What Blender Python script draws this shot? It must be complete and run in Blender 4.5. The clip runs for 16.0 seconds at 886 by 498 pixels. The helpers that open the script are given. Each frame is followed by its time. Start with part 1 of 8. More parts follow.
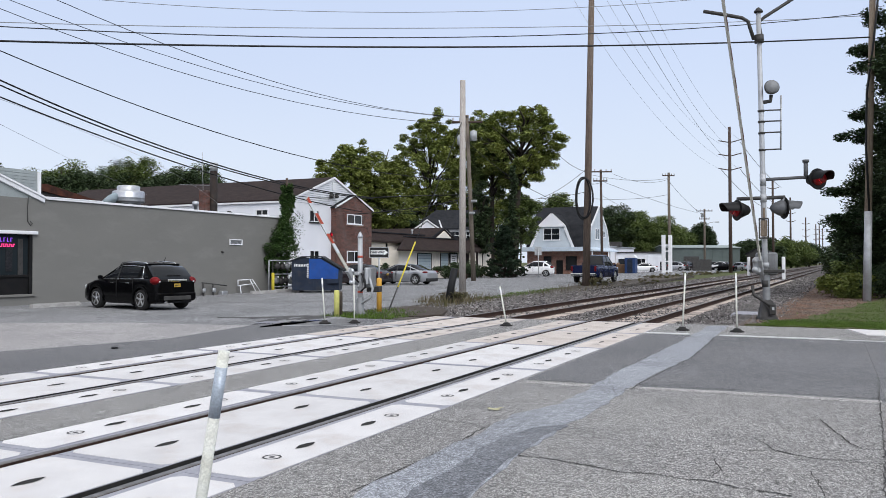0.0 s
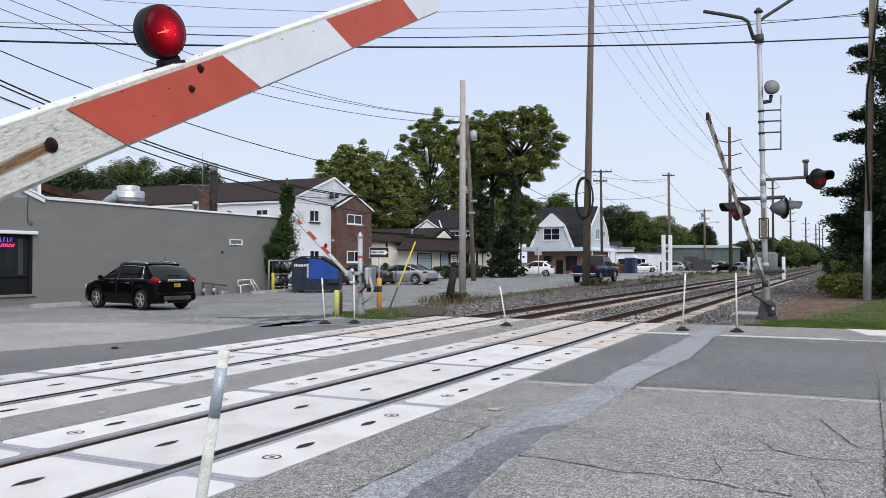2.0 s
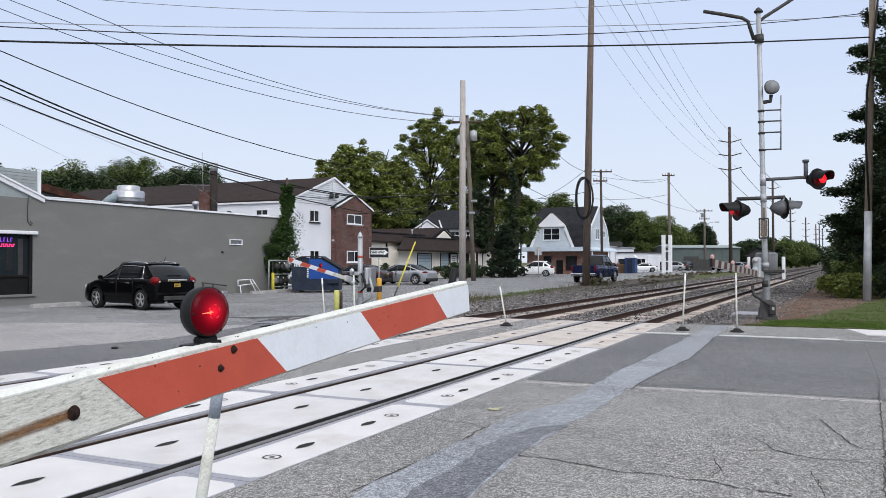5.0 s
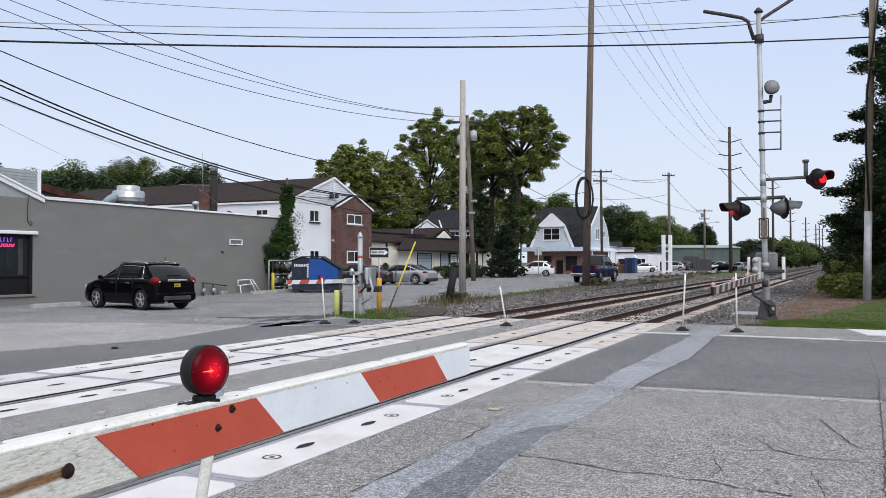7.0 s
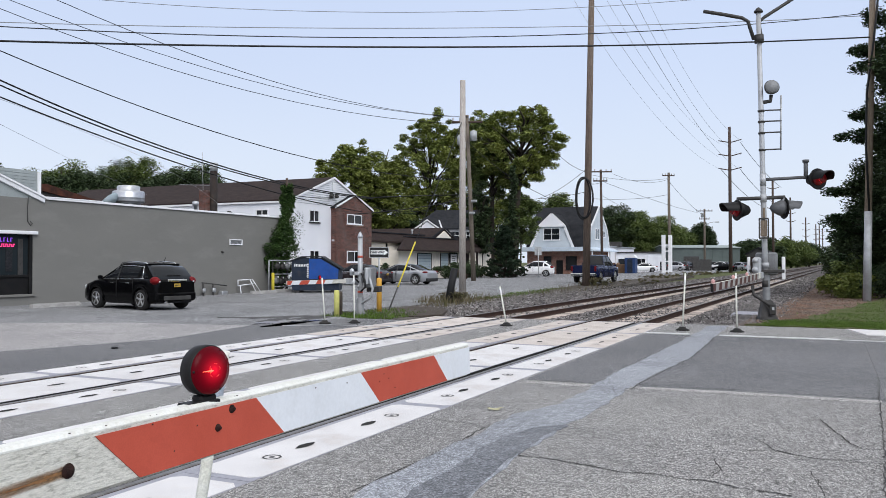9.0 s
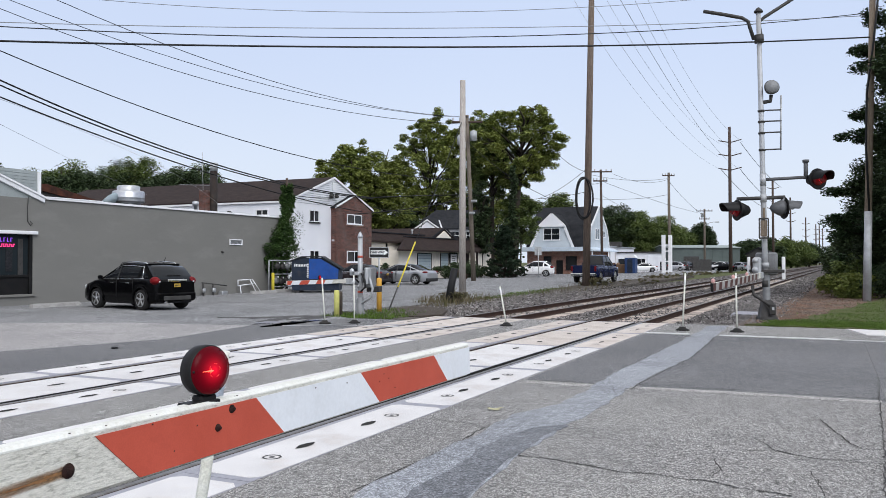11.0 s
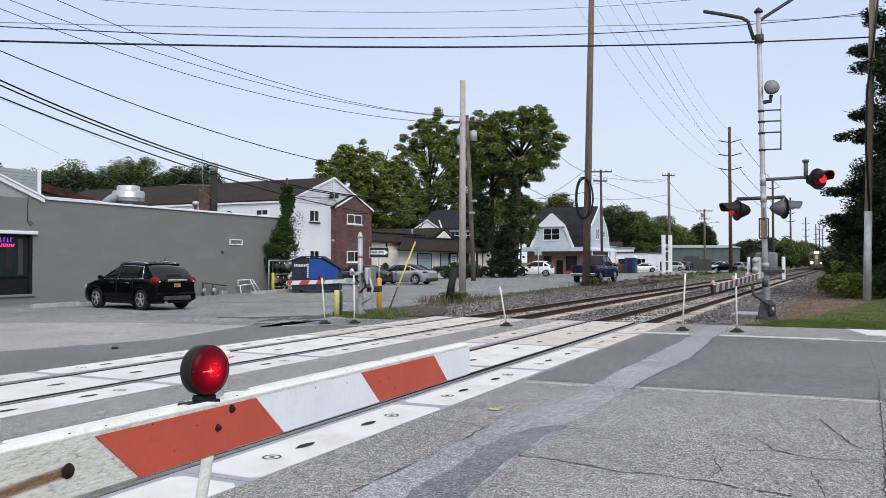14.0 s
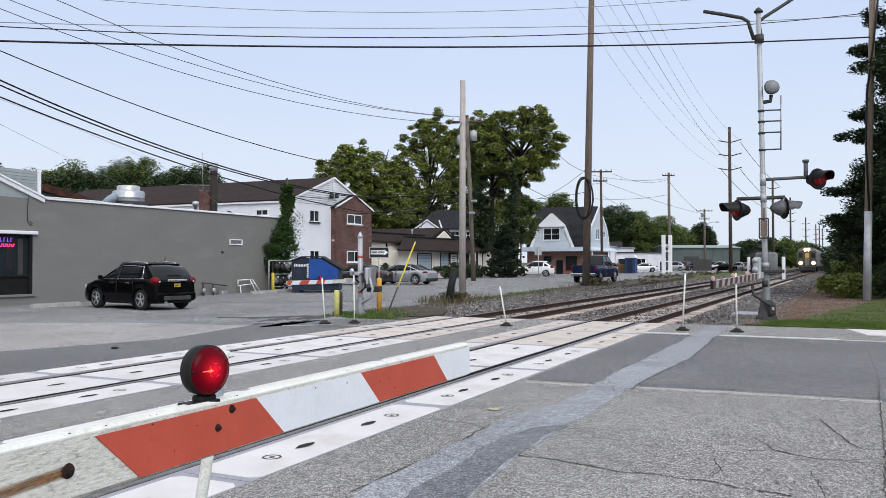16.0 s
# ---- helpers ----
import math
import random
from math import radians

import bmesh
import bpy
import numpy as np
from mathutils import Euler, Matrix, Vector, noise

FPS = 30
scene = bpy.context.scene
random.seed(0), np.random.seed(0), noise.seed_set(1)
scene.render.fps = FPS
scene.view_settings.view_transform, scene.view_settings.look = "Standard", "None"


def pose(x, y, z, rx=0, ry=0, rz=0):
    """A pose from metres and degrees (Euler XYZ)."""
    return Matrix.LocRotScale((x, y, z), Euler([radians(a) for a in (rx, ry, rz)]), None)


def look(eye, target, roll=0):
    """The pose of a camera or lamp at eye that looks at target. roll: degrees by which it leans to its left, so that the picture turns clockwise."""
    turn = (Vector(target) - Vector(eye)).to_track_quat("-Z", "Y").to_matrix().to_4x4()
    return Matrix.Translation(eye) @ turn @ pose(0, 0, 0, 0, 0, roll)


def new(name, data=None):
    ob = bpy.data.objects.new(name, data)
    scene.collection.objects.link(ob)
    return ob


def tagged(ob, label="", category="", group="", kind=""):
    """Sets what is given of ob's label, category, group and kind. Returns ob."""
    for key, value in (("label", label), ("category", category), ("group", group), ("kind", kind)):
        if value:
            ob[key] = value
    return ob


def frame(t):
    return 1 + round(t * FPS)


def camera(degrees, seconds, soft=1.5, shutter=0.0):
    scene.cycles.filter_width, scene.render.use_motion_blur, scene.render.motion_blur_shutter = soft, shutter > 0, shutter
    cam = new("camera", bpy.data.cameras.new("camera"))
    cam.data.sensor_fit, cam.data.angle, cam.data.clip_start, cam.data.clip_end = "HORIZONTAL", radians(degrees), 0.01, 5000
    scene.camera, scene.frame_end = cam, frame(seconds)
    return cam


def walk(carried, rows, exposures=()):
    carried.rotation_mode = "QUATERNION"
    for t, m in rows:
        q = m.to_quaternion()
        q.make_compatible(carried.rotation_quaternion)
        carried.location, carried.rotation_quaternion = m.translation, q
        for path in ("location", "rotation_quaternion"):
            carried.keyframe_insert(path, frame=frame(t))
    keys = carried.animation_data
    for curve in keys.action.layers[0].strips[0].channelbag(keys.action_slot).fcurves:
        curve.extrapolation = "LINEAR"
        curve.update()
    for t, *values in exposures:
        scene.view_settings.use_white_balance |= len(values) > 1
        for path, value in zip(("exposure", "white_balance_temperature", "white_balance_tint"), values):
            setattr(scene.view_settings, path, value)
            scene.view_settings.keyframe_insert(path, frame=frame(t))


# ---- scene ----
CAM_TURN = 25.32
cam = camera(56.8, 16.0, 0.5)
EYE = pose(0, 0, 1.72, 90.91, 0, CAM_TURN)
walk(cam, [(0.0, EYE), (16.0, EYE)], exposures=[(0.0, 0.0), (16.0, 0.0)])

# ---- light: a bright, evenly overcast sky ----
world = bpy.data.worlds.new("overcast_sky")
scene.world = world
world.use_nodes = True
wt = world.node_tree
for n in list(wt.nodes):
    wt.nodes.remove(n)
w_out = wt.nodes.new("ShaderNodeOutputWorld")
w_bg = wt.nodes.new("ShaderNodeBackground")
w_sky = wt.nodes.new("ShaderNodeTexSky")
w_sky.sky_type = "NISHITA"
w_sky.sun_disc = False
w_sky.sun_elevation = radians(48)
w_sky.sun_rotation = radians(200)
w_sky.air_density = 1.0
w_sky.dust_density = 4.0
w_geo = wt.nodes.new("ShaderNodeTexCoord")
w_sep = wt.nodes.new("ShaderNodeSeparateXYZ")
w_ramp = wt.nodes.new("ShaderNodeValToRGB")
w_ramp.color_ramp.interpolation = "EASE"
e = w_ramp.color_ramp.elements
e[0].position, e[0].color = 0.0, (0.775, 0.855, 0.98, 1)
e[1].position, e[1].color = 1.0, (1.0, 1.0, 1.0, 1)
m1 = e.new(0.30)
m1.color = (0.625, 0.725, 0.945, 1)
w_noise = wt.nodes.new("ShaderNodeTexNoise")
w_noise.inputs["Scale"].default_value = 2.2
w_noise.inputs["Detail"].default_value = 3.0
w_mixn = wt.nodes.new("ShaderNodeMix")
w_mixn.data_type = "RGBA"
w_mixn.blend_type = "MULTIPLY"
w_mixn.inputs[0].default_value = 0.10
w_scale = wt.nodes.new("ShaderNodeMix")
w_scale.data_type = "RGBA"
w_scale.inputs[0].default_value = 0.02
wt.links.new(w_geo.outputs["Generated"], w_sep.inputs[0])
wt.links.new(w_sep.outputs["Z"], w_ramp.inputs[0])
wt.links.new(w_geo.outputs["Generated"], w_noise.inputs["Vector"])
wt.links.new(w_ramp.outputs[0], w_mixn.inputs[6])
wt.links.new(w_noise.outputs[0], w_mixn.inputs[7])
wt.links.new(w_mixn.outputs[2], w_scale.inputs[6])
wt.links.new(w_sky.outputs[0], w_scale.inputs[7])
wt.links.new(w_scale.outputs[2], w_bg.inputs[0])
w_bg.inputs[1].default_value = 1.0
wt.links.new(w_bg.outputs[0], w_out.inputs[0])

sun_data = bpy.data.lights.new("sun", "SUN")
sun_data.energy = 2.2
sun_data.angle = radians(40)
sun_data.color = (0.985, 0.99, 1.0)
sun = new("sun", sun_data)
sun.matrix_world = look((34, -14, 36), (0, 12, 0))


# ---- materials ----
def material(name, c1, c2=None, scale=3.0, rough=0.8, metal=0.0, bump=0.0, bump_scale=60.0, grain=0.12, grain_scale=90.0,
             stain=None, stain_scale=0.6, stain_amount=0.0, stretch=(1, 1, 1), island=0.0, rand=0.0, coat=0.0, emit=None, emit_s=0.0, rough_var=0.08):
    m = bpy.data.materials.new(name)
    m.use_nodes = True
    nt = m.node_tree
    bs = nt.nodes["Principled BSDF"]
    bs.inputs["Roughness"].default_value = rough
    bs.inputs["Metallic"].default_value = metal
    bs.inputs["Coat Weight"].default_value = coat
    bs.inputs["Specular IOR Level"].default_value = 0.5 if rough < 0.45 else 0.2
    bs.inputs["Coat Roughness"].default_value = 0.05
    c2 = c2 or tuple(c * 0.8 for c in c1)
    tc = nt.nodes.new("ShaderNodeTexCoord")
    mp = nt.nodes.new("ShaderNodeMapping")
    mp.inputs["Scale"].default_value = stretch
    nt.links.new(tc.outputs["Object"], mp.inputs[0])

    def noise_node(s, detail=5.0, rgh=0.6):
        n = nt.nodes.new("ShaderNodeTexNoise")
        n.inputs["Scale"].default_value = s
        n.inputs["Detail"].default_value = detail
        n.inputs["Roughness"].default_value = rgh
        nt.links.new(mp.outputs[0], n.inputs["Vector"])
        return n

    def ramp(src, lo, hi):
        r = nt.nodes.new("ShaderNodeMapRange")
        r.inputs["From Min"].default_value = lo
        r.inputs["From Max"].default_value = hi
        nt.links.new(src, r.inputs[0])
        return r.outputs[0]

    def mix(fac, a, b, mode="MIX"):
        x = nt.nodes.new("ShaderNodeMix")
        x.data_type = "RGBA"
        x.blend_type = mode
        for sock, val in ((x.inputs[0], fac), (x.inputs[6], a), (x.inputs[7], b)):
            if isinstance(val, (int, float)):
                sock.default_value = val
            elif isinstance(val, tuple):
                sock.default_value = (*val, 1)
            else:
                nt.links.new(val, sock)
        return x.outputs[2]

    big = noise_node(scale)
    col = mix(ramp(big.outputs[0], 0.35, 0.65), c1, c2)
    if stain:
        sn = noise_node(stain_scale, 7.0, 0.7)
        f = nt.nodes.new("ShaderNodeMath")
        f.operation = "MULTIPLY"
        nt.links.new(ramp(sn.outputs[0], 0.5, 0.72), f.inputs[0])
        f.inputs[1].default_value = stain_amount
        col = mix(f.outputs[0], col, stain)
    if grain:
        g = noise_node(grain_scale, 2.0)
        v = nt.nodes.new("ShaderNodeMapRange")
        v.inputs["From Min"].default_value, v.inputs["From Max"].default_value = 0.36, 0.64
        v.inputs["To Min"].default_value, v.inputs["To Max"].default_value = 1 - grain, 1 + grain
        nt.links.new(g.outputs[0], v.inputs[0])
        col = mix(1.0, col, v.outputs[0], "MULTIPLY")
    for amount, node, out in ((island, "ShaderNodeNewGeometry", "Random Per Island"), (rand, "ShaderNodeObjectInfo", "Random")):
        if amount:
            gi = nt.nodes.new(node)
            v = nt.nodes.new("ShaderNodeMapRange")
            v.inputs["To Min"].default_value, v.inputs["To Max"].default_value = 1 - amount, 1 + amount
            nt.links.new(gi.outputs[out], v.inputs[0])
            col = mix(1.0, col, v.outputs[0], "MULTIPLY")
    nt.links.new(col, bs.inputs["Base Color"])
    if rough_var:
        rv = nt.nodes.new("ShaderNodeMapRange")
        rv.inputs["To Min"].default_value, rv.inputs["To Max"].default_value = max(rough - rough_var, 0.02), min(rough + rough_var, 1)
        nt.links.new(big.outputs[0], rv.inputs[0])
        nt.links.new(rv.outputs[0], bs.inputs["Roughness"])
    if bump:
        b = nt.nodes.new("ShaderNodeBump")
        b.inputs["Strength"].default_value = min(bump, 1.0)
        b.inputs["Distance"].default_value = 0.02
        bn = noise_node(bump_scale, 4.0)
        nt.links.new(bn.outputs[0], b.inputs["Height"])
        nt.links.new(b.outputs[0], bs.inputs["Normal"])
    if emit:
        bs.inputs["Emission Color"].default_value = (*emit, 1)
        bs.inputs["Emission Strength"].default_value = emit_s
    return m


def brick_material(name, c1, c2, mortar, size=1.0):
    m = material(name, c1, c2, rough=0.9, bump=0.0)
    nt = m.node_tree
    bs = nt.nodes["Principled BSDF"]
    tc = nt.nodes.new("ShaderNodeTexCoord")
    sep = nt.nodes.new("ShaderNodeSeparateXYZ")
    add = nt.nodes.new("ShaderNodeMath")
    com = nt.nodes.new("ShaderNodeCombineXYZ")
    nt.links.new(tc.outputs["Object"], sep.inputs[0])
    nt.links.new(sep.outputs["X"], add.inputs[0])
    nt.links.new(sep.outputs["Y"], add.inputs[1])
    nt.links.new(add.outputs[0], com.inputs["X"])
    nt.links.new(sep.outputs["Z"], com.inputs["Y"])
    br = nt.nodes.new("ShaderNodeTexBrick")
    br.inputs["Scale"].default_value = 1.0
    br.inputs["Brick Width"].default_value = 0.22 * size
    br.inputs["Row Height"].default_value = 0.075 * size
    br.inputs["Mortar Size"].default_value = 0.008 * size
    br.inputs["Color1"].default_value = (*c1, 1)
    br.inputs["Color2"].default_value = (*c2, 1)
    br.inputs["Mortar"].default_value = (*mortar, 1)
    nt.links.new(com.outputs[0], br.inputs["Vector"])
    no = nt.nodes.new("ShaderNodeTexNoise")
    no.inputs["Scale"].default_value = 1.7
    no.inputs["Detail"].default_value = 6
    nt.links.new(tc.outputs["Object"], no.inputs["Vector"])
    mx = nt.nodes.new("ShaderNodeMix")
    mx.data_type, mx.blend_type = "RGBA", "OVERLAY"
    mx.inputs[0].default_value = 0.5
    nt.links.new(br.outputs[0], mx.inputs[6])
    nt.links.new(no.outputs[0], mx.inputs[7])
    nt.links.new(mx.outputs[2], bs.inputs["Base Color"])
    b = nt.nodes.new("ShaderNodeBump")
    b.inputs["Strength"].default_value, b.inputs["Distance"].default_value = 0.5, 0.01
    b.invert = True
    nt.links.new(br.outputs["Fac"], b.inputs["Height"])
    nt.links.new(b.outputs[0], bs.inputs["Normal"])
    return m


def glass_material(name, tint=(0.05, 0.06, 0.07), rough=0.05):
    m = bpy.data.materials.new(name)
    m.use_nodes = True
    bs = m.node_tree.nodes["Principled BSDF"]
    bs.inputs["Base Color"].default_value = (*tint, 1)
    bs.inputs["Roughness"].default_value = rough
    bs.inputs["IOR"].default_value = 1.5
    bs.inputs["Specular IOR Level"].default_value = 0.28
    return m


def asphalt(name, c, c2, patch, speckle=0.35, cell=62.0, blotch=0.10):
    """Worn asphalt: pale and dark aggregate grains, broad tonal patches, darker tar stains and fine relief."""
    m = material(name, c, c2, scale=0.35, rough=0.92, bump=0.5, bump_scale=70, grain=blotch, grain_scale=9 if blotch < 0.2 else 2.2, stain=patch, stain_scale=0.8, stain_amount=0.6)
    nt = m.node_tree
    bs = nt.nodes["Principled BSDF"]
    old = bs.inputs["Base Color"].links[0].from_socket
    tc = nt.nodes.new("ShaderNodeTexCoord")
    for sc, lo, hi, power in ((cell, 1 - speckle * 0.75, 1 + speckle * 2.1, 2.2), (cell * 0.45, 1 - speckle * 0.2, 1 + speckle * 0.2, 1.0)):
        vo = nt.nodes.new("ShaderNodeTexVoronoi")
        vo.inputs["Scale"].default_value = sc
        nt.links.new(tc.outputs["Object"], vo.inputs["Vector"])
        sp = nt.nodes.new("ShaderNodeSeparateColor")
        nt.links.new(vo.outputs["Color"], sp.inputs[0])
        mr = nt.nodes.new("ShaderNodeMapRange")
        mr.inputs["To Min"].default_value, mr.inputs["To Max"].default_value = lo, hi
        pw = nt.nodes.new("ShaderNodeMath")
        pw.operation = "POWER"
        pw.inputs[1].default_value = power
        nt.links.new(sp.outputs[0], pw.inputs[0])
        nt.links.new(pw.outputs[0], mr.inputs[0])
        mx = nt.nodes.new("ShaderNodeMix")
        mx.data_type, mx.blend_type = "RGBA", "MULTIPLY"
        mx.inputs[0].default_value = 1.0
        nt.links.new(old, mx.inputs[6])
        nt.links.new(mr.outputs[0], mx.inputs[7])
        old = mx.outputs[2]
    nt.links.new(old, bs.inputs["Base Color"])
    return m


ASPHALT_ROAD = asphalt("asphalt_road", (0.252, 0.245, 0.236), (0.205, 0.199, 0.195), (0.158, 0.155, 0.152), speckle=0.85, cell=122)
ASPHALT_PATCH = asphalt("asphalt_newer", (0.149, 0.149, 0.153), (0.122, 0.122, 0.126), (0.180, 0.178, 0.176), speckle=0.95, cell=112)
ASPHALT_LOT = asphalt("asphalt_lot", (0.240, 0.240, 0.244), (0.178, 0.179, 0.184), (0.112, 0.112, 0.115), speckle=0.6, cell=44, blotch=0.14)
APRON = asphalt("gravelly_apron", (0.325, 0.312, 0.308), (0.268, 0.257, 0.256), (0.205, 0.197, 0.197), speckle=0.55, cell=62, blotch=0.12)
SEAL = asphalt("trench_seal", (0.300, 0.312, 0.336), (0.225, 0.235, 0.255), (0.14, 0.145, 0.155), speckle=0.6, cell=110)
SEAL_DARK = asphalt("fresh_tar", (0.125, 0.131, 0.145), (0.165, 0.171, 0.185), (0.23, 0.236, 0.25), speckle=0.6, cell=110)
SEAL_PALE = asphalt("pale_worn_joint", (0.36, 0.35, 0.335), (0.29, 0.28, 0.27), (0.22, 0.215, 0.21), speckle=0.8, cell=110)
CRACK = material("crack_filler", (0.036, 0.035, 0.034), (0.062, 0.060, 0.057), rough=0.9)
CONCRETE_TAN = material("tan_stained_concrete", (0.58, 0.525, 0.485), (0.50, 0.445, 0.405), scale=1.4, rough=0.88, bump=0.3, bump_scale=80, grain=0.12, grain_scale=120,
                        stain=(0.36, 0.29, 0.24), stain_scale=1.4, stain_amount=0.55, rand=0.06)
CONCRETE = material("panel_concrete", (0.66, 0.645, 0.64), (0.56, 0.545, 0.545), scale=1.4, rough=0.85, bump=0.25, bump_scale=80,
                    grain=0.13, grain_scale=130, stain=(0.50, 0.42, 0.36), stain_scale=1.6, stain_amount=0.5, rand=0.07)
KERB_CONCRETE = material("kerb_concrete", (0.42, 0.41, 0.395), (0.32, 0.31, 0.30), scale=5, rough=0.95, grain=0.2, grain_scale=60, stain=(0.2, 0.19, 0.18), stain_scale=4, stain_amount=0.5, bump=0.4)
PANEL_STEEL = material("panel_steel_edge", (0.36, 0.36, 0.40), (0.30, 0.30, 0.33), scale=4, rough=0.7, metal=0.2, grain=0.1)
# black rubber, and the painted dark of the panels' lifting slots
RUBBER_AND_SHADE = material("rubber_and_slot_shade", (0.02, 0.02, 0.02), (0.035, 0.033, 0.03), rough=0.9)
RAIL_SIDE = material("rusty_rail_side", (0.056, 0.031, 0.023), (0.034, 0.021, 0.017), scale=6, rough=0.85, bump=0.2)
RAIL_HEAD = material("polished_rail_head", (0.26, 0.245, 0.23), (0.17, 0.155, 0.145), scale=8, rough=0.45, metal=0.8, grain=0.05)
TIE = material("weathered_tie", (0.54, 0.47, 0.42), (0.36, 0.30, 0.26), scale=6, rough=0.95, bump=0.5, bump_scale=40, stretch=(1, 4, 4), rand=0.35)
BALLAST = material("ballast_bed", (0.150, 0.136, 0.130), (0.045, 0.039, 0.037), scale=16, rough=0.95, bump=1.0, bump_scale=26, grain=0.6, grain_scale=45,
                   stain=(0.17, 0.115, 0.085), stain_scale=0.25, stain_amount=0.7)
STONE = material("ballast_stone", (0.25, 0.235, 0.228), (0.085, 0.077, 0.073), scale=3, rough=0.95, bump=0.3, island=0.85)
GRASS_SOIL = material("grass_soil", (0.066, 0.094, 0.026), (0.098, 0.090, 0.044), scale=1.2, rough=1.0, bump=0.8, bump_scale=30, grain=0.4, grain_scale=40)
GRASS = material("grass_blade", (0.088, 0.142, 0.024), (0.055, 0.094, 0.017), scale=0.8, rough=0.8, island=0.45)
WEED = material("dry_weed", (0.135, 0.105, 0.065), (0.085, 0.085, 0.038), scale=0.8, rough=0.9, island=0.4)
DIRT = material("brown_dirt", (0.200, 0.118, 0.084), (0.122, 0.098, 0.080), scale=0.9, rough=1.0, bump=0.9, bump_scale=25, grain=0.4, grain_scale=30,
                stain=(0.20, 0.182, 0.165), stain_scale=2.2, stain_amount=0.85)
VERGE_SOIL = material("gravelly_verge", (0.13, 0.115, 0.103), (0.055, 0.046, 0.038), scale=2.2, rough=1.0, bump=0.9, bump_scale=28, grain=0.55, grain_scale=40,
                      stain=(0.05, 0.042, 0.034), stain_scale=0.8, stain_amount=0.7)
SOIL_DARK = material("dark_soil", (0.055, 0.045, 0.038), (0.085, 0.07, 0.055), scale=3, rough=1.0, bump=0.9, bump_scale=25, grain=0.4, grain_scale=35)
WHITE_LINE = material("worn_road_paint", (0.66, 0.66, 0.66), (0.5, 0.5, 0.5), scale=3, rough=0.8, stain=(0.25, 0.25, 0.25), stain_scale=5, stain_amount=0.7, bump=0.2)
WET_ASPHALT = asphalt("damp_asphalt", (0.092, 0.090, 0.090), (0.060, 0.058, 0.058), (0.13, 0.128, 0.127), speckle=0.6, cell=40)
LOT_STAIN = asphalt("worn_lot_patch", (0.165, 0.165, 0.168), (0.20, 0.20, 0.204), (0.12, 0.12, 0.122), speckle=0.55, cell=34)
WATER_PUDDLE = material("puddle_water", (0.03, 0.03, 0.032), (0.045, 0.043, 0.042), rough=0.06, rough_var=0.03, grain=0)
GRAY_STUCCO = material("gray_painted_masonry", (0.196, 0.191, 0.177), (0.180, 0.176, 0.164), scale=0.5, rough=0.9, bump=0.35, bump_scale=30, grain=0.04,
                       stain=(0.240, 0.236, 0.220), stain_scale=0.8, stain_amount=0.6, stretch=(0.55, 0.55, 1.7))
SIDING_GRAY = material("grey_green_siding", (0.33, 0.36, 0.36), (0.29, 0.32, 0.32), scale=1.2, rough=0.7, rand=0.05, stain=(0.22, 0.23, 0.22), stain_scale=1.5, stain_amount=0.4)
WHITE_PAINT = material("white_paint", (0.80, 0.80, 0.81), (0.74, 0.74, 0.76), scale=1.5, rough=0.6, grain=0.03)
WHITE_WALL = material("white_clapboard", (0.80, 0.80, 0.83), (0.75, 0.755, 0.79), scale=0.6, rough=0.75, grain=0.03, bump=0.1)
CREAM_WALL = material("cream_stucco", (0.80, 0.75, 0.66), (0.73, 0.68, 0.60), scale=0.8, rough=0.9, grain=0.05, stain=(0.42, 0.38, 0.33), stain_scale=0.7, stain_amount=0.5)
BLUEGRAY_WALL = material("pale_blue_gray_siding", (0.53, 0.575, 0.61), (0.48, 0.52, 0.56), scale=1.2, rough=0.75, grain=0.04)
SHINGLE_BROWN = material("brown_shingle", (0.036, 0.024, 0.021), (0.022, 0.015, 0.014), scale=1.6, rough=0.95, grain=0.35, grain_scale=14, bump=0.4, bump_scale=12, stretch=(1, 1, 2.5))
FLUE = material("sooty_flue_steel", (0.040, 0.033, 0.030), (0.022, 0.018, 0.017), scale=3, rough=0.7, metal=0.2, grain=0.2, stain=(0.085, 0.050, 0.035), stain_scale=2.5, stain_amount=0.5)
SHINGLE_DARK = material("charcoal_shingle", (0.026, 0.027, 0.031), (0.017, 0.018, 0.021), scale=1.6, rough=0.95, grain=0.3, grain_scale=14, bump=0.4, bump_scale=12)
BRICK_RED = brick_material("dark_red_brick", (0.165, 0.066, 0.050), (0.055, 0.027, 0.024), (0.18, 0.15, 0.135))
BRICK_TAN = brick_material("reddish_brown_brick", (0.33, 0.165, 0.12), (0.24, 0.12, 0.09), (0.28, 0.24, 0.21))
TIN = material("galvanised_sheet", (0.60, 0.61, 0.63), (0.48, 0.49, 0.51), scale=3, rough=0.42, metal=0.75, grain=0.06)
GALV = material("galvanised_steel", (0.50, 0.51, 0.52), (0.40, 0.41, 0.42), scale=4, rough=0.5, metal=0.55, grain=0.08, stain=(0.30, 0.26, 0.22), stain_scale=2, stain_amount=0.35)
ALU_PAINT = material("aluminium_paint", (0.47, 0.48, 0.495), (0.37, 0.38, 0.395), scale=2.5, rough=0.55, metal=0.35, grain=0.06, stain=(0.33, 0.31, 0.29), stain_scale=2.5, stain_amount=0.4)
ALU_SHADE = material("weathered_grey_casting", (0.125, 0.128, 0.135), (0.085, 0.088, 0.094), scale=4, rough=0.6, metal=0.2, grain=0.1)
DARK_STEEL = material("dark_steel", (0.075, 0.072, 0.07), (0.05, 0.048, 0.046), scale=4, rough=0.6, metal=0.3, grain=0.15)
BLACK_PAINT = material("black_paint", (0.008, 0.008, 0.0085), (0.013, 0.012, 0.012), rough=0.55, grain=0.1)
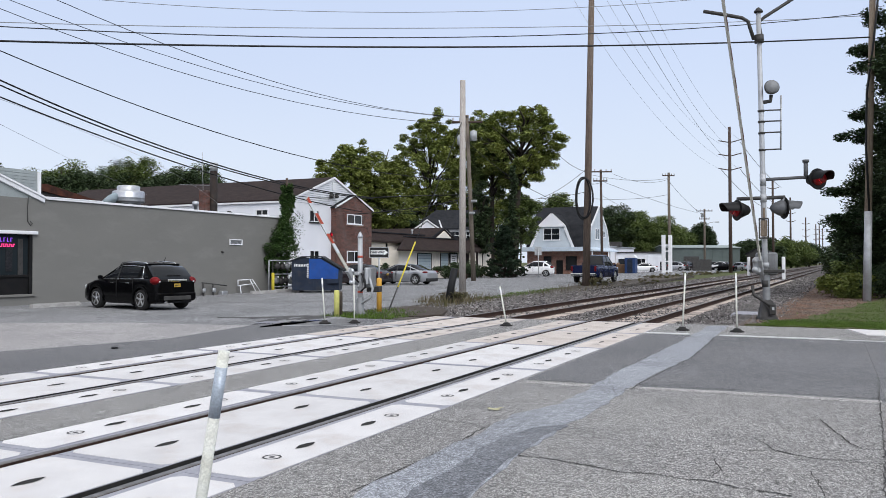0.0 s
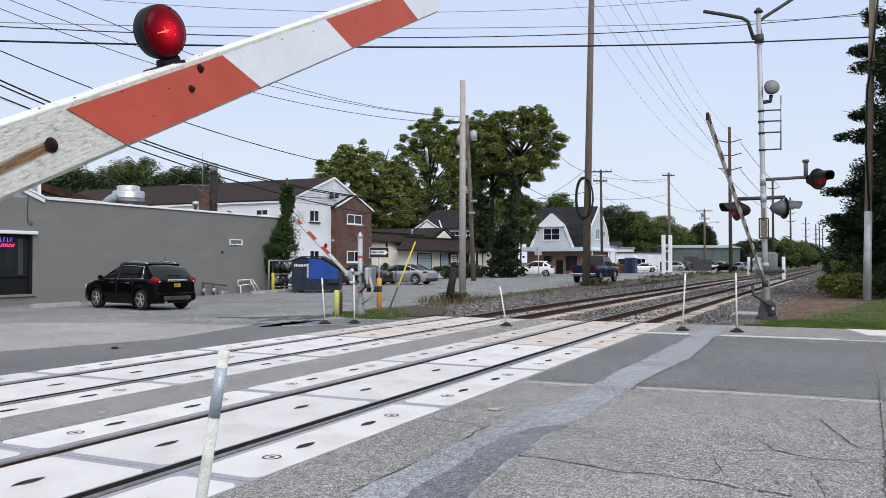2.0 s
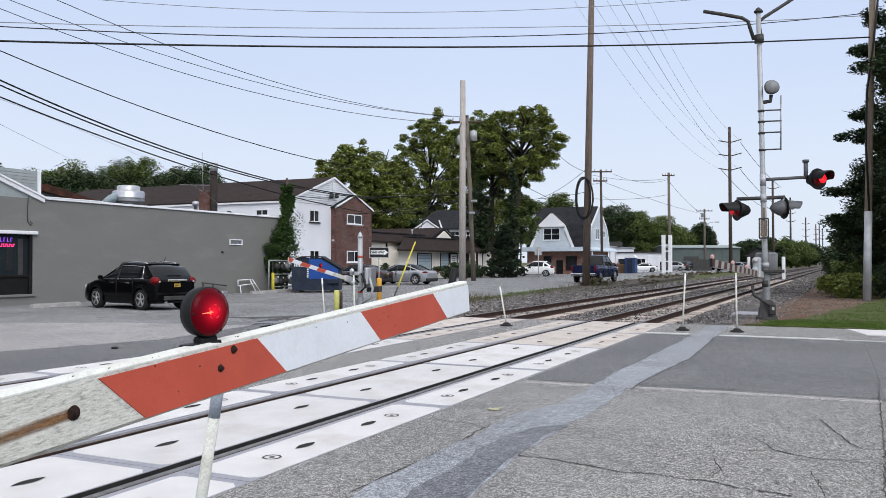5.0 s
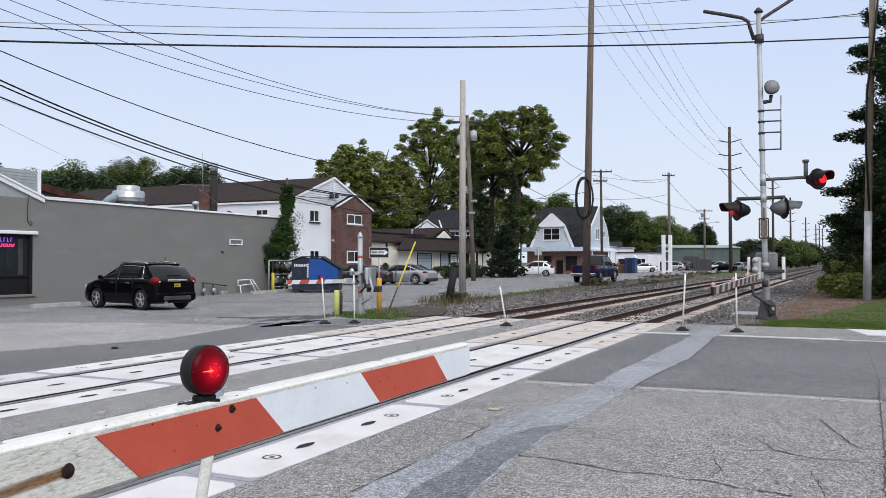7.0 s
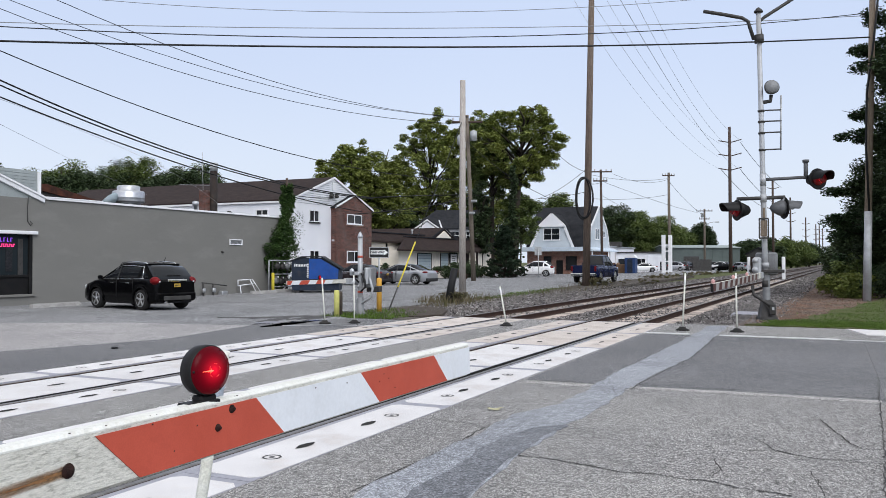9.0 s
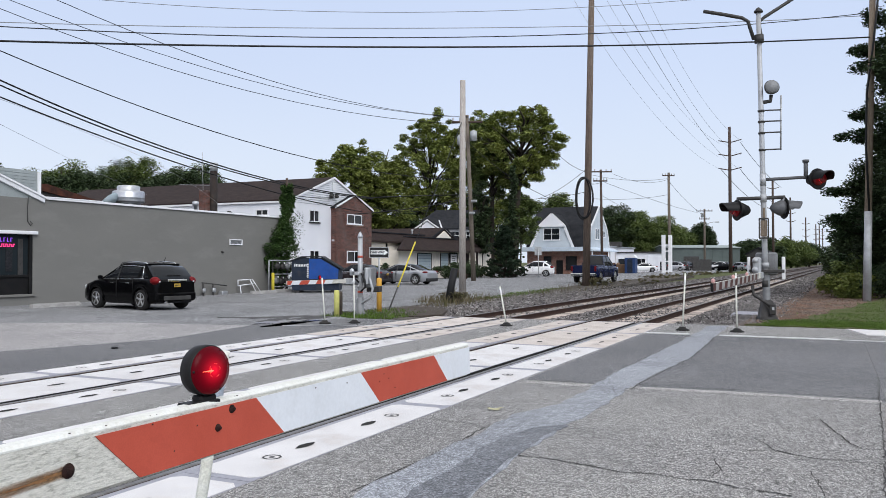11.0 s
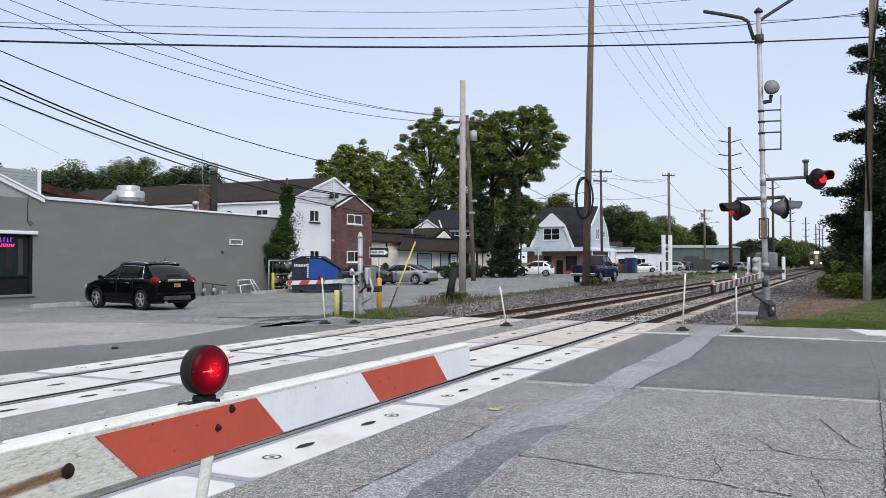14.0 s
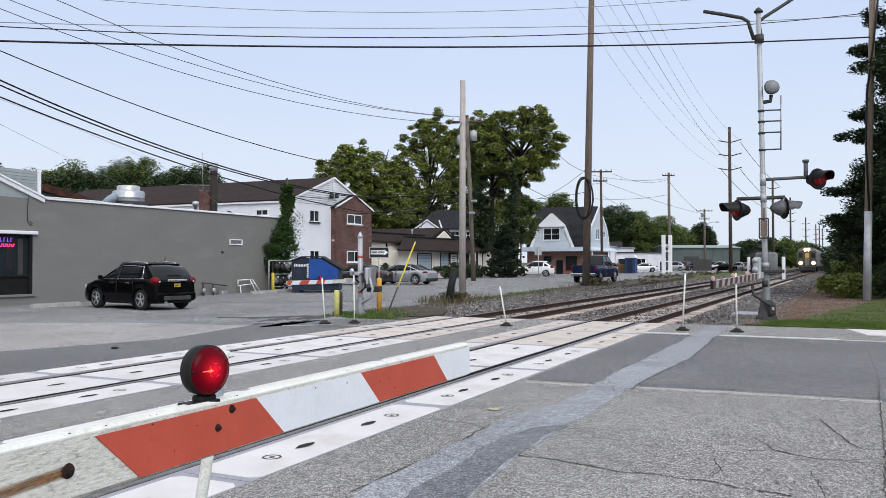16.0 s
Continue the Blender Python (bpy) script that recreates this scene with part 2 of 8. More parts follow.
WOOD_GREY = material("weathered_pole_wood", (0.47, 0.435, 0.40), (0.34, 0.305, 0.28), scale=5, rough=0.95, bump=0.6, bump_scale=12, stretch=(6.900, 6.900, 0.287), grain=0.25, grain_scale=25)
WOOD_BROWN = material("creosoted_pole_wood", (0.100, 0.071, 0.058), (0.062, 0.045, 0.038), scale=5, rough=0.95, bump=0.6, bump_scale=12, stretch=(6, 6, 0.25), grain=0.25, grain_scale=25)
WOOD_TAN = material("tan_pole_wood", (0.23, 0.185, 0.14), (0.165, 0.13, 0.10), scale=5, rough=0.95, bump=0.6, bump_scale=12, stretch=(6, 6, 0.25), grain=0.25, grain_scale=25)
WOOD_DUN = material("grey_brown_pole_wood", (0.180, 0.152, 0.124), (0.115, 0.094, 0.076), scale=5, rough=0.95, bump=0.6, bump_scale=12, stretch=(6, 6, 0.25), grain=0.3, grain_scale=25)
WOOD_MID = material("brown_pole_wood", (0.190, 0.148, 0.122), (0.105, 0.080, 0.066), scale=5, rough=0.95, bump=0.7, bump_scale=12, stretch=(6, 6, 0.25), grain=0.3, grain_scale=25)
CABLE = material("black_cable", (0.014, 0.014, 0.015), (0.02, 0.02, 0.021), rough=0.6, grain=0)
CABLE_PALE = material("pale_grey_conductor", (0.36, 0.38, 0.41), (0.31, 0.33, 0.36), rough=0.5, grain=0)
CABLE_GRAY = material("grey_conductor", (0.26, 0.27, 0.29), (0.22, 0.23, 0.25), rough=0.5, grain=0)
YELLOW = material("yellow_post_paint", (0.66, 0.55, 0.06), (0.58, 0.47, 0.05), scale=4, rough=0.6, stain=(0.35, 0.28, 0.08), stain_scale=5, stain_amount=0.5)
FALLEN_LEAF = material("fallen_leaf", (0.46, 0.44, 0.29), (0.36, 0.34, 0.2), scale=40, rough=0.7)
YELLOW_PALE = material("faded_lime_yellow", (0.62, 0.60, 0.19), (0.52, 0.50, 0.16), scale=4, rough=0.6, stain=(0.3, 0.3, 0.12), stain_scale=5, stain_amount=0.5)
ORANGE = material("orange_yellow_post", (0.72, 0.40, 0.075), (0.62, 0.33, 0.06), scale=4, rough=0.6, stain=(0.35, 0.2, 0.06), stain_scale=6, stain_amount=0.4)
DELIN = material("delineator_plastic", (0.72, 0.72, 0.66), (0.64, 0.64, 0.56), scale=6, rough=0.5, stain=(0.42, 0.40, 0.34), stain_scale=8, stain_amount=0.5)
REFLECT = material("reflective_sleeve", (0.42, 0.47, 0.53), (0.36, 0.41, 0.47), scale=6, rough=0.35, metal=0.2, stain=(0.3, 0.32, 0.34), stain_scale=20, stain_amount=0.5)
ARM_WHITE = material("arm_white_sheeting", (0.72, 0.74, 0.77), (0.68, 0.70, 0.73), scale=5, rough=0.45, grain=0.02, stain=(0.5, 0.5, 0.48), stain_scale=12, stain_amount=0.25)
ARM_RED = material("arm_red_sheeting", (0.50, 0.090, 0.056), (0.44, 0.076, 0.046), scale=5, rough=0.5, grain=0.04, grain_scale=300, stain=(0.36, 0.06, 0.04), stain_scale=16, stain_amount=0.35)
ARM_BARE = material("arm_worn_white", (0.66, 0.645, 0.585), (0.55, 0.535, 0.475), scale=14, rough=0.75, grain=0.08, grain_scale=260, stain=(0.13, 0.13, 0.10), stain_scale=95, stain_amount=0.85, stretch=(1, 0.38, 1.3), bump=0.3, bump_scale=140)
ARM_EDGE = material("arm_edge_paint", (0.74, 0.74, 0.70), (0.66, 0.655, 0.60), scale=9, rough=0.6, grain=0.05, grain_scale=200, stain=(0.40, 0.38, 0.31), stain_scale=22, stain_amount=0.5)
# far gate arm: white stripe with its backlit shade put into the colour
ARM_WHITE_SHADED = material("shaded_pale_stripe", (0.34, 0.33, 0.315), (0.26, 0.25, 0.24), scale=8, rough=0.6)
LENS_RED = material("red_lens", (0.075, 0.001, 0.004), (0.05, 0.001, 0.003), rough=0.4, coat=0.0, grain=0, emit=(1, 0.01, 0.03), emit_s=0.035, rough_var=0.02)
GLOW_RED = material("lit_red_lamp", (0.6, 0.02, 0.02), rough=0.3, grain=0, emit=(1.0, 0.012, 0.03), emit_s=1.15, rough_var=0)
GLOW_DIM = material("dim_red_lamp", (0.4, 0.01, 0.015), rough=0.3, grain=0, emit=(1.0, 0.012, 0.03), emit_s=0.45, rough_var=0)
# the same arm's red stripe, darkened to hold the shade of its side
ARM_RED_SHADED = material("shaded_dark_stripe", (0.085, 0.035, 0.03), (0.07, 0.03, 0.026), rough=0.6)
LENS_PALE = material("pale_pink_lens", (0.62, 0.36, 0.34), (0.56, 0.31, 0.29), rough=0.3)
GLOW_CORE = material("lit_red_filament", (0.8, 0.1, 0.05), rough=0.3, grain=0, emit=(1.0, 0.09, 0.05), emit_s=2.4, rough_var=0)
GLOW_HEAD = material("train_headlight", (0.9, 0.85, 0.6), rough=0.3, grain=0, emit=(1.0, 0.74, 0.40), emit_s=9.0, rough_var=0)
GLOW_WIN = material("amber_train_window", (0.3, 0.2, 0.05), rough=0.3, grain=0, emit=(1.0, 0.60, 0.15), emit_s=0.30, rough_var=0)
NEON_PINK = material("neon_pink", (0.8, 0.05, 0.2), rough=0.3, grain=0, emit=(1.0, 0.04, 0.22), emit_s=1.3, rough_var=0)
NEON_VIOLET = material("neon_violet", (0.3, 0.1, 0.8), rough=0.3, grain=0, emit=(0.28, 0.06, 0.85), emit_s=0.7, rough_var=0)
GLASS_DARK = glass_material("dark_glass", (0.012, 0.014, 0.017))
GLASS_SKY = glass_material("pale_glass", (0.10, 0.125, 0.15), 0.08)
GLASS_CLEAR = glass_material("headlamp_glass", (0.5, 0.52, 0.54), 0.1)
CURTAIN = material("pale_blue_blind", (0.40, 0.47, 0.50), (0.36, 0.43, 0.46), rough=0.8)
CHROME = material("chrome", (0.75, 0.75, 0.76), (0.7, 0.7, 0.71), rough=0.12, metal=1.0, grain=0, rough_var=0.03)
RIM = material("alloy_rim", (0.55, 0.56, 0.57), (0.48, 0.49, 0.50), rough=0.3, metal=0.8, grain=0.03)
TYRE = material("tyre_rubber", (0.018, 0.018, 0.018), (0.03, 0.029, 0.028), scale=9, rough=0.9)
PLASTIC = material("black_trim_plastic", (0.028, 0.028, 0.029), (0.02, 0.02, 0.021), rough=0.6)
TAIL_RED = material("tail_lamp_red", (0.20, 0.004, 0.007), (0.09, 0.002, 0.004), scale=9, rough=0.5, grain=0)
PLATE = material("plate_yellow", (0.45, 0.29, 0.05), (0.40, 0.26, 0.045), rough=0.5)
DUMP_NAVY = material("dumpster_navy", (0.022, 0.031, 0.052), (0.016, 0.023, 0.040), scale=2, rough=0.55, stain=(0.06, 0.055, 0.05), stain_scale=3, stain_amount=0.5)
DUMP_BLUE = material("dumpster_blue", (0.018, 0.075, 0.30), (0.015, 0.06, 0.25), scale=2, rough=0.5, stain=(0.05, 0.06, 0.09), stain_scale=3, stain_amount=0.4)
DARK_PLASTIC = material("dark_lid_plastic", (0.022, 0.027, 0.030), (0.016, 0.020, 0.022), rough=0.75)
SIGN_BLACK = material("sign_black", (0.014, 0.014, 0.014), (0.02, 0.02, 0.02), rough=0.5, grain=0)
SIGN_WHITE = material("sign_white", (0.80, 0.80, 0.80), (0.76, 0.76, 0.76), rough=0.5, grain=0)
BARK = material("bark", (0.056, 0.046, 0.037), (0.035, 0.029, 0.024), scale=8, rough=1.0, bump=0.9, bump_scale=10, stretch=(3, 3, 0.5))
LEAF_A = material("leaf_green", (0.122, 0.158, 0.044), (0.074, 0.104, 0.030), scale=0.35, rough=0.65, grain=0, island=0.5)
LEAF_B = material("leaf_yellow_green", (0.225, 0.252, 0.058), (0.138, 0.170, 0.044), scale=0.35, rough=0.65, grain=0, island=0.45)
LEAF_C = material("leaf_dark_green", (0.052, 0.076, 0.031), (0.030, 0.048, 0.022), scale=0.35, rough=0.7, grain=0, island=0.55)
LEAF_PINE = material("pine_needles", (0.037, 0.070, 0.025), (0.024, 0.045, 0.019), scale=0.5, rough=0.7, grain=0, island=0.5)
LEAF_YEW = material("yew_needles", (0.030, 0.052, 0.026), (0.018, 0.032, 0.019), scale=0.6, rough=0.75, grain=0, island=0.5)
LEAF_IVY = material("ivy_leaf", (0.055, 0.10, 0.024), (0.035, 0.068, 0.018), scale=1.5, rough=0.75, grain=0, island=0.5)
PAINT_SUV = material("black_car_paint", (0.002, 0.002, 0.0025), (0.003, 0.003, 0.0035), rough=0.16, coat=0.03, grain=0, rough_var=0.03)
PAINT_SILVER = material("silver_car_paint", (0.40, 0.41, 0.43), (0.37, 0.38, 0.40), rough=0.3, metal=0.5, coat=0.6, grain=0)
PAINT_DARK = material("dark_maroon_black_paint", (0.018, 0.012, 0.014), (0.022, 0.014, 0.016), rough=0.25, coat=0.7, grain=0)
PAINT_WHITE = material("white_car_paint", (0.78, 0.78, 0.79), (0.74, 0.74, 0.75), rough=0.3, coat=0.6, grain=0)
PAINT_NAVY = material("navy_truck_paint", (0.007, 0.012, 0.048), (0.008, 0.014, 0.055), rough=0.25, coat=0.12, grain=0)
PAINT_GRAY = material("grey_car_paint", (0.05, 0.055, 0.055), (0.06, 0.065, 0.065), rough=0.3, coat=0.6, grain=0)
TRAIN_STEEL = material("brushed_train_steel", (0.24, 0.235, 0.225), (0.17, 0.165, 0.16), scale=2, rough=0.5, metal=0.3)
TRAIN_DARK = material("dark_train_front", (0.11, 0.088, 0.062), (0.07, 0.056, 0.042), rough=0.5)
CARDBOARD = material("brown_crate", (0.30, 0.19, 0.12), (0.24, 0.15, 0.095), rough=0.9)
PORTA_BLUE = material("blue_cabin_plastic", (0.03, 0.06, 0.16), (0.025, 0.05, 0.13), rough=0.5)
GREEN_ROOF = material("grey_green_metal_wall", (0.105, 0.128, 0.122), (0.085, 0.104, 0.100), scale=0.6, rough=0.7, grain=0.05)
ROOF_PALE = material("pale_green_metal_roof", (0.30, 0.34, 0.33), (0.24, 0.28, 0.27), scale=0.6, rough=0.6, grain=0.05)
RUST_ROOF = material("rust_brown_boards", (0.10, 0.036, 0.022), (0.035, 0.018, 0.014), scale=2.5, rough=0.85)


# ---- shape helpers ----
def box(bm, c, s, bevel=0.0, m=None):
    """A box with centre c and size s, its edges bevelled."""
    r = bmesh.ops.create_cube(bm, size=1.0, matrix=Matrix.Translation(c) @ Matrix.Diagonal((*s, 1)))
    vs = r["verts"]
    if bevel:
        es = list({ed for v in vs for ed in v.link_edges})
        rb = bmesh.ops.bevel(bm, geom=es, offset=bevel, segments=1, affect="EDGES", profile=0.7)
        vs = list({v for f in rb["faces"] for v in f.verts} | {v for v in vs if v.is_valid})
    if m is not None:
        bmesh.ops.transform(bm, matrix=m, verts=vs)
    return vs


def tube(bm, pts, radii, n=8, caps=True):
    """A tube through points, with a radius at each one."""
    pts = [Vector(p) for p in pts]
    if isinstance(radii, (int, float)):
        radii = [radii] * len(pts)
    rings = []
    ref = None
    for i, p in enumerate(pts):
        d = (pts[min(i + 1, len(pts) - 1)] - pts[max(i - 1, 0)]).normalized()
        if ref is None:
            ref = d.orthogonal().normalized()
        ref = (ref - d * ref.dot(d)).normalized()
        side = d.cross(ref)
        rings.append([bm.verts.new(p + (ref * math.cos(2 * math.pi * k / n) + side * math.sin(2 * math.pi * k / n)) * radii[i]) for k in range(n)])
    for a, b in zip(rings, rings[1:]):
        for k in range(n):
            bm.faces.new((a[k], a[(k + 1) % n], b[(k + 1) % n], b[k])).smooth = True
    if caps:
        bm.faces.new(rings[0][::-1])
        bm.faces.new(rings[-1])


def lathe(bm, profile, n=20, m=None, caps=True):
    """A solid of revolution about z; profile: (radius, z) from bottom to top."""
    m = m or Matrix()
    rings = []
    for r, z in profile:
        rings.append([bm.verts.new(m @ Vector((r * math.cos(2 * math.pi * k / n), r * math.sin(2 * math.pi * k / n), z))) for k in range(n)])
    for a, b in zip(rings, rings[1:]):
        for k in range(n):
            bm.faces.new((a[k], a[(k + 1) % n], b[(k + 1) % n], b[k])).smooth = True
    if caps:
        bm.faces.new(rings[0][::-1])
        bm.faces.new(rings[-1])


def prism(bm, poly, a, b, axis="y"):
    """A polygon in two coordinates pushed from a to b along the third axis."""
    def at(p, q):
        return {"y": (p[0], q, p[1]), "x": (q, p[0], p[1]), "z": (p[0], p[1], q)}[axis]
    v0 = [bm.verts.new(at(p, a)) for p in poly]
    v1 = [bm.verts.new(at(p, b)) for p in poly]
    n = len(poly)
    for i in range(n):
        bm.faces.new((v0[i], v0[(i + 1) % n], v1[(i + 1) % n], v1[i]))
    bm.faces.new(v0[::-1])
    bm.faces.new(v1)


def fin(bm, name):
    bmesh.ops.recalc_face_normals(bm, faces=bm.faces)
    me = bpy.data.meshes.new(name)
    bm.to_mesh(me)
    bm.free()
    return me


def part(name, bm, mat, parent, label="", m=None):
    me = fin(bm, name) if isinstance(bm, bmesh.types.BMesh) else bm
    if mat is not None and not me.materials:
        for one in (mat if isinstance(mat, (list, tuple)) else [mat]):
            me.materials.append(one)
    ob = new(name, me)
    ob.parent = parent
    if m is not None:
        ob.matrix_basis = m
    if label:
        ob["label"] = label
    return ob


def thing(name, label, category, m=None, group="", kind=""):
    ob = new(name)
    ob.empty_display_size = 0.2
    if m is not None:
        ob.matrix_basis = m
    return tagged(ob, label, category, group, kind)


def solid(name, bm, mat, label, category, m=None, group="", kind=""):
    ob = part(name, bm, mat, None, "", m)
    return tagged(ob, label, category, group, kind)


def boxpart(name, c, s, mat, parent, bevel=0.0, label="", m=None):
    bm = bmesh.new()
    box(bm, c, s, bevel)
    return part(name, bm, mat, parent, label, m)


def tubepart(name, pts, r, mat, parent, n=8, label=""):
    bm = bmesh.new()
    tube(bm, pts, r, n)
    return part(name, bm, mat, parent, label)


def slab(name, poly, z0, z1, mat, label, category, kind="structure", parent=None):
    bm = bmesh.new()
    prism(bm, poly, z0, z1, "z")
    if parent is not None:
        return part(name, bm, mat, parent, label)
    return solid(name, bm, mat, label, category, kind=kind)


def rect(x0, x1, y0, y1):
    return [(x0, y0), (x1, y0), (x1, y1), (x0, y1)]


def bend(y):
    """How far the line has swung to the right at y."""
    if y < 18:
        return 0.0
    if y < 38:
        return 0.016 * (y - 18) ** 2 / 40
    return 0.016 * (y - 28)


ALU_DARK = material("dull_grey_casting", (0.24, 0.245, 0.25), (0.18, 0.185, 0.19), scale=4, rough=0.6, metal=0.2, stain=(0.12, 0.11, 0.10), stain_scale=3, stain_amount=0.4)


def lit_lens(name, radius, edge, core):
    """A lamp lens that gives off red light, strongest at its middle."""
    m = material(name, (0.060, 0.0015, 0.005), (0.045, 0.001, 0.004), rough=0.25, coat=0.0, grain=0, rough_var=0.02)
    nt = m.node_tree
    bs = nt.nodes["Principled BSDF"]
    bs.inputs["Specular IOR Level"].default_value = 0.06
    tc = nt.nodes.new("ShaderNodeTexCoord")
    mp = nt.nodes.new("ShaderNodeMapping")
    mp.inputs["Scale"].default_value = (1 / radius, 1 / radius, 0.0)
    gr = nt.nodes.new("ShaderNodeTexGradient")
    gr.gradient_type = "SPHERICAL"
    pw = nt.nodes.new("ShaderNodeMath")
    pw.operation = "POWER"
    pw.inputs[1].default_value = 3.0
    mr = nt.nodes.new("ShaderNodeMapRange")
    mr.inputs["To Min"].default_value, mr.inputs["To Max"].default_value = edge, core
    nt.links.new(tc.outputs["Object"], mp.inputs[0])
    nt.links.new(mp.outputs[0], gr.inputs[0])
    nt.links.new(gr.outputs["Fac"], pw.inputs[0])
    nt.links.new(pw.outputs[0], mr.inputs[0])
    nt.links.new(mr.outputs[0], bs.inputs["Emission Strength"])
    bs.inputs["Emission Color"].default_value = (1.0, 0.008, 0.035, 1)
    return m


BOLT_RUST = material("dark_rusty_bolt", (0.045, 0.020, 0.016), (0.022, 0.012, 0.011), scale=80, rough=0.9, bump=0.6, bump_scale=200)
LENS_ARM = lit_lens("lit_arm_lens", 0.050, 0.040, 1.25)
LENS_ARM_FAR = lit_lens("lit_far_arm_lens", 0.08, 0.15, 0.9)
PORCH_PAINT = material("pale_blue_metal_paint", (0.56, 0.63, 0.70), (0.50, 0.57, 0.64), rough=0.6)

PAINT_SUV.node_tree.nodes["Principled BSDF"].inputs["Specular IOR Level"].default_value = 0.09

PAINT_NAVY.node_tree.nodes["Principled BSDF"].inputs["Specular IOR Level"].default_value = 0.25

# ---- ground, road and tracks ----
random.seed(11)
NEAR, FAR = -5.68, -9.83          # centre lines of the two tracks
JOINTS = [-5.79 + 3.66 * i for i in range(9)]   # ends of the crossing panels; the last is the crossing's far end

bm = bmesh.new()
prism(bm, rect(-2500, 2500, -2500, 2500), -1.3, -0.32, "z")
solid("ground", bm, GRASS_SOIL, "grassy soil ground running to the horizon", "ground", kind="structure")

slab("road", rect(-4.108, 45, -40, 23.5), -0.3, 0.0, ASPHALT_ROAD, "worn grey asphalt road with exposed aggregate and cracks", "road")
slab("road_middle", rect(-8.258, -7.25, -40, 23.5), -0.3, -0.004, ASPHALT_ROAD, "grey asphalt strip between the two tracks", "road")
slab("road_far", [(-11.385, -40), (-11.385, 21.6), (-13.4, 21.6), (-14.3, 18.0), (-13.5, 14.0), (-14.5, 10.6), (-15.2, -40)][::-1], -0.3, -0.006, ASPHALT_PATCH,
     "dark asphalt strip beside the far track", "road")
slab("apron", [(-14.5, 10.6), (-13.5, 14.0), (-14.3, 18.0), (-18, 17.4), (-21.6, 15.6), (-30, 12), (-60, 0), (-60, -40), (-15.2, -40)], -0.3, -0.012, APRON,
     "pale gravelly worn pavement at the lot entrance", "pavement")
def lot_rise(y):
    f = min(max((y - 28) / 26, 0), 1)
    return 0.138 * f * f * (3 - 2 * f)


slab("parking_lot", [(-14.3, 18.0), (-13.4, 21.6), (-15.6, 24.0), (-15.5, 28.0), (-60, 28.0), (-60, 0), (-30, 12), (-21.6, 15.6), (-18, 17.4)], -0.3, -0.018, ASPHALT_LOT, "worn grey asphalt car park", "pavement")
bm = bmesh.new()
prev = None
for y, xr in ((28, -15.5), (32, -15.4), (36, -15.6), (40, -16.0), (44, -16.4), (48, -16.7), (54, -17.1), (60, -17.5), (80, -18.3), (130, -20), (260, -20)):
    z = -0.018 + lot_rise(y)
    cur = [bm.verts.new(q) for q in ((-110, y, z), (xr, y, z), (xr + 0.5, y, -0.3), (-110, y, -0.32))]
    if prev:
        for i in range(3):
            bm.faces.new((prev[i], prev[i + 1], cur[i + 1], cur[i]))
    prev = cur
solid("side_street", bm, ASPHALT_LOT, "worn grey asphalt side street along the shops", "road", kind="structure")
slab("road_patch", rect(-4.05, 0.62, 11.40, 19.9), -0.02, 0.004, ASPHALT_PATCH, "darker newer asphalt patch across the road", "road")
slab("road_patch_edge", [(0.72, -20), (0.63, 8.0), (0.63, 19.95), (9, 20.0), (9, -20)], -0.02, 0.006, ASPHALT_PATCH, "darker asphalt strip along the road edge", "road")


def ragged_outline(left, right, amp, step, seed):
    """An outline up one line of points and back down another, broken into short uneven steps."""
    rnd = random.Random(seed)
    out = []
    for line in (left, right[::-1]):
        for (xa, ya), (xb, yb) in zip(line, line[1:]):
            n = max(1, int(abs(yb - ya) / step))
            out += [(xa + (xb - xa) * k / n + rnd.uniform(-amp, amp), ya + (yb - ya) * k / n) for k in range(n)]
        out.append(line[-1])
    return out


TRENCH_L = [(-2.9, 2.0), (-2.87, 4.2), (-3.21, 5.3), (-3.23, 6.8), (-3.18, 7.6), (-3.25, 8.7), (-2.99, 9.6), (-2.97, 11.1), (-3.03, 12.3), (-3.01, 14.8), (-2.96, 17.3), (-2.94, 19.2), (-2.97, 23.0)]
TRENCH_R = [(-2.3, 2.0), (-2.33, 4.3), (-2.39, 5.7), (-2.52, 6.7), (-2.52, 8.3), (-2.46, 9.4), (-2.49, 11.1), (-2.43, 13.0), (-2.29, 15.1), (-2.33, 17.2), (-2.43, 19.5), (-2.49, 23.2)]
slab("trench_patch", ragged_outline(TRENCH_L, TRENCH_R, 0.035, 0.22, 3), -0.02, 0.009, SEAL, "pale grey sealed trench strip beside the track", "road")
slab("tar_patch", ragged_outline([(-2.8, 2.0), (-2.78, 4.6), (-2.84, 5.5), (-2.86, 6.2), (-2.91, 6.9), (-2.91, 7.5), (-2.76, 8.1), (-2.53, 8.35)],
                                 [(-2.36, 2.0), (-2.37, 4.7), (-2.42, 5.7), (-2.55, 6.7), (-2.56, 7.85), (-2.52, 8.33)], 0.03, 0.18, 4), -0.02, 0.0125, SEAL_DARK, "dark fresh tar along the sealed trench", "road")
slab("road_joint", [(-3.97, 11.05), (-3.0, 11.12), (-2.5, 11.2), (-1.2, 11.3), (0.56, 11.3), (0.56, 11.52), (-1.2, 11.50), (-2.5, 11.38), (-3.0, 11.3), (-3.97, 11.2)], -0.02, 0.0048, SEAL_PALE, "pale worn joint across the asphalt", "road")


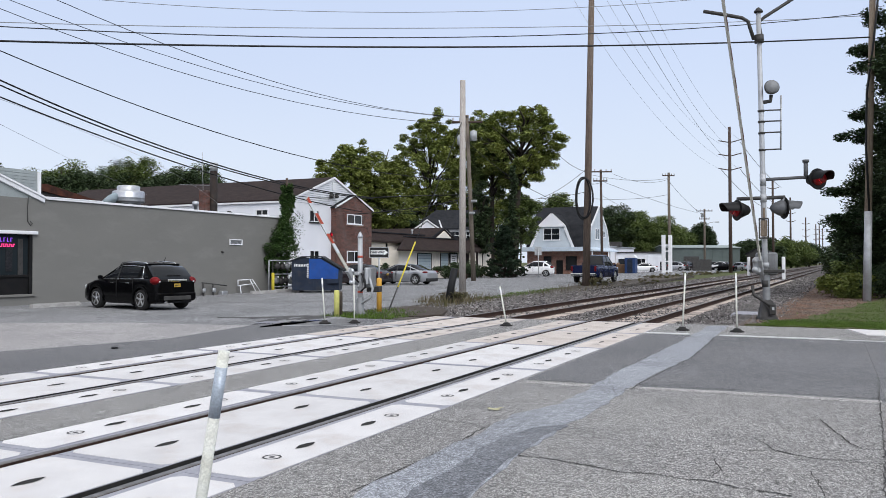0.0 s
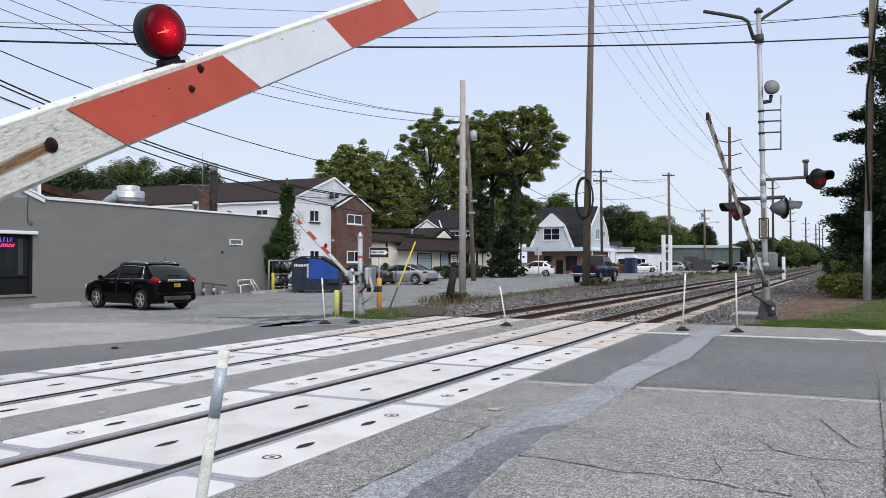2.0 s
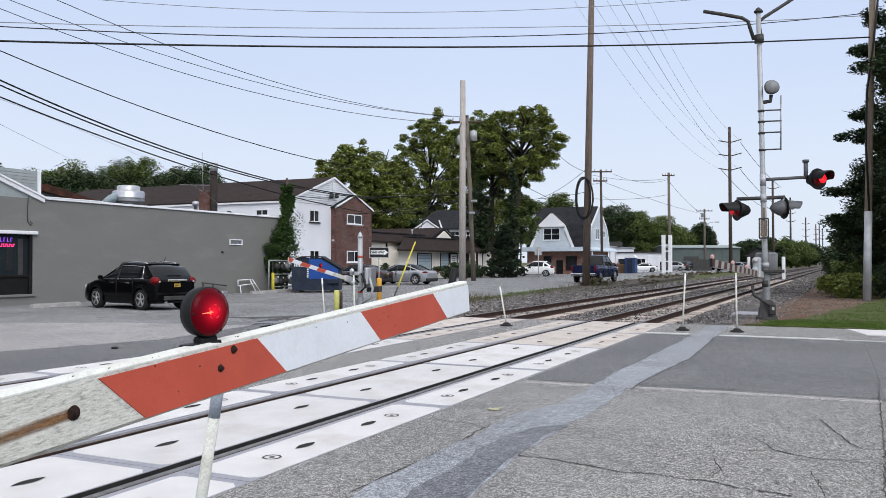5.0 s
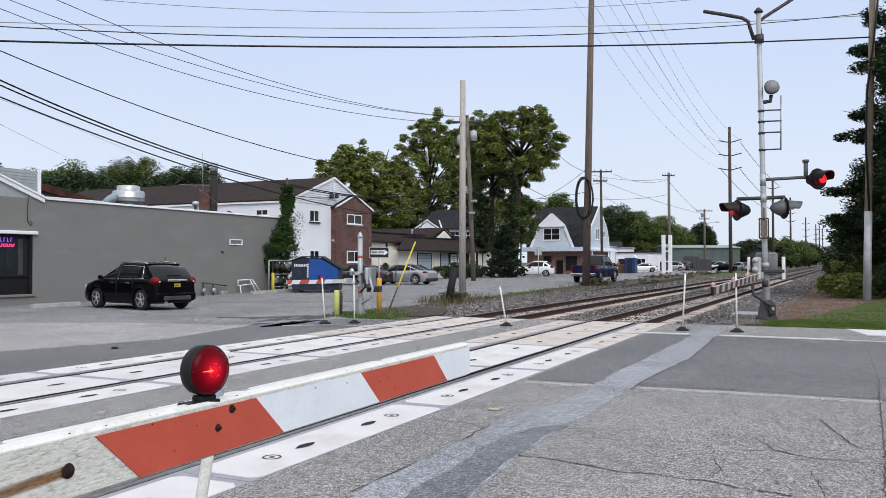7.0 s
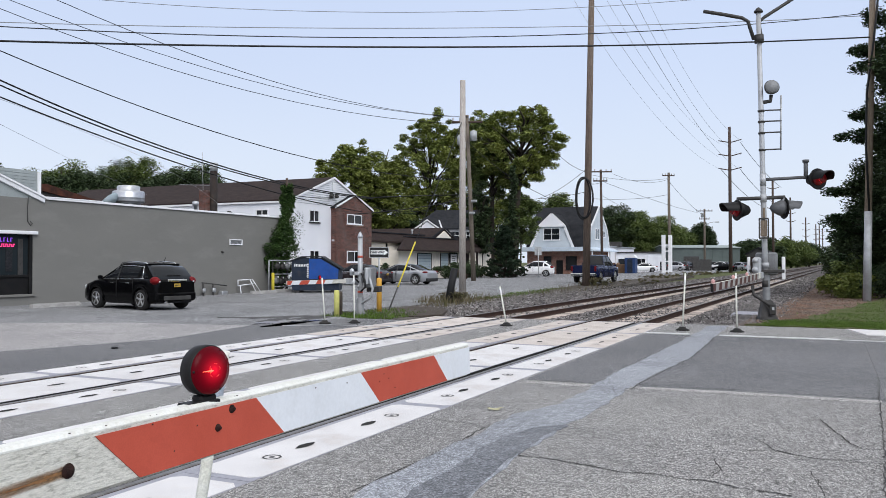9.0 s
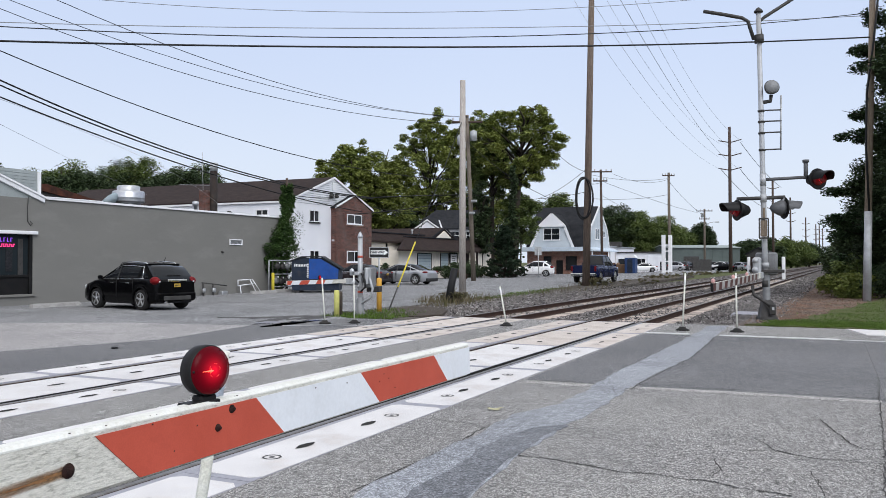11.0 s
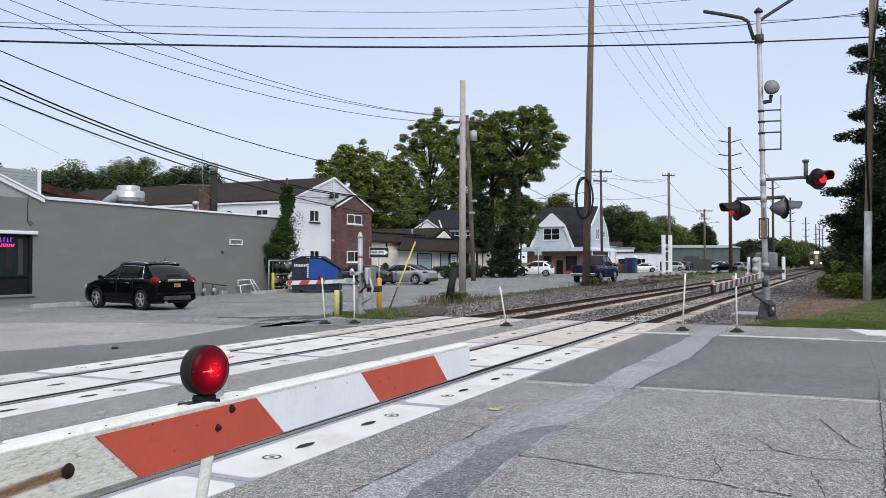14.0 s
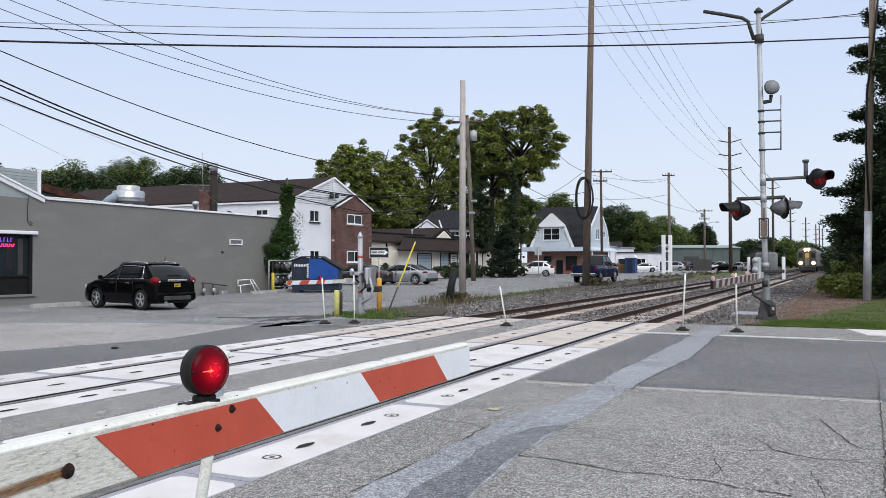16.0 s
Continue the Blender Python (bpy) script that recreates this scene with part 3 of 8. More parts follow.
def crack(pts, width=0.016, level=None):
    rnd = random.Random(len(pts) * 7 + int(pts[0][1] * 10))
    line = []
    for (x0, y0), (x1, y1) in zip(pts, pts[1:]):
        k = max(2, int(math.hypot(x1 - x0, y1 - y0) / 0.08))
        for i in range(k):
            f = i / k
            line.append((x0 + (x1 - x0) * f + rnd.uniform(-0.013, 0.013), y0 + (y1 - y0) * f + rnd.uniform(-0.02, 0.02)))
    line.append(pts[-1])
    b = bmesh.new()
    prev = None
    for i, (x, y) in enumerate(line):
        ax, ay = line[max(i - 1, 0)]
        bx, by = line[min(i + 1, len(line) - 1)]
        d = math.hypot(bx - ax, by - ay) or 1
        w = width * rnd.uniform(0.35, 1.2) / 2
        nx, ny = -(by - ay) / d * w, (bx - ax) / d * w
        cur = [b.verts.new((x + nx, y + ny, level(y) + 0.005 if level else 0.0055)), b.verts.new((x - nx, y - ny, level(y) + 0.005 if level else 0.0055))]
        if prev:
            b.faces.new((prev[0], prev[1], cur[1], cur[0]))
        prev = cur
    solid("road_crack", b, CRACK, "dark crack in the asphalt", "crack", group="cracks in the road", kind="structure")


crack([(-3.98, 8.07), (-3.49, 8.03), (-3.26, 7.91), (-3.21, 6.98), (-3.24, 5.94), (-3.25, 5.26)])
crack([(-2.53, 6.88), (-2.35, 6.9), (-2.08, 6.84), (-1.82, 6.79), (-1.56, 6.71), (-1.29, 6.76), (-1.07, 6.71), (-0.85, 6.74), (-0.63, 6.6), (-0.47, 6.6), (-0.27, 6.54)], 0.018)
crack([(-2.36, 7.79), (-2.11, 7.91), (-1.94, 7.9), (-1.65, 7.79), (-1.43, 7.74), (-1.27, 7.67), (-0.98, 7.78)], 0.011)
crack([(-0.8, 7.91), (-0.52, 8.02), (-0.33, 8.01)], 0.013)
crack([(-0.88, 8.46), (-0.68, 8.52), (-0.59, 8.35), (-0.48, 8.09), (-0.33, 7.99), (-0.15, 7.87), (0.08, 7.91), (0.25, 7.9), (0.4, 7.93)], 0.018)
crack([(-0.21, 9.93), (-0.1, 10.24)], 0.012)
crack([(-0.12, 9.9), (0.01, 9.27), (0.16, 8.7), (0.27, 8.45)], 0.014)
crack([(-0.16, 7.39), (-0.09, 6.99), (-0.05, 6.64)], 0.013)
crack([(-0.87, 6.86), (-0.84, 7.17), (-0.92, 7.46), (-0.88, 7.71)], 0.009)
crack([(-2.38, 19.6), (-2.31, 17.2), (-2.27, 15.1), (-2.40, 13.0), (-2.46, 11.1)], 0.022)
crack([(-3.97, 11.38), (-3.0, 11.46), (-2.5, 11.54), (-1.2, 11.64), (0.56, 11.66)], 0.03)
crack([(0.79, 17.54), (0.55, 11.98), (0.43, 8.45), (0.35, 6.83)])

bm = bmesh.new()


def stripe(bm, pts, w):
    prev = None
    for i, (x, y) in enumerate(pts):
        ax, ay = pts[max(i - 1, 0)]
        bx, by = pts[min(i + 1, len(pts) - 1)]
        d = math.hypot(bx - ax, by - ay)
        nx, ny = -(by - ay) / d * w / 2, (bx - ax) / d * w / 2
        cur = [bm.verts.new((x + nx, y + ny, 0.012)), bm.verts.new((x - nx, y - ny, 0.012))]
        if prev:
            bm.faces.new((prev[0], prev[1], cur[1], cur[0]))
        prev = cur


for pts in ([(-13.35, 18.1), (-12.4, 18.8), (-11.42, 19.1)], [(-11.38, 19.1), (-9.8, 19.07), (-8.3, 19.07)], [(0.25, 20.0), (2.4, 19.95)]):
    b = bmesh.new()
    stripe(b, pts, 0.13)
    solid("road_marking", b, WHITE_LINE, "worn white painted edge line on the road", "road marking", group="edge lines of the road", kind="structure")

for xa, xb in ((-4.1, -3.05), (-2.36, -1.12), (-1.08, 0.18)):
    b = bmesh.new()
    box(b, ((xa + xb) / 2, 20.12, 0.008), (xb - xa, 0.15, 0.022), 0.006)
    solid("kerb_strip", b, WHITE_LINE, "low white painted kerb strip on the road", "kerb", group="kerb strips", kind="structure")
# verge, soil and grass beyond the road
slab("verge", [(-13.4, 21.65), (-11.6, 21.65), (-11.9, 23.6), (-13.2, 26.5), (-13.0, 34), (-14.2, 60), (-16, 110), (-19.5, 110), (-17.4, 60), (-15.3, 34), (-15.5, 24.0)], -0.3, -0.045, VERGE_SOIL,
     "dark gravelly soil verge with weeds beside the track", "ground")
slab("soil_mound", [(-13.4, 23.7), (-12.1, 23.4), (-11.7, 24.6), (-12.5, 26.8), (-13.6, 28.4), (-14.8, 28.6), (-14.8, 26.8), (-14.0, 25.0)], -0.2, -0.015, SOIL_DARK, "dark bare soil heap in the verge", "ground")
slab("dirt_strip", [(-2.6, 23.55), (6.0, 23.4), (4.0, 30), (2.2, 60), (4.5, 160), (0.5, 160), (-1.5, 60), (-2.1, 30)], -0.3, -0.085, DIRT, "reddish brown bare dirt beside the track", "ground")
slab("lawn", [(-2.2, 24.5), (-1.0, 24.15), (0.1, 24.2), (1.3, 23.9), (12, 22.6), (60, 20), (60, 90), (6, 90), (4.2, 60), (2.9, 48.5), (1.75, 41.5), (1.0, 37.6), (0.75, 34.8), (-0.05, 33.0), (-0.05, 30.8), (-0.65, 28.9), (-0.6, 27.6), (-1.3, 26.7), (-1.5, 25.6)], -0.3, -0.02, GRASS_SOIL, "mown green grass verge at the roadside", "grass")
slab("pavement_slab", [(0.35, 23.3), (0.75, 21.6), (6, 20.9), (6, 22.6)], -0.3, 0.02, CONCRETE, "pale concrete pavement slab at the kerb", "pavement")

# ballast bed: a low mound with uneven top
ys = [23.52] + [24 + 0.6 * i for i in range(80)] + [75 + 5 * i for i in range(12)] + [150, 200, 300, 450, 700]
xs = [-13.6, -13.0, -12.4, -11.8, -11.2, -10.6, -9.8, -9.0, -8.4, -7.75, -7.1, -6.5, -5.7, -5.0, -4.4, -3.9, -3.4, -3.0, -2.6, -2.2]
hz = [-0.05, -0.055, -0.12, -0.195, -0.195, -0.192, -0.188, -0.192, -0.195, -0.24, -0.195, -0.192, -0.188, -0.192, -0.195, -0.225, -0.19, -0.15, -0.12, -0.10]
bm = bmesh.new()
grid = []
for y in ys:
    grid.append([bm.verts.new((x + bend(y), y, z + (random.uniform(-0.02, 0.02) if -13.5 < x < -2.4 else 0))) for x, z in zip(xs, hz)])
for a, b in zip(grid, grid[1:]):
    for i in range(len(xs) - 1):
        bm.faces.new((a[i], a[i + 1], b[i + 1], b[i])).smooth = True
solid("ballast_bed", bm, BALLAST, "grey crushed stone ballast with rusty brown stains under the tracks", "ballast", kind="structure")


def scatter_stones(name, regions, count, z_of, smin, smax, seed, mat=STONE):
    rs = np.random.RandomState(seed)
    v0 = np.array([(1, 0, 0), (-1, 0, 0), (0, 1, 0), (0, -1, 0), (0, 0, 1), (0, 0, -1)], float)
    f0 = np.array([(0, 2, 4), (2, 1, 4), (1, 3, 4), (3, 0, 4), (2, 0, 5), (1, 2, 5), (3, 1, 5), (0, 3, 5)])
    verts, faces = [], []
    for i in range(count):
        x0, x1, y0, y1 = regions[i % len(regions)]
        y = y0 + (y1 - y0) * rs.rand() ** 1.6
        x = rs.uniform(x0, x1)
        s = rs.uniform(smin, smax)
        m = Euler(rs.uniform(0, 6.3, 3)).to_matrix()
        q = (v0 * (s * rs.uniform(0.6, 1.3, (6, 1)))) @ np.array(m)
        q += (x + bend(y), y, z_of(x, y))
        faces += (f0 + 6 * len(verts)).tolist()
        verts.append(q)
    me = bpy.data.meshes.new(name)
    me.from_pydata(np.concatenate(verts).tolist(), [], faces)
    return solid(name, me, mat, "loose brown dirt clods and rubble" if mat is DIRT else "loose crushed grey ballast stones", "ballast stones", kind="stuff")


scatter_stones("ballast_stones", [(-12.6, -11.3, 23.6, 75), (-8.4, -7.1, 23.6, 75), (-4.4, -2.4, 23.6, 60), (-10.5, -9.1, 23.6, 60), (-6.4, -4.96, 23.6, 60), (-13.5, -12.0, 23.6, 60)], 15000,
               lambda x, y: np.interp(x, xs, hz) + 0.012, 0.022, 0.055, 5)
scatter_stones("ballast_stones", [(-4.5, -2.0, 36, 75), (-4.5, -1.6, 45, 120), (-13.2, -4.9, 55, 120)], 9000, lambda x, y: np.interp(x, xs, hz) + 0.015, 0.035, 0.085, 15)
scatter_stones("verge_stones", [(-15.2, -12.8, 24.5, 60), (-2.9, -1.5, 23.6, 46), (-15.4, -13.4, 30, 48), (-15.8, -12.6, 26, 70), (-3.2, -1.9, 23.6, 60)], 9000, lambda x, y: -0.035 if x < -6 else -0.075, 0.014, 0.034, 6)

scatter_stones("dirt_rubble", [(-2.0, 0.6, 25.5, 50), (-1.8, 1.2, 28, 60), (-2.4, -0.8, 24.5, 40)], 3800, lambda x, y: -0.08, 0.012, 0.045, 8, DIRT)
# rails
RAIL = [(-0.07, -0.172), (0.07, -0.172), (0.07, -0.155), (0.012, -0.135), (0.012, -0.045), (0.036, -0.036), (0.036, -0.008), (0.028, 0.0), (-0.028, 0.0), (-0.036, -0.008), (-0.036, -0.036), (-0.012, -0.045), (-0.012, -0.135), (-0.07, -0.155)]


def rail(parent, x):
    b = bmesh.new()
    prev = None
    for y in [-40, 0, 18] + [20 + 2 * i for i in range(10)] + [40, 60, 90, 130, 200, 300, 450, 700]:
        cur = [b.verts.new((x + bend(y) + px, y, pz)) for px, pz in RAIL]
        if prev:
            for i in range(len(RAIL)):
                f = b.faces.new((prev[i], prev[(i + 1) % len(RAIL)], cur[(i + 1) % len(RAIL)], cur[i]))
                f.material_index = 1 if i in (6, 7, 8) else 0
        prev = cur
    return part("rail", b, [RAIL_SIDE, RAIL_HEAD], parent, "rusty steel rail with a polished head")


tie_me = bmesh.new()
box(tie_me, (0, 0, -0.09), (2.6, 0.23, 0.18), 0.012)
tie_me = fin(tie_me, "railroad_tie")
for cx, word in ((NEAR, "nearer to the crossing mast"), (FAR, "beside the car park street")):
    tr = thing("railway_track", "straight railway track on ballast, " + word, "railway track", group="railway tracks", kind="structure")
    rail(tr, cx - 0.7535)
    rail(tr, cx + 0.7535)
    for i in range(130):
        y = 23.85 + 0.53 * i
        part("railroad_tie", tie_me, TIE, tr, "", pose(cx + bend(y) + random.uniform(-0.04, 0.04), y + random.uniform(-0.03, 0.03), -0.164 + random.uniform(-0.008, 0.004), 0, 0, -0.9 + random.uniform(-1, 1)))


# crossing panels
# a flat dark eye on the panel, painting the shade inside a recessed slot
def slot_shade(b, x, y, half=0.16, wide=0.05, z=0.004):
    n = 14
    top = [b.verts.new((x + wide * math.sin(math.pi * k / n), y - half + 2 * half * k / n, z)) for k in range(n + 1)]
    low = [b.verts.new((x - wide * math.sin(math.pi * k / n), y - half + 2 * half * k / n, z)) for k in range(n - 1, 0, -1)]
    b.faces.new(top + low)


def ring_plug(b, x, y, r=0.085):
    n = 18
    for r0, r1 in ((r * 0.8, r), (0.0, r * 0.3)):
        c = [b.verts.new((x + r1 * math.cos(2 * math.pi * k / n), y + r1 * math.sin(2 * math.pi * k / n), 0.004)) for k in range(n)]
        if r0:
            d = [b.verts.new((x + r0 * math.cos(2 * math.pi * k / n), y + r0 * math.sin(2 * math.pi * k / n), 0.004)) for k in range(n)]
            for k in range(n):
                b.faces.new((c[k], c[(k + 1) % n], d[(k + 1) % n], d[k]))
        else:
            b.faces.new(c)


def panel_mesh(w, l, notch=True):
    b = bmesh.new()
    c = 0.07 if notch else 0.0
    x, y = w / 2 - 0.012, l / 2 - 0.095
    prism(b, [(-x, -y + c), (-x + c, -y), (x - c, -y), (x, -y + c), (x, y - c), (x - c, y), (-x + c, y), (-x, y - c)], -0.16, 0.0, "z")
    return fin(b, "concrete_panel")


def frame_mesh(w, l):
    b = bmesh.new()
    box(b, (0, 0, -0.083), (w, l - 0.012, 0.158))
    return fin(b, "panel_frame")


PL = 3.66
meshes = {w: (panel_mesh(w, PL), frame_mesh(w, PL)) for w in (1.20, 0.67)}


def slot_mesh(kind):
    b = bmesh.new()
    if kind == "gauge":
        for y in (-PL / 2 + 0.72, PL / 2 - 0.76):
            slot_shade(b, 0, y)
    else:
        for y in (-PL / 2 + 1.23, PL / 2 - 1.27):
            slot_shade(b, 0, y)
    return fin(b, "lifting_slot")


def ringp_mesh():
    b = bmesh.new()
    for y in (-PL / 2 + 0.72, PL / 2 - 0.76):
        ring_plug(b, 0.0, y)
    return fin(b, "lifting_ring")


meshes_far = {w: (panel_mesh(w, PL), frame_mesh(w, PL)) for w in (1.20, 0.67)}
slots = {"gauge": slot_mesh("gauge"), "field": slot_mesh("field")}
rings = ringp_mesh()
for cx in (NEAR, FAR):
    cr = thing("grade_crossing", "pale concrete crossing panels with grey steel edges round the rails", "level crossing", group="crossing surfaces", kind="structure")
    for y0 in JOINTS[:-1]:
        for dx, w, kind in ((0, 1.20, "gauge"), (1.215, 0.67, "field"), (-1.215, 0.67, "field")):
            pm, fm = meshes_far[w] if y0 > 15.5 else meshes[w]
            jig = random.uniform(-0.002, 0.003)
            p = part("concrete_panel", pm, CONCRETE_TAN if y0 > 15.5 else CONCRETE, cr, "", pose(cx + dx, y0 + PL / 2, jig))
            part("panel_frame", fm, PANEL_STEEL, p, "grey steel edging")
            part("lifting_slot", slots[kind], RUBBER_AND_SHADE, p, "flat dark patches for the shaded lifting slots")
            if kind == "field":
                part("lifting_ring", rings, DARK_STEEL, p, "round lifting sockets")
    b = bmesh.new()
    for side in (-1, 1):
        box(b, (cx + side * 0.66, -8.2, -0.18), (0.12, 63.4, 0.12))
        box(b, (cx + side * 0.606, -8.2, -0.085), (0.012, 63.4, 0.16))
    part("flangeway_filler", b, RUBBER_AND_SHADE, cr, "black rubber flangeway strip")
    b = bmesh.new()
    for side in (-1, 1):
        box(b, (cx + side * 0.835, -8.2, -0.06), (0.088, 63.4, 0.096))
    part("field_filler", b, PANEL_STEEL, cr, "grey rubber strip along the rail")

# ---- buildings ----
def window(parent, x, y, z, w, h, face="x", frame_mat=WHITE_PAINT, glass=GLASS_DARK, mull=1, depth=0.07, cross=0, sill=True):
    """A sash window in a wall that faces +x ("x") or -y ("-y"); x, y, z: the middle of its lower edge on the wall's face."""
    m = pose(x, y, z) if face == "x" else pose(x, y, z, 0, 0, -90)
    wn = new("window")
    wn.parent = parent
    wn.matrix_basis = m
    b = bmesh.new()
    t = 0.07
    for c, s in (((0.01, 0, t / 2), (depth, w, t)), ((0.01, 0, h - t / 2), (depth, w, t)), ((0.01, -w / 2 + t / 2, h / 2), (depth, t, h - 2 * t)), ((0.01, w / 2 - t / 2, h / 2), (depth, t, h - 2 * t))):
        box(b, c, s, 0.006)
    for i in range(mull):
        box(b, (0.0, -w / 2 + w * (i + 1) / (mull + 1), h / 2), (depth * 0.8, 0.055, h - 2 * t))
    for i in range(cross):
        box(b, (-0.004, 0, h * (i + 1) / (cross + 1)), (depth * 0.7, w - 2 * t, 0.045))
    part("window_frame", b, frame_mat, wn)
    for i in range(mull + 1):
        pw = w / (mull + 1)
        boxpart("pane", (-0.005, -w / 2 + pw * (i + 0.5), h / 2), (0.02, pw - 0.03, h - 2 * t), glass, wn)
    if sill:
        boxpart("window_sill", (0.05, 0, -0.035), (0.16, w + 0.12, 0.07), frame_mat, wn, 0.01)
    return wn


def gable_roof(name, parent, mat, x0, x1, y0, y1, z_eave, z_ridge, along="x", over=0.3, th=0.16):
    """Two sloping slabs; the ridge runs along x or y."""
    b = bmesh.new()
    if along == "x":
        yc = (y0 + y1) / 2
        k = (z_ridge - z_eave) / (yc - y0)
        poly = [(y0 - over, z_eave - over * k), (yc, z_ridge), (y1 + over, z_eave - over * k), (y1 + over, z_eave - over * k + th), (yc, z_ridge + th), (y0 - over, z_eave - over * k + th)]
        prism(b, poly, x0 - over, x1 + over, "x")
    else:
        xc = (x0 + x1) / 2
        k = (z_ridge - z_eave) / (xc - x0)
        poly = [(x0 - over, z_eave - over * k), (xc, z_ridge), (x1 + over, z_eave - over * k), (x1 + over, z_eave - over * k + th), (xc, z_ridge + th), (x0 - over, z_eave - over * k + th)]
        prism(b, poly, y0 - over, y1 + over, "y")
    return part(name, b, mat, parent)


def rake(parent, x, pts, mat=WHITE_PAINT, w=0.22, th=0.05):
    """A fascia board along a gable's edge, in a plane of constant x."""
    for (y0, z0), (y1, z1) in zip(pts, pts[1:]):
        b = bmesh.new()
        prism(b, [(y0, z0 - w), (y1, z1 - w), (y1, z1), (y0, z0)], x, x + th, "x")
        part("fascia", b, mat, parent)


# grey shop: long blank masonry wall beside the car park
shop = thing("shop_building", "long grey painted masonry shop with flat roof, white coping", "building", pose(0, 0, 0))
GX = -29.3
wz0, wz1 = 0.42, 2.84
for c, sz in (((GX - 0.2, 31.35, 2.0), (0.4, 16.8, 4.6)), ((GX - 0.2, 9.3, 2.0), (0.4, 13.2, 4.6)), ((GX - 0.2, 19.42, wz0 / 2 - 0.15), (0.4, 7.06, wz0 + 0.3)), ((GX - 0.2, 19.42, (wz1 + 4.3) / 2), (0.4, 7.06, 4.3 - wz1)),
              ((GX - 9, 2.9, 2.0), (17.6, 0.4, 4.6)), ((GX - 9, 39.6, 2.0), (17.6, 0.3, 4.6)), ((GX - 18, 21.2, 2.0), (0.4, 37, 4.6))):
    boxpart("wall", c, sz, GRAY_STUCCO, shop)
boxpart("roof", (GX - 9, 21.2, 4.1), (17.5, 36.2, 0.12), SHINGLE_DARK, shop)
b = bmesh.new()
box(b, (GX - 0.17, 31.7, 4.34), (0.5, 16.2, 0.09), 0.01)
part("coping", b, WHITE_PAINT, shop, "white metal coping")
b = bmesh.new()
box(b, (GX - 0.17, 25.0, 4.40), (0.52, 2.9, 0.05), 0.01)
part("coping", b, WHITE_PAINT, shop, "white metal coping")
# shop window with dark bulkhead
wn = new("shop_window")
wn.parent = shop
b = bmesh.new()
for c, s in (((GX - 0.05, 22.86, 1.63), (0.16, 0.13, 2.4)), ((GX - 0.05, 19.4, 1.16), (0.12, 6.9, 0.10)), ((GX - 0.05, 20.6, 2.0), (0.12, 0.09, 1.7))):
    box(b, c, s, 0.01)
part("window_frame", b, BLACK_PAINT, wn)
boxpart("kick_panel", (GX - 0.09, 19.4, 0.79), (0.08, 6.9, 0.74), BLACK_PAINT, wn, label="black panel under the glass")
boxpart("pane", (GX - 0.10, 19.4, 2.02), (0.02, 6.9, 1.64), glass_material("shop_glass", (0.02, 0.026, 0.03)), wn)
boxpart("poster", (GX - 0.075, 21.95, 2.0), (0.015, 0.30, 1.3), SHINGLE_DARK, wn, label="dark narrow panel behind the glass")
boxpart("poster", (GX - 0.073, 22.45, 1.9), (0.015, 0.22, 1.5), DARK_STEEL, wn, label="dark grey curtain behind the glass")
boxpart("lintel", (GX + 0.06, 19.5, 2.90), (0.2, 7.2, 0.14), WHITE_PAINT, wn, 0.02, label="white metal hood over the window")
boxpart("window_sill", (GX + 0.03, 19.5, 0.38), (0.12, 7.1, 0.10), GRAY_STUCCO, wn, 0.01)
# lit sign in the window: unreadable glowing strokes
neon = thing("neon_sign", "pink and violet neon sign glowing behind the shop window", "neon sign")
rnd = random.Random(5)
for row, (z, mat, h, n) in enumerate(((2.60, NEON_VIOLET, 0.17, 4), (2.38, NEON_PINK, 0.12, 8))):
    b = bmesh.new()
    for i in range(n):
        y = 21.52 + (0.15 if row == 0 else 0.085) * i + (0.04 if row == 0 else 0)
        box(b, (GX - 0.055, y, z), (0.02, 0.03, h), 0.005)
        box(b, (GX - 0.055, y + 0.04, z + h * (0.4 if i % 2 else -0.4)), (0.02, 0.06, 0.024))
    part("neon_tube", b, mat, neon, "glowing pink strokes" if row else "glowing violet strokes")
# gabled clapboard front above the window
gab = thing("gable_front", "grey green clapboard false gable with white trim on the shop roof", "gable", group="")
for i in range(9):
    z = 4.32 + 0.128 * i
    b = bmesh.new()
    prism(b, [(GX - 0.42, z), (GX - 0.385, z), (GX - 0.40, z + 0.14), (GX - 0.42, z + 0.14)], 12.0, 23.45, "y")
    part("clapboard", b, SIDING_GRAY, gab)
boxpart("backing", (GX - 0.5, 17.7, 4.85), (0.14, 11.4, 1.1), SIDING_GRAY, gab)
boxpart("corner_board", (GX - 0.40, 23.52, 4.86), (0.16, 0.14, 1.14), WHITE_PAINT, gab, 0.01, "white corner board")
b = bmesh.new()
prism(b, [(17.5, 4.16), (23.35, 4.16), (23.35, 4.22), (20.3, 5.32), (17.5, 4.22)], GX - 0.30, GX - 0.02, "x")
part("pediment", b, SIDING_GRAY, gab)
rake(gab, GX - 0.02, [(20.35, 5.50), (23.45, 4.36)], WHITE_PAINT, 0.20, 0.10)
rake(gab, GX + 0.03, [(20.35, 5.56), (23.55, 4.38)], WHITE_PAINT, 0.08, 0.10)
# conduit loop on the wall
pts = [(GX + 0.03, 22.72, 4.35), (GX + 0.03, 22.68, 3.9), (GX + 0.03, 22.70, 3.35), (GX + 0.03, 22.82, 3.20), (GX + 0.03, 22.92, 3.30), (GX + 0.03, 22.80, 3.36)]
b = bmesh.new()
tube(b, pts, 0.018, 6)
solid("hanging_cable", b, DARK_STEEL, "thin dark cable hanging down the grey wall", "cable")
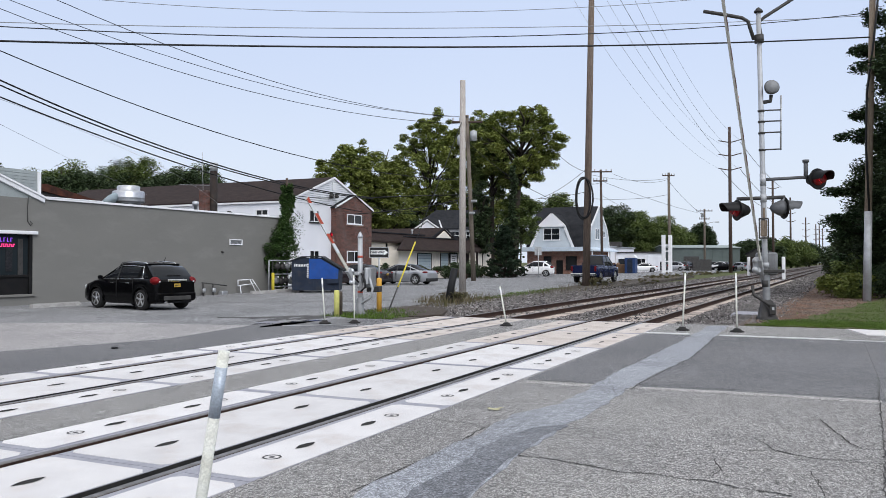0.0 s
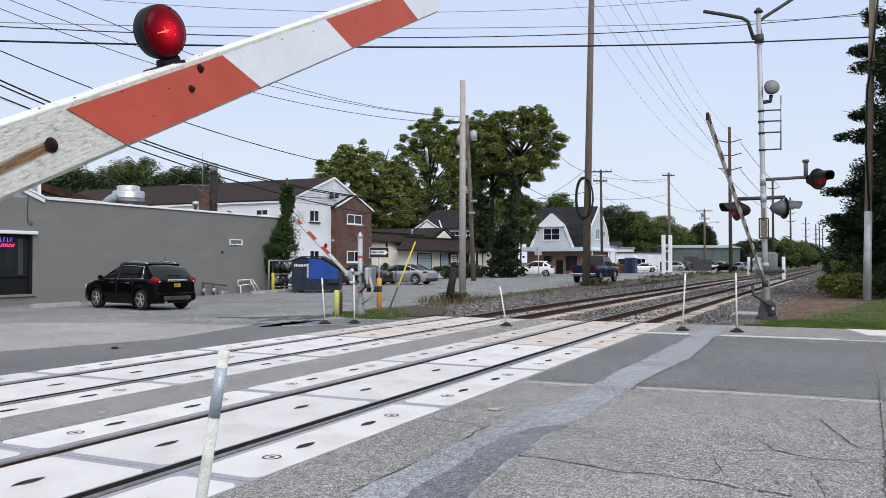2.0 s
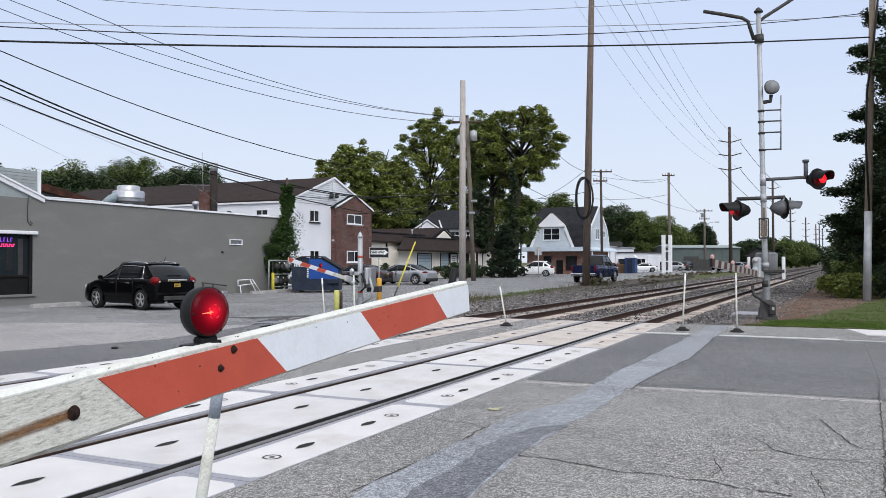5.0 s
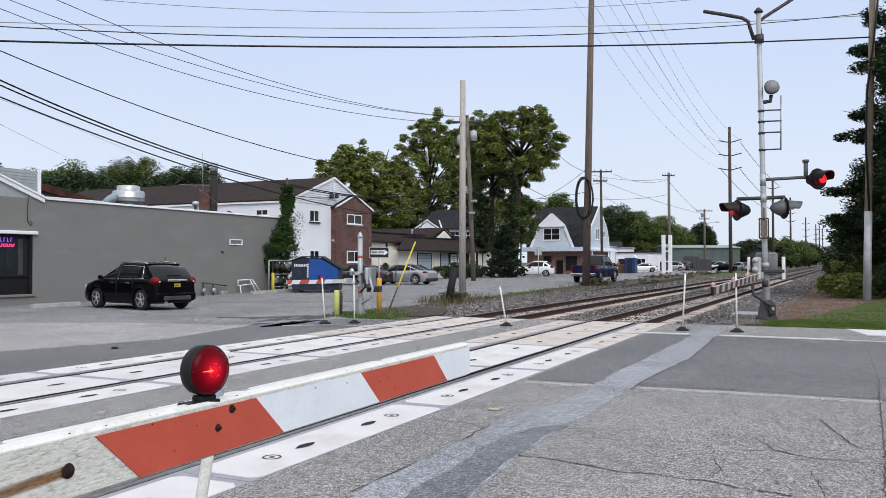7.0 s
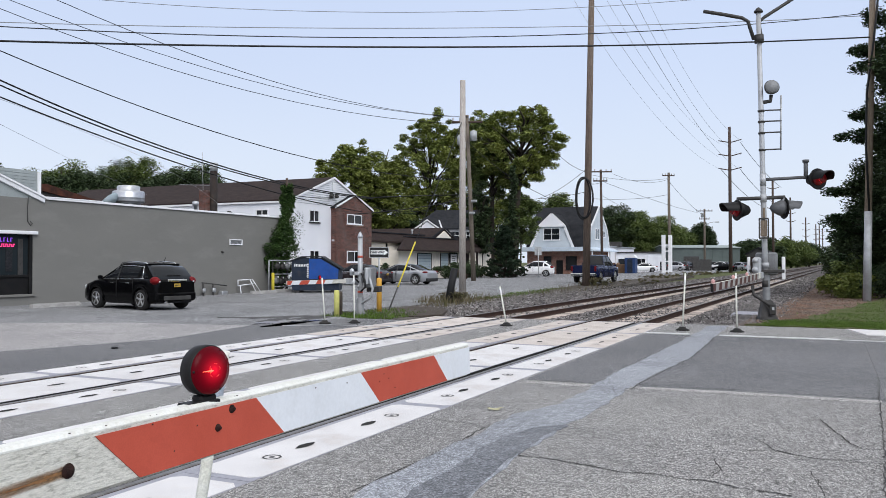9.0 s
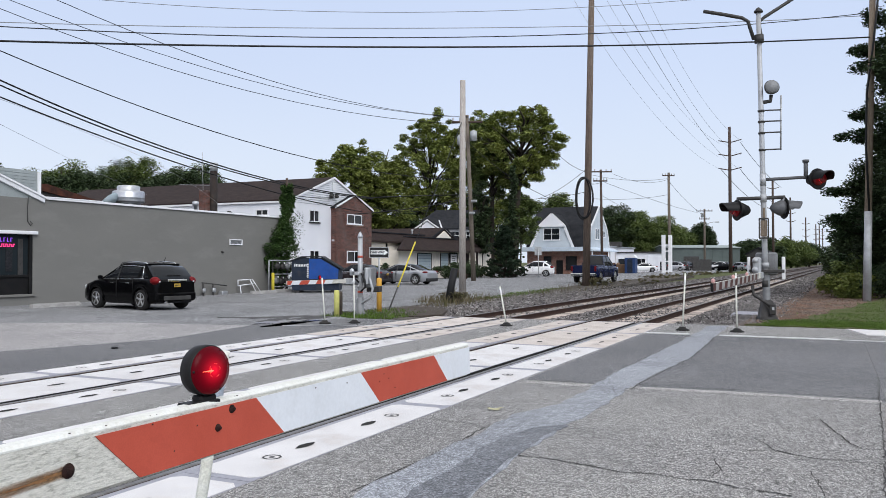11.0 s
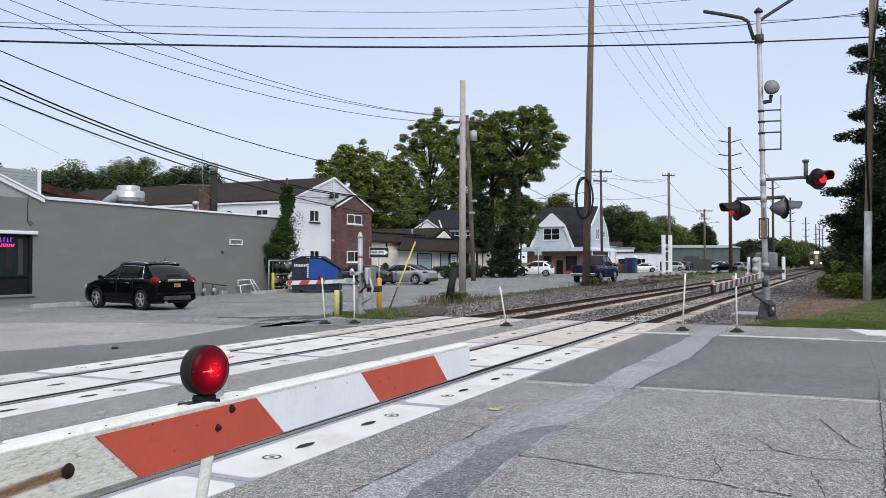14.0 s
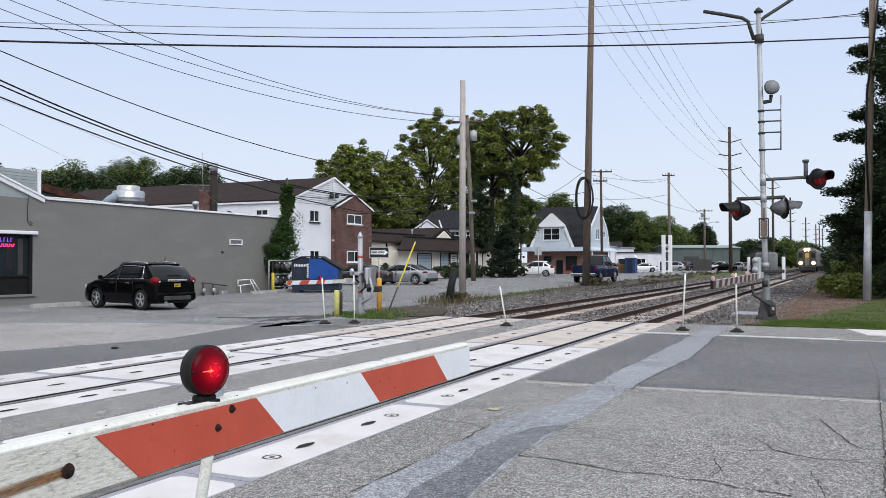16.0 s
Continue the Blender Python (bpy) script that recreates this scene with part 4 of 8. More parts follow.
# vents, meters and pipes low on the wall
ven = thing("wall_vent", "small white louvred vent on the grey wall", "vent", pose(GX, 35.5, 2.8))
b = bmesh.new()
for c, s in (((0.03, 0, 0.13), (0.06, 1.06, 0.05)), ((0.03, 0, -0.13), (0.06, 1.06, 0.05)), ((0.03, -0.5, 0), (0.06, 0.05, 0.24)), ((0.03, 0.5, 0), (0.06, 0.05, 0.24))):
    box(b, c, s, 0.005)
part("frame", b, WHITE_PAINT, ven)
for i in range(4):
    boxpart("slat", (0.02, 0, -0.075 + 0.05 * i), (0.03, 0.94, 0.018), TIN, ven)
pip = thing("standpipe_set", "dark pipes and valves with a white box at the wall's foot", "pipes", pose(GX, 33.2, -0.16))
b = bmesh.new()
tube(b, [(0.25, -0.6, 0.82), (0.25, 1.3, 0.62)], 0.03, 6)
tube(b, [(0.25, -0.5, 0.0), (0.25, -0.5, 0.80)], 0.05, 8)
tube(b, [(0.25, 0.25, 0.0), (0.25, 0.25, 0.72)], 0.05, 8)
part("pipe", b, DARK_STEEL, pip)
for y in (-0.5, 0.25):
    b = bmesh.new()
    lathe(b, [(0.02, -0.05), (0.12, -0.04), (0.12, 0.04), (0.02, 0.05)], 14, pose(0.30, y, 0.42, 0, 90, 0))
    part("valve", b, GALV, pip)
boxpart("valve_box", (0.3, 0.95, 0.18), (0.3, 0.42, 0.36), TIN, pip, 0.03)
fra = thing("wire_rack", "white bent metal rack leaning at the grey wall", "rack", pose(GX + 0.1, 36.2, lot_rise(36) - 0.02))
b = bmesh.new()
for q in ([(0.12, -0.75, 0.42), (0.12, 0.55, 0.50)], [(0.12, -0.75, 0.72), (0.12, 0.45, 0.74)], [(0.12, -0.75, 0.40), (0.12, -0.75, 0.74)], [(0.12, 0.45, 0.76), (0.3, 1.0, 0.02)], [(0.12, 0.25, 0.74), (0.28, 0.62, 0.02)],
          [(0.15, -0.6, 0.42), (0.3, -0.7, 0.0)]):
    tube(b, q, 0.030, 6)
part("wire", b, WHITE_PAINT, fra)

# roof plant of the shop
vent = thing("roof_exhaust_fan", "big round galvanised roof exhaust fan", "roof fan", pose(-36.5, 34.83, 4.38))
b = bmesh.new()
lathe(b, [(0.62, 0.0), (0.62, 0.62), (0.66, 0.64), (0.66, 0.70), (0.88, 0.76), (0.90, 0.84), (0.88, 0.95), (0.90, 0.98), (0.90, 1.04), (0.88, 1.07), (0.90, 1.28), (0.84, 1.40), (0.66, 1.44), (0.62, 1.46), (0.64, 1.66), (0.56, 1.72), (0.1, 1.74)], 28)
part("hood", b, TIN, vent)
boxpart("curb", (0, 0, 0.05), (1.5, 1.5, 0.3), TIN, vent, 0.02)
dish = thing("satellite_dish", "pale blue grey satellite dish on the flat roof", "satellite dish", pose(-36.3, 33.4, 4.25))
b = bmesh.new()
lathe(b, [(0.04, 0.0), (0.4, 0.07), (0.72, 0.24), (0.70, 0.26), (0.38, 0.10), (0.02, 0.03)], 24, pose(0, 0, 0.62, 50, 0, -70))
part("reflector", b, CURTAIN, dish)
tubepart("mount", [(0, 0, 0), (0, 0, 0.62)], 0.05, DARK_STEEL, dish)
chim = thing("flue_stack", "tall dark rusty metal flue pipe with a pale cap band", "chimney", pose(-37, 42.6, -0.3))
b = bmesh.new()
tube(b, [(0, 0, 0), (0, 0, 8.1)], 0.25, 16)
part("pipe", b, FLUE, chim)
tubepart("band", [(0, 0, 8.05), (0, 0, 8.6)], 0.258, ALU_PAINT, chim, 16, "pale weathered cap band")
b = bmesh.new()
box(b, (-0.45, -0.35, 3.3), (0.6, 0.5, 6.9), 0.03)
part("brick_base", b, BRICK_RED, chim)
tubepart("aerial", [(-0.5, -0.45, 6.6), (-0.55, -0.5, 9.3)], 0.02, ALU_PAINT, chim, 5)
tubepart("aerial", [(-0.9, -2.2, 7.0), (-0.9, 0.6, 7.2)], 0.015, ALU_PAINT, chim, 5)
small = thing("roof_vent_pipe", "short white roof vent pipe with a cap", "vent pipe", pose(-35.1, 38.8, 4.15))
b = bmesh.new()
lathe(b, [(0.12, 0), (0.12, 1.0), (0.2, 1.03), (0.2, 1.24), (0.05, 1.3)], 12)
part("pipe", b, TIN, small)
small = thing("roof_vent_pipe", "short dark mushroom vent on the flat roof", "vent pipe", pose(-31.5, 37.6, 4.15))
b = bmesh.new()
lathe(b, [(0.1, 0), (0.1, 0.30), (0.42, 0.32), (0.40, 0.38), (0.12, 0.46), (0.12, 0.52)], 12)
part("hood", b, DARK_STEEL, small)
hut = thing("roof_shed", "rust brown boarded low gable roof behind the shop front", "shed", pose(-36, 31.4, 4.1))
b = bmesh.new()
prism(b, [(-2.7, 0), (3.2, 0), (3.2, 0.35), (-2.4, 1.45), (-2.7, 1.45)], -6, 0, "x")
part("roof", b, DARK_STEEL, hut)
b = bmesh.new()
prism(b, [(-2.8, 1.22), (3.3, 0.24), (3.3, 0.42), (-2.5, 1.58), (-2.8, 1.55)], 0.0, 0.12, "x")
part("fascia", b, RUST_ROOF, hut, "rusty brown edge board")
boxpart("wall", (0.1, 0.2, 0.25), (0.1, 5.6, 0.5), DARK_STEEL, hut)

# white two-storey house with a brick bay
hs = thing("apartment_house", "white two storey house with brown roof, red brick bay", "house")
HX = -34.0
b = bmesh.new()
prism(b, [(46.9, -0.3), (58.1, -0.3), (58.1, 6.0), (52.5, 8.02), (46.9, 6.0)], HX - 26, HX, "x")
part("wall", b, WHITE_WALL, hs, "white painted walls")
gable_roof("roof", hs, SHINGLE_BROWN, HX - 26, HX, 46.9, 58.1, 6.0, 8.02, "x", 0.06, 0.13)
rake(hs, HX + 0.06, [(46.75, 6.06), (52.5, 8.17), (58.2, 6.06)], WHITE_PAINT, 0.17)
BX = HX + 0.42
b = bmesh.new()
prism(b, [(52.15, -0.3), (57.45, -0.3), (57.45, 5.82), (54.82, 6.86), (52.15, 5.80)], HX, BX, "x")
part("brick_bay", b, BRICK_RED, hs, "dark red brick bay")
b = bmesh.new()
prism(b, [(52.02, 5.76), (54.82, 6.88), (57.6, 5.78), (57.6, 5.86), (54.82, 6.98), (52.02, 5.84)], HX, BX + 0.06, "x")
part("bay_roof", b, SHINGLE_DARK, hs)
rake(hs, BX + 0.06, [(51.98, 5.88), (54.82, 7.02), (57.66, 5.90)], WHITE_PAINT, 0.13)
for y, z, w, h, xx in ((49.9, 4.63, 1.22, 0.88, HX), (49.93, 1.72, 1.22, 0.86, HX), (54.8, 4.66, 2.2, 0.76, BX), (54.8, 1.70, 2.2, 0.88, BX)):
    window(hs, xx, y, z, w, h, "x", WHITE_PAINT, GLASS_DARK, 1, sill=xx > HX)
    boxpart("blind", (xx + 0.004, y - w * 0.26, z + h * 0.5), (0.03, w * 0.36, h - 0.16), DARK_STEEL if xx > HX else BLACK_PAINT, hs)
    if xx == HX:
        boxpart("window_sill", (xx + 0.05, y, z - 0.04), (0.16, w + 0.1, 0.09), BLACK_PAINT, hs, 0.01)
    else:
        boxpart("lintel", (xx + 0.03, y, z - 0.12), (0.08, w + 0.3, 0.10), BRICK_TAN, hs, 0.01)
boxpart("attic_vent", (HX + 0.03, 52.5, 7.42), (0.07, 0.40, 0.62), WHITE_PAINT, hs, 0.01, "louvred attic vent")
for i in range(13):
    hw = (8.0 - (5.95 + 0.15 * i)) / 2.02 * 5.6
    boxpart("clapboard", (HX + 0.014, 52.5, 5.95 + 0.15 * i), (0.03, 2 * hw - 0.3, 0.016), SIDING_GRAY, hs)
for i in range(3):
    window(hs, HX - 2.35 - 5.5 * i, 46.9, 5.0, 1.1, 0.45, "-y", WHITE_PAINT, GLASS_DARK, 1)
boxpart("gutter", (HX - 13, 46.82, 5.93), (26.1, 0.12, 0.12), WHITE_PAINT, hs)
lampb = thing("wall_lamp", "dark twin floodlight on the white gable", "lamp", pose(HX + 0.05, 52.05, 6.6))
for dy in (-0.28, 0.28):
    b = bmesh.new()
    lathe(b, [(0.06, 0), (0.17, 0.12), (0.17, 0.3), (0.02, 0.31)], 12, pose(0.15, dy, 0.0, 60, 0, 90 + dy * 100))
    part("shade", b, DARK_STEEL, lampb)
boxpart("bracket", (0.04, 0, 0.0), (0.1, 0.5, 0.08), DARK_STEEL, lampb)
lampb = thing("wall_lamp", "small white camera lamp on the white wall", "lamp", pose(HX + 0.05, 52.2, 3.35))
boxpart("body", (0.12, 0, 0), (0.25, 0.16, 0.14), TIN, lampb, 0.02)
boxpart("bracket", (0.0, 0, 0.1), (0.06, 0.06, 0.22), TIN, lampb)

# low cream shop row with brown mansard roofs
row = thing("low_shop_row", "low cream stucco shops with brown shingle roofs", "building")
b = bmesh.new()
box(b, (-43.2, 72.6, 1.65), (12, 28.5, 3.9))
part("wall", b, CREAM_WALL, row)
b = bmesh.new()
prism(b, [(-36.8, 3.50), (-36.8, 3.66), (-37.9, 4.45), (-48.5, 4.45), (-49.6, 3.66), (-49.6, 3.50)], 58.1, 87.2, "y")
part("roof", b, SHINGLE_BROWN, row)
boxpart("parapet_cap", (-37.9, 72.6, 4.48), (0.3, 29.2, 0.10), SHINGLE_DARK, row)
boxpart("drain_pipe", (-37.15, 66.3, 1.7), (0.12, 0.14, 3.5), BLACK_PAINT, row)
b = bmesh.new()
lathe(b, [(0.1, 0), (0.1, 0.5), (0.14, 0.52), (0.14, 0.62)], 10, pose(-38.6, 74.2, 4.4))
part("vent_pipe", b, WHITE_PAINT, row, "white vent pipe")
boxpart("wing_wall", (-40.6, 88.4, 1.3), (8.0, 5.6, 3.4), CREAM_WALL, row)
b = bmesh.new()
prism(b, [(-36.2, 2.95), (-36.2, 3.10), (-38.2, 4.35), (-44.6, 4.35), (-44.6, 2.95)], 84.6, 91.4, "y")
part("wing_roof", b, SHINGLE_BROWN, row)
off = thing("corner_office", "cream office with wide brown hipped roof and dark framed windows", "building")
b = bmesh.new()
box(b, (-37.0, 72.6, 1.2), (3.2, 14.4, 3.2))
part("wall", b, CREAM_WALL, off)
b = bmesh.new()
lo = [(-34.4, 63.4), (-34.4, 82.2), (-40, 82.2), (-40, 73.2)]
hi = [(-36.4, 68.6), (-36.4, 83.0), (-40, 83.0), (-40, 75.0)]
v = [[bm_v for bm_v in (b.verts.new((x, y, z)) for x, y in pts)] for pts, z in ((lo, 2.74), (lo, 2.86), (hi, 4.12))]
for a, c in zip(v, v[1:]):
    for i in range(4):
        b.faces.new((a[i], a[(i + 1) % 4], c[(i + 1) % 4], c[i]))
b.faces.new(v[0])
b.faces.new(v[2])
part("roof", b, SHINGLE_BROWN, off)
boxpart("ridge_cap", (-36.4, 75.8, 4.16), (0.35, 14.6, 0.10), SHINGLE_DARK, off)
b = bmesh.new()
prism(b, [(74.6, 4.12), (81.0, 4.12), (77.8, 5.32)], -46, -36.75, "x")
part("cross_gable", b, SHINGLE_BROWN, off)
b = bmesh.new()
prism(b, [(75.9, 4.16), (79.7, 4.16), (77.8, 4.98)], -36.75, -36.6, "x")
part("gable_wall", b, CREAM_WALL, off)
rake(off, -36.62, [(74.5, 4.2), (77.8, 5.42), (81.1, 4.2)], SHINGLE_DARK, 0.2)
for ya, yb, za, zb in ((69.07, 72.11, 0.72, 2.58), (74.16, 76.04, 0.95, 2.66)):
    window(off, -35.38, (ya + yb) / 2, za, yb - ya, zb - za, "x", BLACK_PAINT, CURTAIN, 0)
    for k in range(5):
        boxpart("blind", (-35.36, (ya + yb) / 2, zb - 0.25 - 0.27 * k), (0.02, yb - ya - 0.25, 0.02), GLASS_SKY, off)
boxpart("notice_board", (-35.35, 77.2, 2.1), (0.08, 1.6, 0.95), SIGN_WHITE, off, 0.01, "white notice board in a black frame")
b = bmesh.new()
for dy, dz, sy, sz in ((0, 0.52, 1.9, 0.14), (0, -0.52, 1.9, 0.14), (-0.88, 0, 0.14, 0.92), (0.88, 0, 0.14, 0.92)):
    box(b, (-35.32, 77.2 + dy, 2.1 + dz), (0.1, sy, sz))
for i in range(3):
    box(b, (-35.30, 77.2, 2.3 - 0.2 * i), (0.02, 0.95 - 0.2 * i, 0.06))
part("notice_frame", b, BLACK_PAINT, off)
boxpart("porch_wall", (-35.9, 81.2, 1.2), (0.15, 2.4, 3.0), SHINGLE_BROWN, off, label="dark brown boarded porch wall")
boxpart("porch_post", (-34.7, 82.0, 1.2), (0.16, 0.16, 3.1), SHINGLE_BROWN, off)

# dark-roofed house behind
hb = thing("rear_house", "white gabled house with charcoal roof seen above the shops", "house", pose(-52.52, 112.33, -0.3, 0, 0, CAM_TURN))
boxpart("wall", (0.2, 5.0, 3.5), (10.6, 9.6, 7.0), WHITE_WALL, hb)
b = bmesh.new()
lo, hi = [(-5.5, -0.3), (5.8, -0.3), (5.8, 10.3), (-5.5, 10.3)], [(-1.6, 4.8), (5.8, 4.8), (5.8, 5.2), (-1.6, 5.2)]
v = [[b.verts.new((x, y, z)) for x, y in pts] for pts, z in ((lo, 6.95), (lo, 7.12), (hi, 10.2))]
for a, c in zip(v, v[1:]):
    for i in range(4):
        b.faces.new((a[i], a[(i + 1) % 4], c[(i + 1) % 4], c[i]))
b.faces.new(v[0])
b.faces.new(v[2])
part("roof", b, SHINGLE_DARK, hb)
b = bmesh.new()
prism(b, [(-4.7, 6.75), (-1.1, 6.75), (-2.95, 8.1)], -0.9, 1.5, "y")
part("dormer", b, WHITE_WALL, hb, "white pediment")
b = bmesh.new()
prism(b, [(-5.1, 6.72), (-2.95, 8.22), (-0.8, 6.72), (-0.8, 6.95), (-2.95, 8.45), (-5.1, 6.95)], -1.1, 1.6, "y")
part("dormer_roof", b, WHITE_PAINT, hb, "white rake boards")
boxpart("dormer_base", (-2.95, -1.0, 6.72), (4.4, 0.2, 0.16), WHITE_PAINT, hb)
b = bmesh.new()
prism(b, [(-1.25, 8.3), (-1.05, 8.35), (-0.55, 6.95), (-0.8, 6.95)], -0.5, -0.3, "y")
part("fascia", b, WHITE_PAINT, hb)
window(hb, 1.25, 0.2, 5.45, 1.3, 1.2, "-y", WHITE_PAINT, GLASS_DARK, 1, cross=1)
window(hb, 3.0, 0.2, 5.45, 1.0, 1.2, "-y", WHITE_PAINT, GLASS_DARK, 1, cross=1)

# gambrel house over a brick ground floor: ridge along x, a cross gable to the street
gh = thing("gambrel_house", "pale grey gambrel roofed house over a brown brick ground floor", "house", pose(-28.85, 105.73, -0.2))
boxpart("brick_storey", (-4.3, 5.5, 1.7), (8.4, 11.0, 3.4), BRICK_TAN, gh, label="brown brick ground floor")
MAIN = [(0.0, 3.8), (0.45, 5.2), (1.5, 6.7), (5.5, 9.5), (9.5, 6.7), (10.55, 5.2), (11.0, 3.8)]
b = bmesh.new()
prism(b, MAIN, -8.4, 0.0, "x")
part("upper_wall", b, BLUEGRAY_WALL, gh, "pale blue grey clapboard gambrel")
for (ya, za), (yb, zb) in zip(MAIN, MAIN[1:]):
    b = bmesh.new()
    d = math.hypot(yb - ya, zb - za)
    ny, nz = -(zb - za) / d * 0.14, (yb - ya) / d * 0.14
    prism(b, [(ya + ny * 0.1, za + nz * 0.1), (yb + ny * 0.1, zb + nz * 0.1), (yb + ny, zb + nz), (ya + ny, za + nz)], -8.6, -0.02, "x")
    part("roof", b, SHINGLE_DARK, gh)
    b = bmesh.new()
    prism(b, [(ya - ny * 0.9, za - nz * 0.9), (yb - ny * 0.9, zb - nz * 0.9), (yb + ny * 1.3, zb + nz * 1.3), (ya + ny * 1.3, za + nz * 1.3)], -0.015, 0.10, "x")
    part("fascia", b, WHITE_PAINT, gh)
CROSS = [(-2.95, 3.8), (-2.3, 5.3), (-1.75, 6.7), (0.0, 8.3), (1.75, 6.7), (2.3, 5.3), (2.95, 3.8)]
b = bmesh.new()
prism(b, [(x - 4.85, z) for x, z in CROSS], -0.5, 5.0, "y")
part("cross_gable", b, BLUEGRAY_WALL, gh, "pale blue grey cross gable")
for (xa, za), (xb, zb) in zip(CROSS, CROSS[1:]):
    d = math.hypot(xb - xa, zb - za)
    nx, nz = -(zb - za) / d * 0.14, (xb - xa) / d * 0.14
    for nm2, mat2, k0, k1, y0, y1 in (("gable_roof", SHINGLE_DARK, 0.1, 1.0, -0.45, 5.0), ("fascia", WHITE_PAINT, -1.0, 1.3, -0.62, -0.47)):
        b = bmesh.new()
        prism(b, [(xa - 4.85 + nx * k0, za + nz * k0), (xb - 4.85 + nx * k0, zb + nz * k0), (xb - 4.85 + nx * k1, zb + nz * k1), (xa - 4.85 + nx * k1, za + nz * k1)], y0, y1, "y")
        part(nm2, b, mat2, gh)
b = bmesh.new()
prism(b, [(-6.55, 6.75), (-3.15, 6.75), (-4.85, 8.2)], -0.66, -0.5, "y")
part("pediment", b, WHITE_WALL, gh, "white pediment over the window")
boxpart("pediment_board", (-4.85, -0.68, 6.72), (3.8, 0.12, 0.2), WHITE_PAINT, gh)
b = bmesh.new()
prism(b, [(-9.6, 3.35), (1.2, 3.35), (1.2, 3.48), (0.2, 3.9), (-8.6, 3.9), (-9.6, 3.48)], -1.6, 12.0, "y")
part("porch_roof", b, PORCH_PAINT, gh, "pale metal porch roof")
window(gh, -4.85, -0.5, 4.85, 2.3, 1.6, "-y", WHITE_PAINT, GLASS_DARK, 1, cross=1)
window(gh, -2.3, 0.0, 0.9, 1.5, 1.8, "-y", BLACK_PAINT, GLASS_DARK, 0)
window(gh, -5.6, 0.0, 1.1, 1.1, 1.6, "-y", BLACK_PAINT, GLASS_DARK, 0)
boxpart("door", (-3.9, -0.04, 1.1), (0.9, 0.1, 2.1), BLACK_PAINT, gh, label="dark door")
window(gh, 0.0, 4.6, 5.0, 2.2, 1.5, "x", WHITE_PAINT, GLASS_SKY, 1)
window(gh, 0.0, 8.2, 5.4, 1.1, 0.9, "x", WHITE_PAINT, GLASS_SKY, 0)
window(gh, -0.1, 3.0, 1.0, 2.6, 1.9, "x", WHITE_PAINT, GLASS_DARK, 1)
window(gh, -0.1, 7.5, 1.0, 2.6, 1.9, "x", WHITE_PAINT, GLASS_DARK, 1)
for y in (-1.4, 4.0, 8.0, 11.6):
    boxpart("porch_post", (0.9, y, 1.67), (0.14, 0.14, 3.36), WHITE_PAINT, gh, 0.01)

# white workshop and far sheds
wk = thing("white_workshop", "long white flat roofed workshop", "building", pose(-32.0, 128, -0.3))
boxpart("wall", (-4.5, 10, 2.2), (9.0, 20, 4.4), WHITE_WALL, wk)
boxpart("roof", (-4.5, 10, 4.5), (9.4, 20.4, 0.2), TIN, wk, 0.02)
boxpart("annexe", (2.6, 12, 1.75), (5.4, 12, 3.5), WHITE_WALL, wk)
boxpart("annexe_roof", (2.6, 12, 3.6), (5.8, 12.4, 0.2), DARK_STEEL, wk)
window(wk, 1.6, 6.0, 1.0, 2.4, 1.6, "-y", WHITE_PAINT, GLASS_DARK, 1)
window(wk, 4.2, 6.0, 1.0, 1.4, 1.6, "-y", WHITE_PAINT, GLASS_DARK, 1)
boxpart("rooftop_unit", (-2.5, 4, 5.0), (1.6, 1.4, 0.9), CREAM_WALL, wk, 0.05)
boxpart("rooftop_unit", (-0.5, 7, 4.95), (2.4, 1.8, 0.8), DARK_STEEL, wk, 0.05)
for name, lab, x, y, w, d, h, mat in (("dark_shed", "dark gabled shed beside the tracks", -15.2, 205, 5.4, 18, 5.3, DARK_STEEL),):
    sh = thing(name, lab, "warehouse", pose(x, y, -0.3))
    b = bmesh.new()
    prism(b, [(-w / 2, 0), (w / 2, 0), (w / 2, h * 0.72), (0, h), (-w / 2, h * 0.72)], 0, d, "y")
    part("wall", b, mat, sh)
    b = bmesh.new()
    prism(b, [(-w / 2 - 0.4, h * 0.70), (0, h), (w / 2 + 0.4, h * 0.70), (w / 2 + 0.4, h * 0.74), (0, h + 0.25), (-w / 2 - 0.4, h * 0.74)], -0.4, d + 0.4, "y")
    part("roof", b, SHINGLE_DARK, sh)
    boxpart("door", (-w * 0.2, -0.05, 1.6), (3.2, 0.1, 3.2), SHINGLE_BROWN, sh)

mw = thing("metal_warehouse", "long grey green metal warehouse with a pale low roof", "warehouse", pose(-24.2, 182.1, -0.3, 0, 0, CAM_TURN))
b = bmesh.new()
prism(b, [(0, 0), (14, 0), (14, 5.0), (7, 5.6), (0, 5.0)], -7.8, 7.4, "x")
part("wall", b, GREEN_ROOF, mw)
b = bmesh.new()
prism(b, [(-0.3, 4.98), (7, 5.62), (14.3, 4.98), (14.3, 5.12), (7, 5.76), (-0.3, 5.12)], -8.0, 7.6, "x")
part("roof", b, ROOF_PALE, mw)
for k in range(7):
    boxpart("wall_rib", (-6.8 + 2.1 * k, -0.03, 2.5), (0.10, 0.06, 5.0), GREEN_ROOF, mw)
boxpart("door", (-3.0, -0.05, 1.6), (3.2, 0.1, 3.2), DARK_STEEL, mw)

